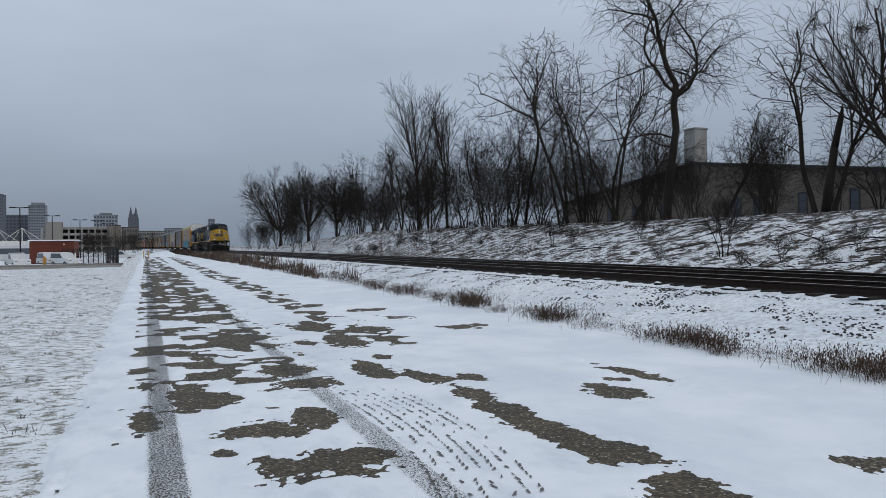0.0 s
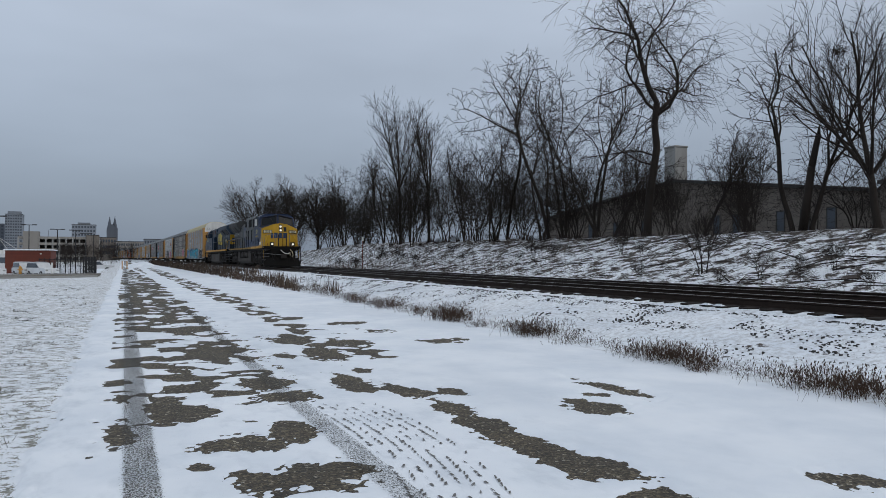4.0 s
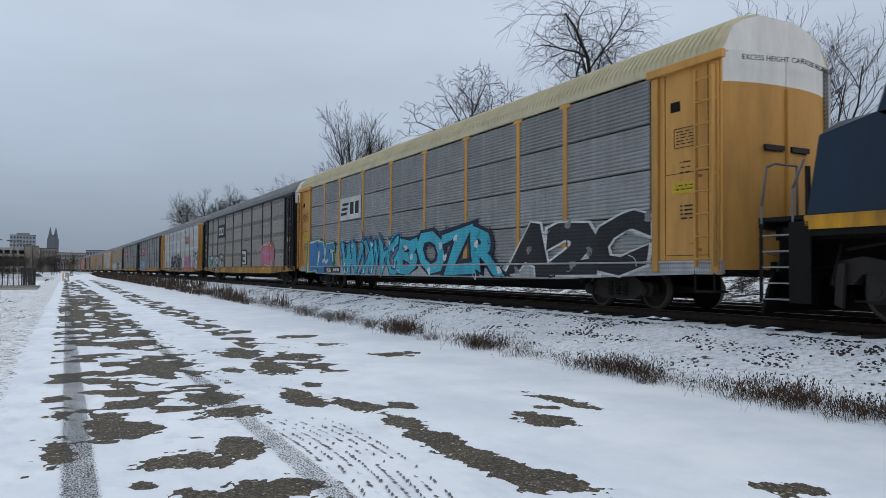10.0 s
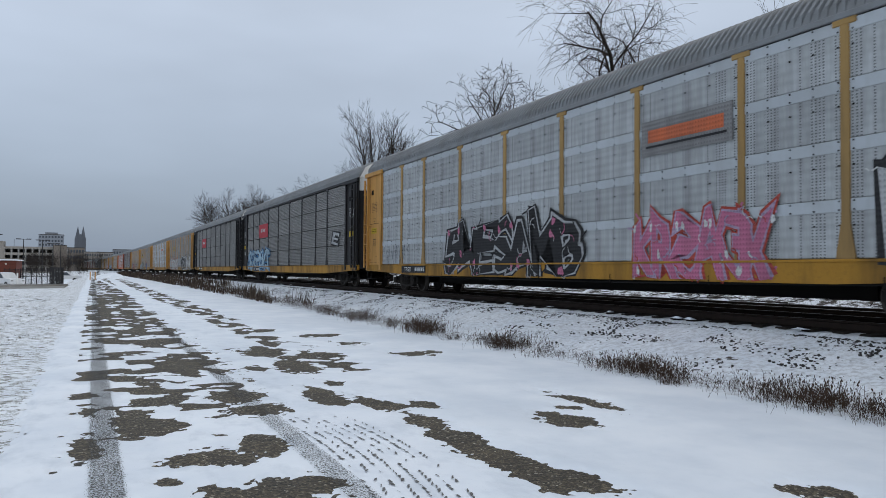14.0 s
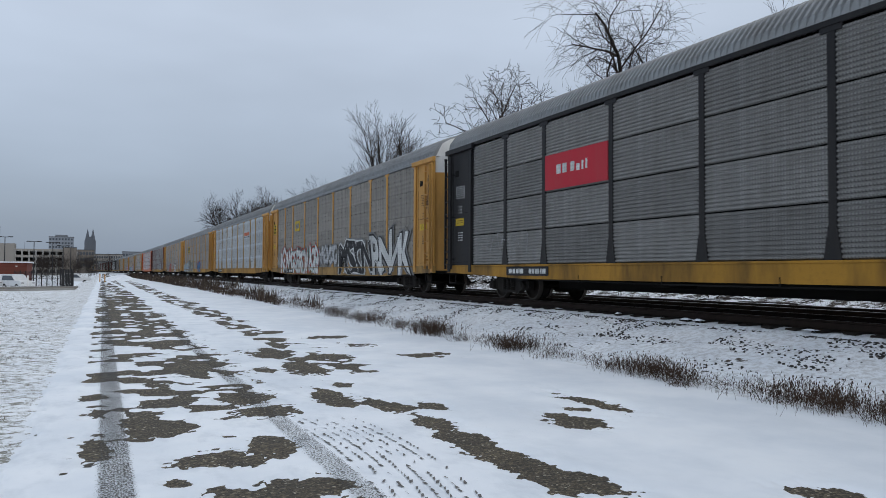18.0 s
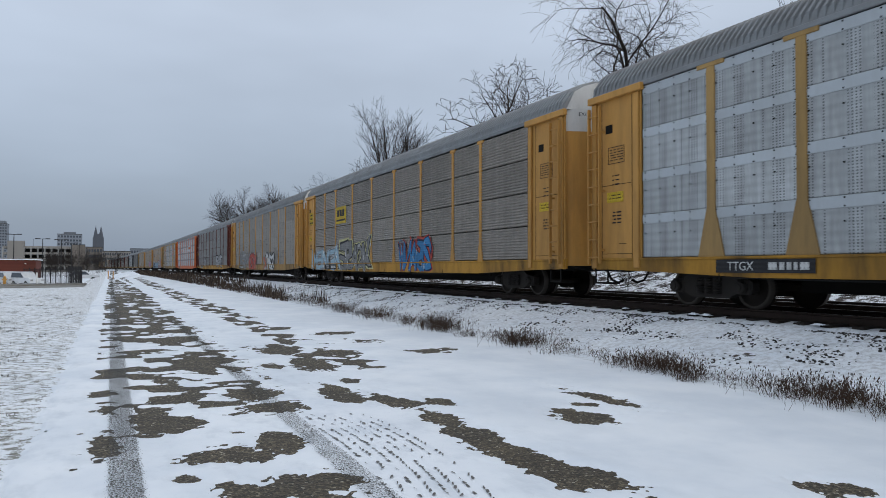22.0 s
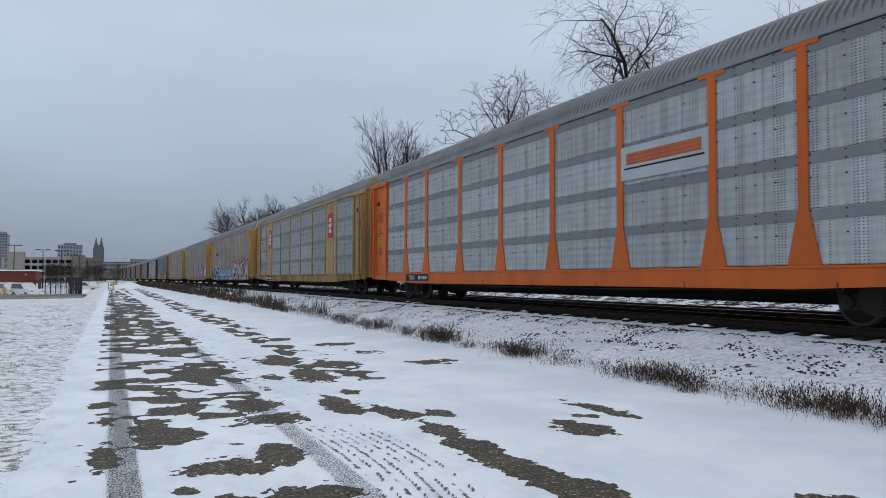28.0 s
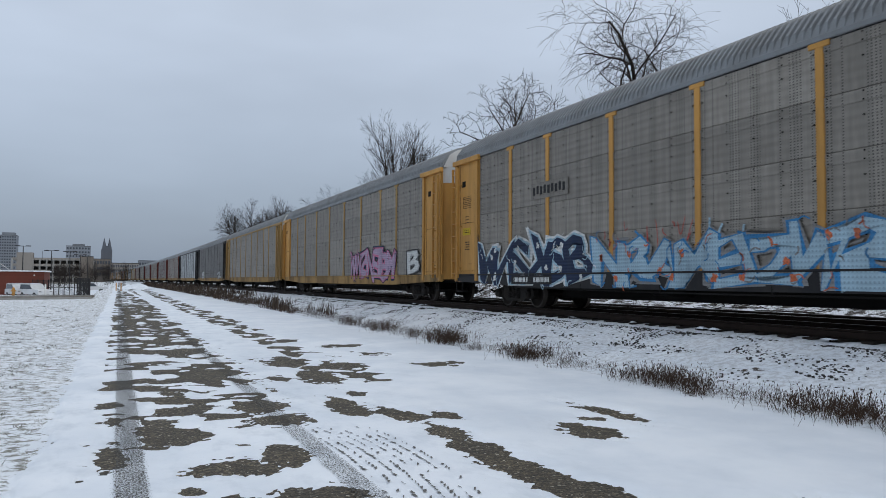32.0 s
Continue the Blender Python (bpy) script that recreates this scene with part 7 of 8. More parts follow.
        p("side_badge", badge_disc(2.05, 3.10, 0.42, 0.42, -1.070).add([(-1.071, 1.22, 3.15), (-1.071, 0.72, 3.62), (-1.071, 0.60, 3.05), (-1.071, 0.90, 2.60)], [(0, 1, 2, 3)]).add([(-1.071, 0.45, 3.65), (-1.071, 0.10, 3.2), (-1.071, -0.12, 3.6), (-1.071, 0.0, 2.9), (-1.071, 0.3, 2.55)], [(0, 1, 2, 3, 4)]), GREYMARK, label="faded grey shapes on the hood side")
        for y0, y1 in ((-7.1, -6.3), (-8.25, -7.4)):
            p("vent", louvres(y0, y1, 1.92, 2.46, -1.506, 9, False), [UNDER, BAND])
    else:
        lettered(lo, "5248", 0.54, INK["cream"], -1.508, 8.08, 2.84)
        ring = Shape()
        for i in range(20):
            a0, a1 = math.tau * i / 20, math.tau * (i + 1) / 20
            ring.add([(-1.064, -0.02 + q_ * 0.82 * math.cos(a_), 3.02 + q_ * 0.74 * math.sin(a_)) for q_, a_ in ((1, a0), (1, a1), (0.5, a1), (0.5, a0))], [(0, 1, 2, 3)])
        p("side_badge", ring, HOODMARK, label="large yellow ring shape on the hood side")
        p("side_badge", Shape().add([(-1.066, 0.88, 2.34), (-1.066, 1.72, 2.34), (-1.066, 1.84, 3.0), (-1.066, 1.76, 3.74), (-1.066, 0.94, 3.74), (-1.066, 0.80, 3.1)], [tuple(range(6))]), HOODMARK, label="yellow block on the hood side")
        p("side_badge", Shape().add([(-1.066, 1.92, 3.74), (-1.066, 3.05, 3.74), (-1.066, 2.68, 3.04), (-1.066, 3.05, 2.34), (-1.066, 1.92, 2.34), (-1.066, 2.28, 3.04)], [tuple(range(6))]), HOODMARK, label="waisted yellow block on the hood side")
    return lo


LOCOS = [locomotive(True), locomotive(False)]

# ---- bare winter trees ----


def grow(seed, bole, leaders, lengths, kids, spread, lead_spread=0.5, hang=0.0, up=0.3, trunk_r=0.2, lean=(0, 0), curl=0.14, stems=1, thin=0.013, low=0, tip=0.7, crook=0.0):
    """The limbs of one bare tree: (start, end, radius, radius, level). A bole parts into leaders; lengths and kids: for each order
    of branching from the leaders on. hang: how far the last twigs droop; low: limbs on the bole; crook: sharp bends of the limbs."""
    r = random.Random(seed)
    segs = []
    last = len(lengths) - 1

    def line(p, d, length, r0, r1, lv, n, pull, bend_, sag=0.0):
        pts, q = [p], d.normalized()
        for i in range(n):
            q = (q + Vector((r.gauss(0, bend_), r.gauss(0, bend_), r.gauss(0, bend_ * 0.6) + pull - sag * (i + 0.5) / n))).normalized()
            pts.append(pts[-1] + q * (length / n))
        for i in range(n):
            segs.append((pts[i], pts[i + 1], r0 + (r1 - r0) * i / n, r0 + (r1 - r0) * (i + 1) / n, lv))
        return pts

    def side_way(axis, turn, k):
        side = axis.orthogonal().normalized()
        side.rotate(Matrix.Rotation(turn, 3, axis))
        return (axis * math.cos(k) + side * math.sin(k)).normalized()

    def limb(p, d, length, rad, lv):
        n = (7, 5, 4, 3, 3)[lv]
        end_r = max(rad * 0.35, thin * tip)
        sag = hang * (0.0, 0.10, 0.30, 0.75, 1.0)[lv + max(0, 3 - last)] if hang else 0.0
        pts = line(p, d, length, rad, end_r, lv + 1, n, up * (0.16, 0.10, 0.06, 0.02, 0.0)[lv], curl + (crook if lv else crook * 0.5), sag)
        if lv == last:
            return
        c = kids[lv]
        for j in range(c):
            f = min(0.16 + 0.84 * (j + r.random() * 0.9) / c, 0.985)
            i = min(int(f * n), n - 1)
            axis = (pts[i + 1] - pts[i]).normalized()
            go = side_way(axis, j * 2.4 + r.uniform(-0.6, 0.6), spread * r.uniform(0.65, 1.2))
            here = rad + (end_r - rad) * f
            limb(pts[i].lerp(pts[i + 1], f * n - i), go, lengths[lv + 1] * r.uniform(0.6, 1.15) * (1.2 - 0.5 * f), max(here * r.uniform(0.55, 0.75), thin), lv + 1)

    for k in range(stems):
        a = 6.28 * k / stems + 0.4
        away = 0.3 if stems > 1 else 0.0
        d = Vector((lean[0] + away * math.cos(a), lean[1] + away * math.sin(a), 1))
        q = trunk_r * (1 if k == 0 else r.uniform(0.6, 0.9))
        h = bole * (1 if k == 0 else r.uniform(0.7, 1.1))
        foot = Vector((0.15 * math.cos(a), 0.15 * math.sin(a), 0)) if stems > 1 else Vector((0, 0, 0))
        segs.append((foot + Vector((0, 0, -0.4)), foot + Vector((0, 0, 0.25)), q * 1.7, q * 1.12, 0))
        pts = line(foot + Vector((0, 0, 0.2)), d, h, q * 1.12, q * 0.8, 0, 6, 0.05, curl * 0.6)
        top, axis = pts[-1], (pts[-1] - pts[-2]).normalized()
        for j in range(leaders):
            k_ = lead_spread * (0.25 if j == 0 else r.uniform(0.7, 1.25))
            limb(top - axis * (0.0 if j == 0 else r.uniform(0, 0.12) * h), side_way(axis, j * 6.28 / max(1, leaders - 1) + r.uniform(-0.4, 0.4), k_), lengths[0] * (1.0 if j == 0 else r.uniform(0.75, 1.0)), q * (0.72 if j == 0 else r.uniform(0.42, 0.6)), 0)
        for j in range(low):
            f = r.uniform(0.35, 0.95)
            i = min(int(f * 6), 5)
            limb(pts[i].lerp(pts[i + 1], f * 6 - i), side_way((pts[i + 1] - pts[i]).normalized(), r.uniform(0, 6.28), spread * r.uniform(1.25, 1.6)), lengths[1] * r.uniform(0.8, 1.2) * (1.6 - f), max(q * 0.3, thin), 1 if last else 0)
    return segs


def limbs_mesh(name, segs, sides, mat):
    """Tapered tubes for many limbs at once."""
    p0 = np.array([tuple(s[0]) for s in segs])
    p1 = np.array([tuple(s[1]) for s in segs])
    r0 = np.array([s[2] for s in segs])[:, None, None]
    r1 = np.array([s[3] for s in segs])[:, None, None]
    d = p1 - p0
    d /= np.linalg.norm(d, axis=1, keepdims=True) + 1e-9
    ref = np.where(np.abs(d[:, 2:3]) < 0.9, [[0, 0, 1.0]], [[1.0, 0, 0]])
    u = np.cross(d, ref)
    u /= np.linalg.norm(u, axis=1, keepdims=True) + 1e-9
    w = np.cross(d, u)
    a = np.arange(sides) * 2 * math.pi / sides
    ring = u[:, None] * np.cos(a)[None, :, None] + w[:, None] * np.sin(a)[None, :, None]
    v = np.concatenate([p0[:, None] + ring * r0, p1[:, None] + ring * r1], 1).reshape(-1, 3)
    base = np.arange(len(segs))[:, None] * 2 * sides
    i = np.arange(sides)
    j = (i + 1) % sides
    q = np.stack([base + i, base + j, base + sides + j, base + sides + i], -1).reshape(-1, 4)
    me = bpy.data.meshes.new(name)
    me.vertices.add(len(v))
    me.vertices.foreach_set("co", v.ravel())
    me.loops.add(q.size)
    me.loops.foreach_set("vertex_index", q.ravel().astype(np.int32))
    me.polygons.add(len(q))
    me.polygons.foreach_set("loop_start", np.arange(0, q.size, 4, dtype=np.int32))
    me.update(calc_edges=True)
    me.polygons.foreach_set("use_smooth", np.full(len(q), True))
    me.materials.append(mat)
    return me


TREES = {}


def tree_kind(key, **how):
    segs = grow(**how)
    thick = [s for s in segs if s[4] <= 1]
    fine = [s for s in segs if s[4] > 1]
    TREES[key] = (limbs_mesh("trunk", thick, 8, BARK), limbs_mesh("crown", fine, 3, TWIG))


tree_kind("weeping", seed=7, bole=8.2, leaders=4, lengths=(7.6, 4.4, 2.7, 2.2), kids=(7, 6, 6), spread=0.9, lead_spread=0.75, hang=0.65, up=0.35, trunk_r=0.24, lean=(0.05, -0.13), curl=0.22, thin=0.0085, low=3, crook=0.14)
tree_kind("sumac", seed=14, bole=4.6, leaders=3, lengths=(5.0, 2.4, 1.3, 0.6), kids=(6, 4, 3), spread=0.85, lead_spread=0.6, up=0.55, trunk_r=0.12, lean=(0.0, 0.30), curl=0.13, thin=0.0135, low=2, tip=0.9, crook=0.14)
tree_kind("twiggy", seed=23, bole=3.2, leaders=4, lengths=(6.4, 3.0, 1.5, 0.8), kids=(8, 5, 4), spread=0.62, lead_spread=0.38, up=0.45, trunk_r=0.11, lean=(0.0, -0.16), curl=0.11, thin=0.0075, low=3)
tree_kind("round", seed=8, bole=2.4, leaders=7, lengths=(6.8, 3.4, 1.7, 0.9), kids=(8, 5, 4), spread=0.60, lead_spread=0.72, up=0.45, trunk_r=0.17, curl=0.09, thin=0.0075, low=2)
tree_kind("round_far", seed=18, bole=2.8, leaders=12, lengths=(10.0, 4.6, 2.4, 1.4), kids=(9, 6, 4), spread=0.62, lead_spread=0.8, up=0.42, trunk_r=0.28, curl=0.07, thin=0.02, low=3)
tree_kind("slender", seed=12, bole=8.0, leaders=3, lengths=(6.0, 2.8, 1.4, 0.7), kids=(7, 4, 3), spread=0.85, lead_spread=0.6, up=0.5, trunk_r=0.125, lean=(0.0, 0.17), curl=0.14, thin=0.015, low=3, tip=0.85, crook=0.14)
tree_kind("slender_b", seed=29, bole=5.5, leaders=3, lengths=(5.4, 2.8, 1.5, 0.75), kids=(6, 4, 3), spread=0.8, lead_spread=0.5, up=0.45, trunk_r=0.105, curl=0.15, lean=(0, 0.05), stems=2, thin=0.014, low=3, crook=0.1)
tree_kind("arching", seed=41, bole=3.2, leaders=3, lengths=(5.6, 2.8, 1.5, 0.8), kids=(6, 4, 3), spread=0.7, lead_spread=0.75, hang=0.25, up=0.15, trunk_r=0.095, curl=0.16, lean=(0.0, -0.5), stems=2, thin=0.014, low=3, crook=0.1)
tree_kind("upright", seed=52, bole=6.0, leaders=5, lengths=(8.2, 3.8, 1.9, 1.0), kids=(10, 5, 3), spread=0.52, lead_spread=0.26, up=0.6, trunk_r=0.17, curl=0.06, thin=0.0125, low=14)
tree_kind("shrub", seed=61, bole=0.5, leaders=4, lengths=(1.6, 0.8, 0.4), kids=(6, 4), spread=0.5, lead_spread=0.5, up=0.3, trunk_r=0.02, curl=0.14, stems=5, thin=0.0055)
tree_kind("shrub_b", seed=67, bole=0.3, leaders=4, lengths=(1.0, 0.6, 0.35), kids=(6, 4), spread=0.7, lead_spread=0.8, up=0.15, trunk_r=0.018, curl=0.2, stems=5, thin=0.0055)
tree_kind("thicket", seed=71, bole=1.6, leaders=3, lengths=(4.6, 2.2, 1.1), kids=(6, 5), spread=0.62, lead_spread=0.45, up=0.4, trunk_r=0.045, curl=0.12, stems=4, thin=0.011, low=2)
tree_kind("thicket_b", seed=77, bole=1.2, leaders=3, lengths=(4.2, 2.4, 1.2), kids=(5, 5), spread=0.8, lead_spread=0.75, hang=0.2, up=0.22, trunk_r=0.045, curl=0.18, stems=4, thin=0.011, low=2, crook=0.1)


def plant(key, x, y, size, turn, label, name="tree", lean=0, tall=1.0, category="tree"):
    e = empty(name, pose(x, y, float(land(x, y)) - 0.05, lean, 0, turn))
    tagged(e, label, category)
    for nm, me in zip(("trunk", "crown"), TREES[key]):
        part(nm, me, [], e, at=Matrix.Diagonal((size, size, size * tall, 1)))
    return e


plant("weeping", 30.0, 37.9, 1.0, 0, "tall bare weeping tree with a dark leaning trunk on the slope")
plant("sumac", 30.0, 26.9, 1.0, 0, "bare crooked tree with stubby upturned twigs, leaning over the slope")
plant("twiggy", 30.3, 26.0, 0.98, 0, "bare slim tree with a nest high in its crown")
plant("round", 30.0, 22.4, 1.0, 20, "bare round-crowned tree with fine rising twigs")
plant("round", 36.0, 23.0, 0.5, 120, "small bare round-crowned tree before the brown wall")
plant("round", 38.0, 17.5, 0.85, 210, "bare round-crowned tree beyond the slope")
plant("slender", 30.2, 50.0, 1.12, 0, "tall slender bare tree leaning up the line")
plant("slender_b", 30.6, 48.4, 1.08, 80, "bare two-stemmed tree with rising limbs on the slope")
plant("slender_b", 31.0, 45.0, 1.05, 250, "bare two-stemmed tree with rising limbs on the slope")
plant("slender", 30.6, 57.6, 1.0, 150, "slender bare tree on the slope")
plant("slender_b", 31.4, 53.0, 1.0, 320, "bare two-stemmed tree with rising limbs on the slope")
plant("arching", 30.5, 44.0, 0.95, 180, "low bare tree with long arching limbs")
plant("arching", 30.2, 41.5, 0.8, 30, "low bare tree with long arching limbs")
plant("arching", 31.5, 34.5, 0.75, 10, "low bare tree with long arching limbs")
plant("slender_b", 32.0, 62.5, 1.0, 310, "bare two-stemmed tree with rising limbs")
plant("slender_b", 31.5, 68.5, 0.9, 30, "bare two-stemmed tree with rising limbs")
for i_ in range(9):
    plant("thicket_b" if i_ % 2 else "thicket", 31.0 + 1.1 * (i_ % 3), 39.5 + 2.6 * i_, 0.85 + 0.09 * (i_ % 4), 47 * i_, "arching bare saplings at the top of the slope", "sapling_clump", category="saplings")
stump = Shape().tube((0, 0, -0.2), (0.05, -0.5, 3.0), 0.22, 0.17, 9).tube((0.05, -0.5, 3.0), (0.1, -0.85, 4.5), 0.17, 0.13, 9).tube((0.1, -0.85, 4.5), (0.05, -0.95, 4.95), 0.10, 0.03, 6)
tagged(part("broken_trunk", stump, BARK, at=pose(30.0, 26.3, float(land(30.0, 26.3)))), "broken-off bare tree trunk on the slope", "tree")
plant("upright", 29.0, 80.5, 1.04, 10, "tall bare tree with many upright branches")
plant("upright", 30.5, 75.5, 0.9, 70, "tall bare tree with many upright branches")
plant("upright", 31.5, 84.0, 0.72, 170, "bare tree with many upright branches")
plant("round_far", 26.5, 160.0, 1.08, 0, "large bare dome-crowned tree beside the line")
plant("round_far", 28.0, 138.0, 0.92, 60, "bare dome-crowned tree beside the line")
plant("round_far", 28.5, 118.0, 0.72, 90, "bare dome-crowned tree beside the line")
plant("slender_b", 30.0, 98.0, 1.02, 200, "bare two-stemmed tree beside the line")
plant("slender_b", 30.5, 91.0, 0.98, 20, "bare two-stemmed tree beside the line")
plant("slender_b", 29.5, 106.0, 0.95, 110, "bare two-stemmed tree beside the line")
rng = random.Random(77)
for i in range(34):
    y = 56 + i * 1.9 + rng.uniform(-2, 2)
    plant(rng.choice(["thicket", "thicket_b"]), 29.5 + rng.uniform(-1.5, 4), y, rng.uniform(0.9, 1.35), rng.uniform(0, 360), "tangle of bare saplings on the slope", "sapling_clump", category="saplings")
for i in range(20):
    y = 104 + i * 5.6 + rng.uniform(-4, 4)
    plant("thicket", 24 + rng.uniform(-2, 8), y, rng.uniform(0.8, 1.15), rng.uniform(0, 360), "tangle of bare saplings beside the line", "sapling_clump", category="saplings")
for i in range(22):
    y = 24 + i * 1.6 + rng.uniform(-1, 1)
    plant(rng.choice(["thicket_b", "shrub", "thicket"]), 32.5 + rng.uniform(-1.5, 5), y, rng.uniform(0.5, 0.95), rng.uniform(0, 360), "thin bare saplings at the top of the slope", "sapling_clump", category="saplings")
for i in range(46):
    u = rng.random()
    y = 12 + 70 * u
    x = 19.8 + 9.5 * rng.random()
    plant(rng.choice(["shrub", "shrub_b"]), x, y, rng.uniform(0.25, 0.6), rng.uniform(0, 360), "small leafless shrub on the snowy slope", "shrub", category="shrub")
plant("shrub", 22.0, 24.2, 1.15, 40, "leafless fan-shaped shrub on the snowy slope", "shrub", category="shrub")
for i in range(26):
    y = 300 + rng.uniform(0, 160)
    plant("thicket", -22 + rng.uniform(0, 28) - (y - 300) * 0.03, y, rng.uniform(1.0, 1.5), rng.uniform(0, 360), "brown hazy thicket at the end of the path", "sapling_clump", category="saplings")
nest = Shape()
r_ = random.Random(3)
for i in range(120):
    a = Vector((r_.gauss(0, 0.16), r_.gauss(0, 0.16), r_.gauss(0, 0.13)))
    nest.tube(a, a + Vector((r_.gauss(0, 0.12), r_.gauss(0, 0.12), r_.gauss(0, 0.06))), 0.014, 0.01, 4)
tagged(part("nest", nest, TWIG, at=pose(30.1, 24.4, 11.2)), "untidy twig nest high in a bare tree", "nest")

# fallen limbs and sticks on the slope
sticks = Shape()
for i in range(700):
    x, y = 19.5 + 10.5 * r_.random(), 11 + 55 * r_.random() ** 1.3
    a, n = r_.uniform(0, 6.28), r_.uniform(0.2, 1.3) if r_.random() < 0.9 else r_.uniform(1.5, 3.2)
    z = float(land(x, y)) + 0.05
    x2, y2 = x + n * math.cos(a) * 0.6, y + n * math.sin(a)
    sticks.tube((x, y, z), (x2, y2, float(land(x2, y2)) + r_.uniform(0.04, 0.25)), 0.007 + 0.007 * n, 0.005 + 0.004 * n, 5)
tagged(part("fallen_branches", sticks, BARK), "dead fallen branches strewn over the snowy slope", "branches", kind="stuff")
stalks = Shape()
for i in range(6500):
    x, y = 19.0 + 11 * r_.random(), 9 + 75 * r_.random() ** 1.4
    h = r_.uniform(0.15, 0.75)
    z = float(land(x, y)) - 0.02
    dx, dy = r_.gauss(0, 0.18) * h, r_.gauss(0, 0.18) * h
    w = 0.007 + 0.0002 * y
    stalks.add([(x - w, y - w, z), (x + w, y + w, z), (x + dx, y + dy, z + h)], [(0, 1, 2)])
tagged(part("dead_stalks", stalks, WEED), "dry brown weed stalks on the slope", "weeds", kind="stuff")

# ---- weeds along the edge of the path, and grass blades on the lawn ----


def weed_mesh(seed, n, width, tall):
    r = random.Random(seed)
    s = Shape()
    for i in range(n):
        x, y = r.gauss(0, width * 0.35), r.gauss(0, width * 0.5)
        h = tall * r.uniform(0.3, 1.15)
        p = Vector((x, y, -0.05))
        d = Vector((r.gauss(0, 0.22), r.gauss(0, 0.22), 1)).normalized()
        w = r.uniform(0.0018, 0.0042)
        pts = [p]
        for k in range(3):
            d = (d + Vector((r.gauss(0, 0.16), r.gauss(0, 0.16), 0.0))).normalized()
            pts.append(pts[-1] + d * h / 3)
        for a, b in zip(pts, pts[1:]):
            s.tube(a, b, w, w * 0.8, 3, caps=False)
        for k in range(r.randint(1, 4)):
            a = pts[2].lerp(pts[3], r.random())
            b = a + Vector((r.gauss(0, 0.06), r.gauss(0, 0.06), r.uniform(0.02, 0.1)))
            s.tube(a, b, w * 0.7, w * 0.5, 3, caps=False)
            if r.random() < 0.6:
                s.tube(b, b + Vector((0, 0, 0.03)), 0.011, 0.003, 4, caps=False)
    return s.mesh("weed_clump", WEED)


weed_kinds = [weed_mesh(200 + i, n, w, t) for i, (n, w, t) in enumerate(((80, 0.42, 0.34), (40, 0.6, 0.30), (170, 0.62, 0.37), (24, 0.7, 0.27)))]
rng = random.Random(8)


def weed(x, y, k, size):
    tagged(part("weed_clump", weed_kinds[k], [], at=Matrix.Translation((x, y, float(land(x, y)) - 0.01)) @ Matrix.Rotation(rng.uniform(0, 6.28), 4, "Z") @ Matrix.Diagonal((size, size, size * rng.uniform(0.85, 1.15), 1))),
           "clump of dry brown weed stalks standing in snow", "weeds", "weeds along the path")


for x, y, k, size in ((7.75, 6.0, 2, 0.75), (7.8, 6.6, 2, 0.8), (7.9, 5.3, 2, 0.7), (7.75, 9.1, 2, 0.85), (7.8, 9.7, 2, 0.8), (7.7, 8.6, 0, 0.9), (7.75, 13.2, 2, 0.9), (7.8, 13.9, 0, 1.0), (7.7, 17.2, 2, 1.05), (7.75, 17.9, 2, 1.0), (7.8, 22.5, 2, 1.05)):
    weed(x, y, k, size)
for i in range(95):
    y = 4.5 + 60 * (i / 95) ** 1.2 + rng.uniform(-0.3, 0.3)
    weed(7.72 + rng.gauss(0, 0.14) + (0.3 if y > 28 else 0), y, rng.choice([0, 1, 3, 3, 1]), rng.uniform(0.5, 0.85) * (1.0 if y < 25 else 1.3))
far_weeds = Shape()
for i in range(8000):
    y = 30 + 190 * rng.random() ** 1.35
    x = 7.5 + rng.random() * (1.0 + min(1.6, max(0, (y - 30) / 20))) + float(bend(y))
    patch = float(fbm(np.array([y / 3.5]), np.array([x / 0.9]), 88, 3)[0])
    if patch < 0.47 - 0.10 * min(1, (y - 30) / 40):
        continue
    h = rng.uniform(0.10, 0.52) * (0.45 + 1.3 * patch)
    z = float(land(x, y)) - 0.02
    w = 0.006 + 0.00022 * y
    dx, dy = rng.gauss(0, 0.16) * h, rng.gauss(0, 0.16) * h
    far_weeds.add([(x - w, y, z), (x + w, y, z), (x + dx + w * 0.3, y + dy, z + h), (x + dx - w * 0.3, y + dy, z + h)], [(0, 1, 2, 3)])
tagged(part("roadside_weeds", far_weeds, FAR_WEED), "dense brown dead weeds along the railway bank", "weeds", kind="stuff")
blades = Shape()
for i in range(3600):                                  # tufts of a dozen blades
    y = 3.0 + 46 * rng.random() ** 2.6 if i % 8 else rng.uniform(-6, 3)
    x = -0.95 - (0.6 + 0.62 * max(y, 3.5)) * rng.random() * (1 if i % 8 else 1.6)
    if vnoise(np.array([x / 0.8]), np.array([y / 0.55]), 4)[0] < 0.42:
        continue
    z = float(land(x, y)) - 0.005
    wide, away = rng.uniform(0.04, 0.11), rng.uniform(0, 6.28)
    for _ in range(rng.randint(6, 15)):
        px_, py_ = x + rng.gauss(0, wide), y + rng.gauss(0, wide)
        h, a = rng.uniform(0.03, 0.085), away + rng.gauss(0, 0.7)
        w = 0.0022 + 0.00030 * max(y, 0)
        bx_, by_ = math.cos(a), math.sin(a)
        blades.add([(px_ - by_ * w, py_ + bx_ * w, z), (px_ + by_ * w, py_ - bx_ * w, z), (px_ + bx_ * h, py_ + by_ * h, z + h * rng.uniform(0.35, 0.9))], [(0, 1, 2)])
tagged(part("grass_blades", blades, GRASS), "yellow-brown grass blades poking out of thin snow", "grass", kind="stuff")

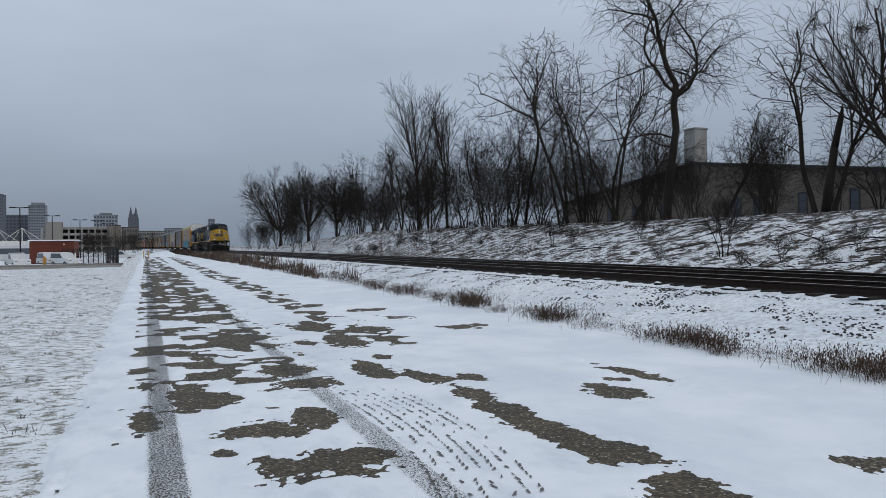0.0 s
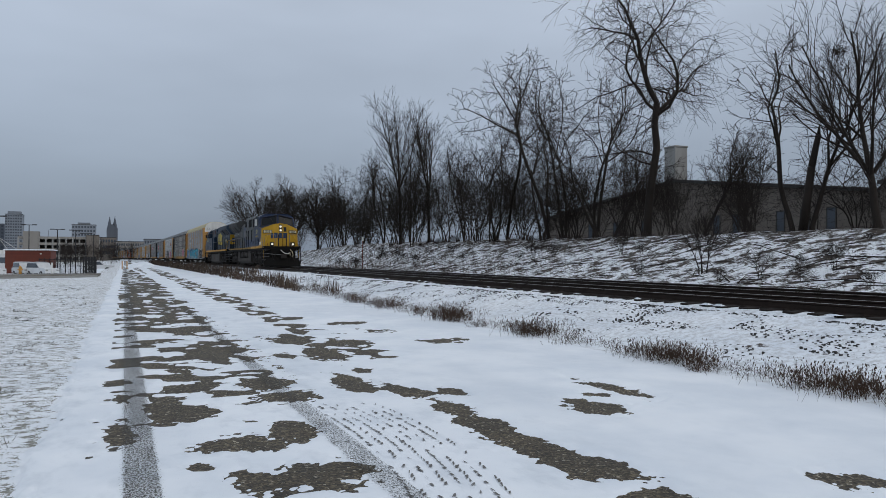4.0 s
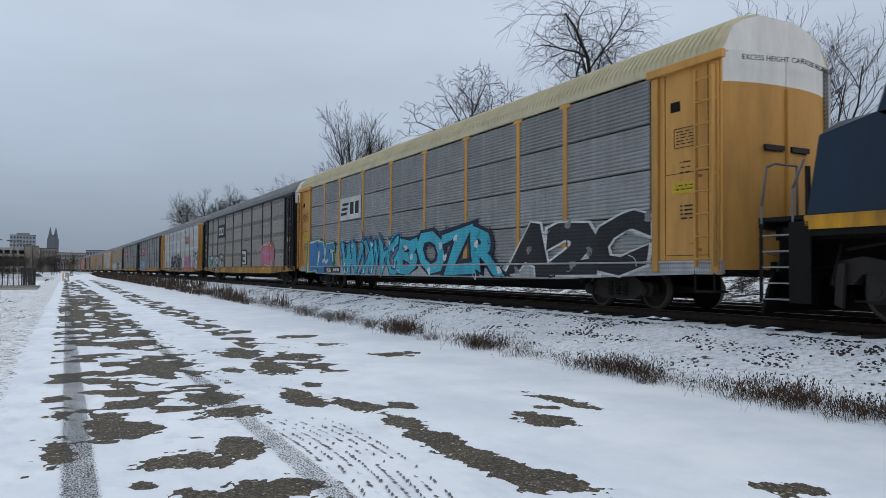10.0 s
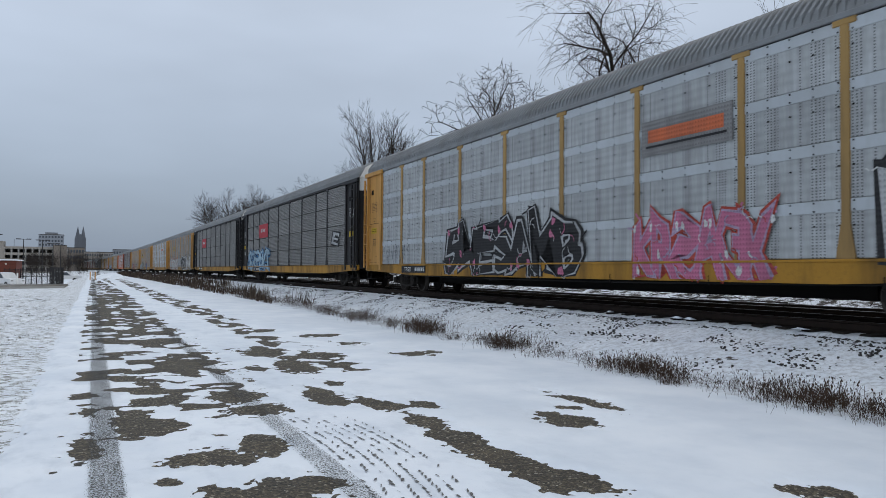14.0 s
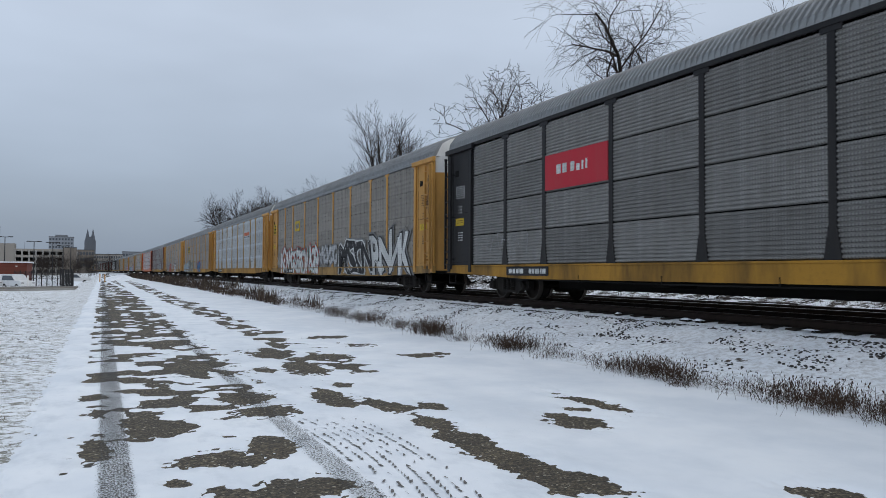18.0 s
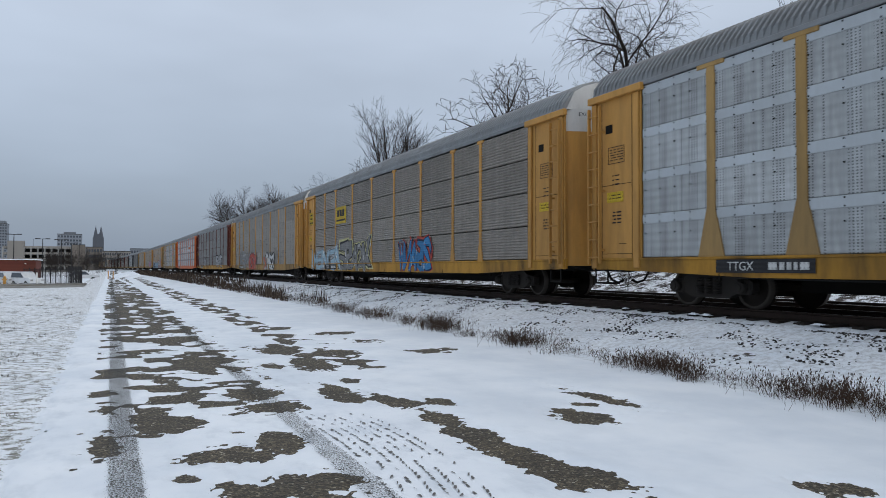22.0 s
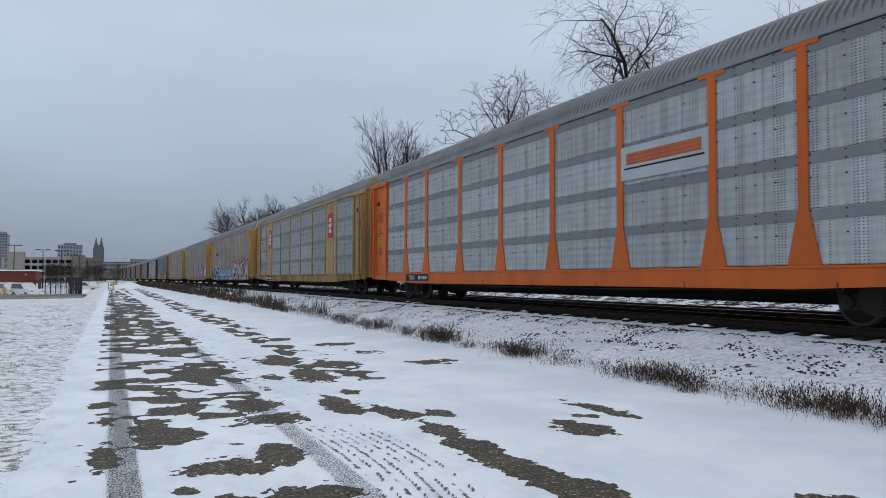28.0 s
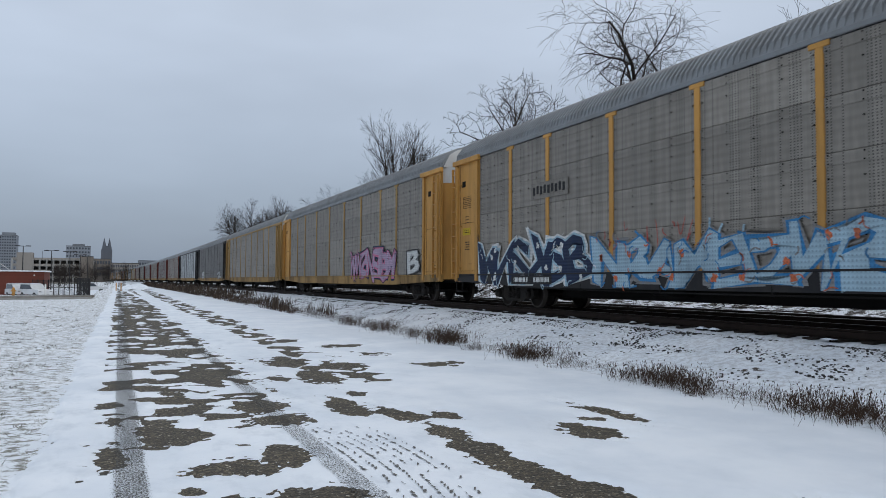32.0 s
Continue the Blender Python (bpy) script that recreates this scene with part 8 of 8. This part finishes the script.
# ---- the works buildings beyond the slope ----
BRICKWALL = worn("brown_cladding", (0.175, 0.155, 0.137), (0.08, 0.068, 0.058), 0.8, scale=0.4, amount=0.6)
CONCRETE = worn("grey_concrete", (0.30, 0.30, 0.29), (0.14, 0.13, 0.12), 0.85, scale=0.5, amount=0.6)
DARKROOF = worn("dark_roof_edge", (0.05, 0.048, 0.046), (0.1, 0.1, 0.1), 0.7, scale=0.5)
PALEWALL = worn("pale_stone", (0.27, 0.255, 0.235), (0.22, 0.2, 0.18), 0.85, scale=0.15, amount=0.5)
# both tower colours have distance haze mixed in: lifted towards the sky's blue
GREYTOWER = worn("hazed_grey_tower", (0.22, 0.245, 0.28), (0.11, 0.12, 0.13), 0.8, scale=0.1, amount=0.4)
DARKTOWER = worn("hazed_dark_tower", (0.115, 0.13, 0.155), (0.05, 0.05, 0.055), 0.6, scale=0.1, amount=0.4)
WINDOW, _n, _l, _b = material("far_window_glass", (0.07, 0.082, 0.10), 0.25)
BRICK = worn("red_brick", (0.155, 0.048, 0.034), (0.10, 0.05, 0.04), 0.85, scale=0.9, amount=0.5)
BLACKSTEEL = worn("black_steel", (0.02, 0.02, 0.022), (0.05, 0.05, 0.05), 0.5)
CARWHITE = worn("white_car_paint", (0.62, 0.63, 0.64), (0.3, 0.29, 0.28), 0.35, amount=0.3)
CARGREY = worn("grey_car_paint", (0.20, 0.21, 0.22), (0.12, 0.12, 0.12), 0.35, amount=0.3)
TYRE = worn("tyre_rubber", (0.02, 0.02, 0.02), (0.05, 0.045, 0.04), 0.85)

works = empty("works_building", pose(62, 73, 2.9))
tagged(works, "low brown industrial hall with a shallow gable behind the trees", "building")
s = Shape().prism([(-28, 0), (-28, 4.6), (0, 8.1), (30, 4.9), (30, 0)], "x", 0, 40)
part("wall", s, BRICKWALL, works)
s = Shape()
s.prism([(-28.6, 4.5), (-28.6, 4.9), (0, 8.45), (30.6, 5.2), (30.6, 4.8), (0, 8.05)], "x", -0.4, 40.4)
part("roof", s, DARKROOF, works)
for y in (-22, -19, -16, -10, -7, 6, 12, 18):
    w = part("window", Shape().box(-0.06, 0.05, y - 0.45, y + 0.45, 1.6, 3.6, 0, 0.02), WINDOW, works)
    part("frame", Shape().box(-0.1, 0.0, y - 0.55, y - 0.45, 1.5, 3.7).box(-0.1, 0.0, y + 0.45, y + 0.55, 1.5, 3.7).box(-0.1, 0.0, y - 0.45, y + 0.45, 3.6, 3.7), DARKROOF, w)
tow = empty("vent_tower", pose(66, 77.6, 10))
tagged(tow, "square grey concrete vent tower over the works roof", "tower")
part("shaft", Shape().box(-1.0, 1.0, -1.05, 1.05, -6, 6.0, 0, 0.05), CONCRETE, tow)
part("cap", Shape().box(-1.08, 1.08, -1.13, 1.13, 6.0, 6.25, 0, 0.05), CONCRETE, tow)
hall = empty("works_hall", pose(60, 28, 2.9))
tagged(hall, "long flat-roofed brown works wall beyond the slope", "building")
part("wall", Shape().box(0, 30, -60, 16.5, 0, 5.2), BRICKWALL, hall)
part("roof_edge", Shape().box(-0.2, 30.2, -60, 16.7, 5.2, 5.6, 0, 0.03), DARKROOF, hall)
for y in (-18, -12, -6, 0, 6, 12):
    part("window", Shape().box(-0.06, 0.05, y - 1.1, y + 1.1, 1.8, 3.4, 0, 0.02), WINDOW, hall)
crate = Shape().box(-1.2, 1.2, -1.1, 1.1, 0, 1.7, 0, 0.05)
tagged(part("container", crate, WHITE, at=pose(45, 28.6, 3.0)), "weathered white storage box behind the trees", "container")
for x, y in ((44, 26.0), (48, 20.5)):
    q = empty("utility_pole", pose(x, y, 2.9))
    tagged(q, "grey wooden utility pole behind the trees", "pole")
    part("pole", Shape().tube((0, 0, 0), (0, 0, 8.5), 0.16, 0.11, 10), CONCRETE, q)
    part("crossarm", Shape().box(-0.06, 0.06, -1.0, 1.0, 7.7, 7.82), BARK, q)
post = empty("marker_post", pose(21.0, 69.0, float(land(21.0, 69.0))))
tagged(post, "rusty railway marker post at the foot of the slope", "post")
part("pole", Shape().tube((0, 0, 0), (0, 0, 3.1), 0.045, 0.04, 8), OXIDE, post)
part("plate", Shape().box(-0.03, 0.03, -0.16, 0.16, 2.75, 3.15, 0, 0.01), WHITE, post)

# ---- the street, the yard with its vehicles, and the town ----
road = Shape()
pts_ = [(-120, 54.0), (-60, 58.0), (-20, 62.5), (-8, 65.0), (-2.0, 67.5)]
for (x0, y0), (x1, y1) in zip(pts_, pts_[1:]):
    road.add([(x0, y0, 0.03), (x1, y1, 0.03), (x1, y1 + 8, 0.03), (x0, y0 + 8, 0.03)], [(0, 1, 2, 3)])
tagged(part("road", road, STREET), "wet dark street crossing beyond the lawn", kind="structure")
kerb = Shape()
for off in (-0.25, 8.0):
    for (x0, y0), (x1, y1) in zip(pts_, pts_[1:]):
        v = [(x0, y0 + off, -0.05), (x1, y1 + off, -0.05), (x1, y1 + off + 0.25, -0.05), (x0, y0 + off + 0.25, -0.05)]
        kerb.add(v + [(x, y, 0.15) for x, y, z in v], [(0, 1, 2, 3), (4, 7, 6, 5), (0, 4, 5, 1), (1, 5, 6, 2), (2, 6, 7, 3), (3, 7, 4, 0)])
tagged(part("kerb", kerb, CONCRETE), "grey concrete kerb dusted with snow", kind="structure")
verge = Shape()
for (x0, y0), (x1, y1) in zip(pts_, pts_[1:]):
    verge.add([(x0, y0 + 8.3, 0.08), (x1, y1 + 8.3, 0.08), (x1, y1 + 12.5, 0.06), (x0, y0 + 12.5, 0.06)], [(0, 1, 2, 3)])
tagged(part("verge_snow", verge, SNOW), "white snow on the verge beyond the street", kind="structure")
LOW = -0.9
yard = Shape().add([(-70, 96, -0.6), (-3.2, 96, -0.55), (-3.2, 240, LOW + 0.05), (-70, 240, LOW + 0.05)], [(0, 1, 2, 3)])
tagged(part("yard", yard, SNOW), "snow-covered yard behind the street", kind="structure")

brick = empty("brick_building", pose(-12.1, 116, LOW))
tagged(brick, "low red brick building with a flat snowy roof", "building")
part("wall", Shape().box(-2.75, 2.7, 0, 9, 0, 3.45), BRICK, brick)
part("roof", Shape().box(-2.95, 2.9, -0.2, 9.2, 3.45, 3.6, 0, 0.02), SNOW, brick)
part("lamp", Shape().box(1.4, 1.6, -0.25, 0, 2.9, 3.05, 0, 0.02), WHITE, brick)
for z in range(14):
    part("brick_course", Shape().box(-2.76, 2.71, -0.012, 0.0, 0.24 * z, 0.24 * z + 0.17), BRICK, brick)


def vehicle(kind, x, y, turn, paint_, label):
    e = empty(kind, pose(x, y, float(LOW + 0.03), 0, 0, turn))
    tagged(e, label, kind)
    n = 5.4 if kind == "pickup" else 4.6
    prof = [(-n / 2, 0.45), (-n / 2, 0.95), (-n / 2 + 0.1, 1.05), (-n / 2 + 1.35, 1.12), (n / 2 - 0.05, 1.1), (n / 2, 0.95), (n / 2, 0.45)]
    part("body", Shape().prism(prof, "x", -0.95, 0.95), paint_, e)
    c0, c1 = (-0.9, 0.9) if kind == "pickup" else (-0.9, n / 2 - 0.1)
    cab = [(c0, 1.08), (c0 + 0.75, 1.78), (c1 - 0.25, 1.82), (c1, 1.08)]
    k = part("cabin", Shape().prism(cab, "x", -0.85, 0.85), paint_, e)
    part("glass", Shape().prism([(c0 + 0.2, 1.14), (c0 + 0.8, 1.7), (c1 - 0.35, 1.72), (c1 - 0.15, 1.14)], "x", -0.87, 0.87), WINDOW, k)
    part("snow", Shape().box(-0.75, 0.75, c0 + 0.85, c1 - 0.3, 1.82, 1.88, 0, 0.02), SNOW, e)
    for sx in (-0.85, 0.85):
        for wy in (-n / 2 + 0.9, n / 2 - 0.95):
            w = part("wheel", Shape().tube((sx - 0.11, wy, 0.36), (sx + 0.11, wy, 0.36), 0.36, 0.36, 16), TYRE, e)
            part("rim", Shape().tube((sx - 0.12, wy, 0.36), (sx + 0.12, wy, 0.36), 0.2, 0.2, 12), CHROME, w)
    for sx in (-0.7, 0.7):
        part("headlight", Shape().box(sx - 0.15, sx + 0.15, -n / 2 - 0.03, -n / 2 + 0.05, 0.75, 0.9, 0, 0.01), CHROME, e)


for kind, x, y, turn, col, lb in (("pickup", -15.2, 108, 20, CARWHITE, "white pickup truck parked on snow"), ("pickup", -19.5, 110, 28, CARWHITE, "white pickup truck parked on snow"), ("car", -12.0, 112, 24, CARWHITE, "white car parked before a brick building"), ("car", -9.8, 109, 35, CARWHITE, "white car parked on snow"),
                                   ("car", -24, 112, 25, CARGREY, "grey car parked on snow"), ("car", -29, 109, 22, CARWHITE, "white car parked on snow"), ("car", -4.2, 150, 85, CARWHITE, "white car parked far off on snow")):
    vehicle(kind, x, y, turn, col, lb)


def lamp_post(x, y, h, z):
    e = empty("street_lamp", pose(x, y, z))
    tagged(e, "tall dark street lamp with a flat head", "street lamp", "street lamps")
    part("pole", Shape().tube((0, 0, 0), (0, 0, h), 0.11, 0.07, 8), BLACKSTEEL, e)
    part("arm", Shape().box(-0.9, 0.9, -0.05, 0.05, h - 0.05, h + 0.05), BLACKSTEEL, e)
    for sx in (-0.9, 0.9):
        part("head", Shape().box(sx - 0.4, sx + 0.4, -0.18, 0.18, h - 0.05, h + 0.12, 0, 0.02), BLACKSTEEL, e)


for x, y, h in ((-16.5, 120, 8.2), (-16.6, 160, 8.6), (-12.2, 165, 8.0), (-9.5, 175, 8.2), (-8.2, 190, 8.0), (-7.2, 205, 8.0)):
    lamp_post(x, y, h, LOW)
fence = empty("steel_fence", pose(0, 0, LOW))
tagged(fence, "black steel picket fence round the yard", "fence")
for i in range(12):
    x = -10.4 + i * 0.62
    part("post", Shape().box(x - 0.05, x + 0.05, 111.9, 112.0, 0, 2.4), BLACKSTEEL, fence)
for z in (0.3, 1.3, 2.2):
    part("rail", Shape().box(-10.4, -3.5, 111.93, 111.97, z, z + 0.06), BLACKSTEEL, fence)
for i in range(110):
    x = -10.4 + i * 0.0632
    part("picket", Shape().box(x - 0.012, x + 0.012, 111.9, 111.93, 0.1, 2.25), BLACKSTEEL, fence)
gate = empty("gate_panel", pose(-5.0, 108, LOW + 0.3))
tagged(gate, "dark solid gate panel at the end of the fence", "gate")
for i in range(9):
    part("board", Shape().box(0.17 * i, 0.17 * i + 0.16, 0.3 * i, 0.3 * i + 0.05, 0, 2.3), BLACKSTEEL, gate)
for x, y, col, lb in ((-6.2, 78, WHITE, "white snow-capped bollard beside the street"), (-0.3, 110, YELLOW, "yellow bollard at the end of the path"), (0.3, 110, YELLOW, "yellow bollard at the end of the path")):
    b = empty("bollard", pose(x, y, 0))
    tagged(b, lb, "bollard")
    part("post", Shape().tube((0, 0, -0.3), (0, 0, 1.05), 0.07, 0.07, 10), col, b)
    part("cap", Shape().tube((0, 0, 1.05), (0, 0, 1.12), 0.075, 0.03, 10), col, b)
hyd = empty("fire_hydrant", pose(-9.0, 80, 0.0))
tagged(hyd, "yellow fire hydrant standing in snow", "hydrant")
part("barrel", Shape().tube((0, 0, 0), (0, 0, 0.6), 0.13, 0.12, 12), YELLOW, hyd)
part("bonnet", Shape().tube((0, 0, 0.6), (0, 0, 0.8), 0.15, 0.05, 12), YELLOW, hyd)
part("nozzle", Shape().tube((-0.22, 0, 0.45), (0.22, 0, 0.45), 0.06, 0.06, 10), YELLOW, hyd)
hump = Shape()
hv = []
for i in range(9):
    for j in range(9):
        u, w_ = i / 8 * 2 - 1, j / 8 * 2 - 1
        hv.append((2.6 + u * 2.6, 128 + w_ * 5, 0.02 + 0.9 * max(0, 1 - u * u) * max(0, 1 - w_ * w_) + 0.08 * math.sin(7 * u + 3 * w_)))
hump.add(hv, [(i * 9 + j, i * 9 + j + 1, i * 9 + j + 10, i * 9 + j + 9) for i in range(8) for j in range(8)], smooth=True)
tagged(part("snow_mound", hump, SNOW), "heap of ploughed snow at the path's end", "snow heap")


def block(name, x0, x1, y, deep, z1, mat, label, rows_=0, cols=0, setback=None, win=WINDOW):
    """A town building: its walls, roof and rows of windows on the face towards the railway."""
    e = empty(name, pose((x0 + x1) / 2, y, -1.0))
    tagged(e, label, "building")
    h, w = z1 + 1.0, (x1 - x0) / 2
    part("wall", Shape().box(-w, w, 0, deep, 0, h), mat, e)
    part("roof", Shape().box(-w - 0.2, w + 0.2, -0.2, deep + 0.2, h, h + 0.5), DARKROOF, e)
    if setback:
        part("upper_block", Shape().box(-w * setback, w * setback, deep * 0.2, deep * 0.8, h, h * 1.07), mat, e)
    if rows_:
        mesh = Shape().box(-w / cols * 0.62, w / cols * 0.62, -0.15, 0.1, 0, h / rows_ * 0.5).mesh("window", win)
        for i in range(cols):
            for j in range(1, rows_):
                part("window", mesh, [], e, at=pose(-w + (i + 0.5) * 2 * w / cols, 0, h * j / rows_ + h / rows_ * 0.2))
    return e


def px_x(px, y):
    """Across-track place of a bearing on the town, for a given distance."""
    return (px - 258.0) / 1532.0 * y


block("office_tower", px_x(-20, 1150), px_x(20, 1150), 1150, 30, 74, DARKTOWER, "dark glassy office tower in the town", 18, 6)
block("office_tower", px_x(24, 1250), px_x(60, 1250), 1250, 30, 50, DARKTOWER, "dark office block in the town", 10, 6)
block("office_tower", px_x(61, 1200), px_x(88, 1200), 1200, 25, 62, GREYTOWER, "pale grey stepped tower in the town", 16, 7, 0.75)
block("apartment_block", px_x(168, 900), px_x(208, 900), 900, 20, 37, GREYTOWER, "pale grey apartment block over the car park", 9, 8, 0.5)
block("town_hall", px_x(243, 620), px_x(292, 620), 620, 24, 13.5, PALEWALL, "long pale stone building in the town", 4, 12)
block("town_hall", px_x(205, 640), px_x(243, 640), 640, 24, 17, BRICKWALL, "brown town building beside the church", 4, 8)
block("office_block", px_x(292, 700), px_x(330, 700), 700, 24, 17.5, GREYTOWER, "grey flat-roofed block beyond the train", 4, 8)
block("office_tower", px_x(372, 1300), px_x(384, 1300), 1300, 14, 47, GREYTOWER, "slim grey tower beyond the train", 10, 3)
church = empty("church", pose(px_x(236, 680), 680, -1))
tagged(church, "dark church with twin pointed spires on the skyline", "church")
part("tower", Shape().box(-4.2, 4.2, 0, 8, 0, 27).prism([(-4.2, 27), (0, 30.5), (4.2, 27)], "y", 0, 8), DARKTOWER, church)
for sx in (-2.0, 2.0):
    part("spire", Shape().tube((sx, 3, 26), (sx, 3, 37), 2.2, 0.06, 8, smooth=False), DARKTOWER, church)
part("nave", Shape().box(-6, 6, 7, 30, 0, 14), BRICKWALL, church)
garage = empty("parking_garage", pose(px_x(148, 420), 420, -1))
tagged(garage, "open concrete parking garage with dark storey gaps", "building")
gw = (px_x(214, 420) - px_x(82, 420)) / 2
for j in range(5):
    part("parapet", Shape().box(-gw, gw, 0, 0.4, 3.0 * j - 0.1, 3.0 * j + 1.0), PALEWALL, garage)
    part("deck", Shape().box(-gw, gw, 0.4, 30, 3.0 * j - 0.3, 3.0 * j), CONCRETE, garage)
for i in range(13):
    x = -gw + i * 2 * gw / 12
    part("column", Shape().box(x - 0.35, x + 0.35, -0.1, 0.7, 0, 12.5), CONCRETE, garage)
part("back_wall", Shape().box(-gw, gw, 29, 30, 0, 13), DARKROOF, garage)
part("stair_tower", Shape().box(-gw + 2, -gw + 9, -1, 6, 0, 15.5), PALEWALL, garage)
part("stair_tower", Shape().box(gw - 6, gw, -1, 6, 0, 14), BRICKWALL, garage)
tent = empty("tensile_canopy", pose(px_x(22, 230), 230, LOW))
tagged(tent, "white cable-stayed canopy with leaning masts", "canopy")
part("roof", Shape().box(-14, 8, 0, 12, 3.0, 4.4, 0, 0.1), WHITE, tent)
for mx in (-8, -2, 4):
    m_ = part("mast", Shape().tube((mx, 2, 0), (mx, 2, 8.0), 0.18, 0.1, 8), WHITE, tent)
    for dx in (-5, -2.5, 2.5, 5):
        part("cable", Shape().tube((mx, 2, 8.0), (mx + dx, 2, 4.3), 0.07, 0.07, 5), WHITE, m_)
part("wall", Shape().box(-13, 7, 2, 11, 0, 3.0), CONCRETE, tent)
aerial = empty("aerial_mast", pose(px_x(130, 800), 800, 0))
tagged(aerial, "thin aerial mast on the skyline", "mast")
part("pole", Shape().tube((0, 0, 0), (0, 0, 28), 0.4, 0.2, 6), GREYTOWER, aerial)
bus = empty("bus", pose(-22.5, 140, LOW))
tagged(bus, "white bus parked under the canopy", "bus")
part("body", Shape().box(-5.5, 5.5, 0, 2.5, 0.4, 3.1, 0, 0.15), CARWHITE, bus)
part("window_band", Shape().box(-5.2, 5.2, -0.02, 2.52, 1.5, 2.5, 0, 0.05), WINDOW, bus)
for wx in (-3.5, 3.2):
    part("wheel", Shape().tube((wx, -0.02, 0.48), (wx, 2.5, 0.48), 0.48, 0.48, 14), TYRE, bus)


def motions():
    """The train runs by at a steady speed; its leading end passes first."""
    times = [0, 1, 2, 3, 4, 5, 6, 7, 8, 9, 10, 11, 12, 13, 14, 15, 16, 17, 18, 19, 20, 21, 22, 23, 24, 25, 26, 27, 28, 29, 30, 31, 32]

    def spot(y):
        lean = math.degrees(math.atan(float(2 * BEND * min(max(y, 0.0), 450.0))))
        return pose(TRACK_X + float(bend(y)), y, RAIL_Z, 0, 0, -lean)
    for k, car in enumerate(CAR_LIST):
        walk(car, [(t, spot(train_y(t) + CAR_PITCH * (k + 0.5))) for t in times])
    for k, loco in enumerate(LOCOS):
        walk(loco, [(t, spot(train_y(t) - 0.5 - LOCO_LONG * (1.5 - k))) for t in times])


def train_y(t):
    """Where the coupling between the second locomotive and the first car is."""
    return -38.5 - 16.26 * (t - 13.0) + float(np.interp(t, [0, 3, 5.5, 6, 7, 8.5, 10, 11.5, 13.5, 17, 20.5, 32], [0.2, -0.3, -1.8, -1.9, -1.3, -1.2, -1.0, -0.4, 0.2, 0.84, 1.03, 1.06]))


motions()
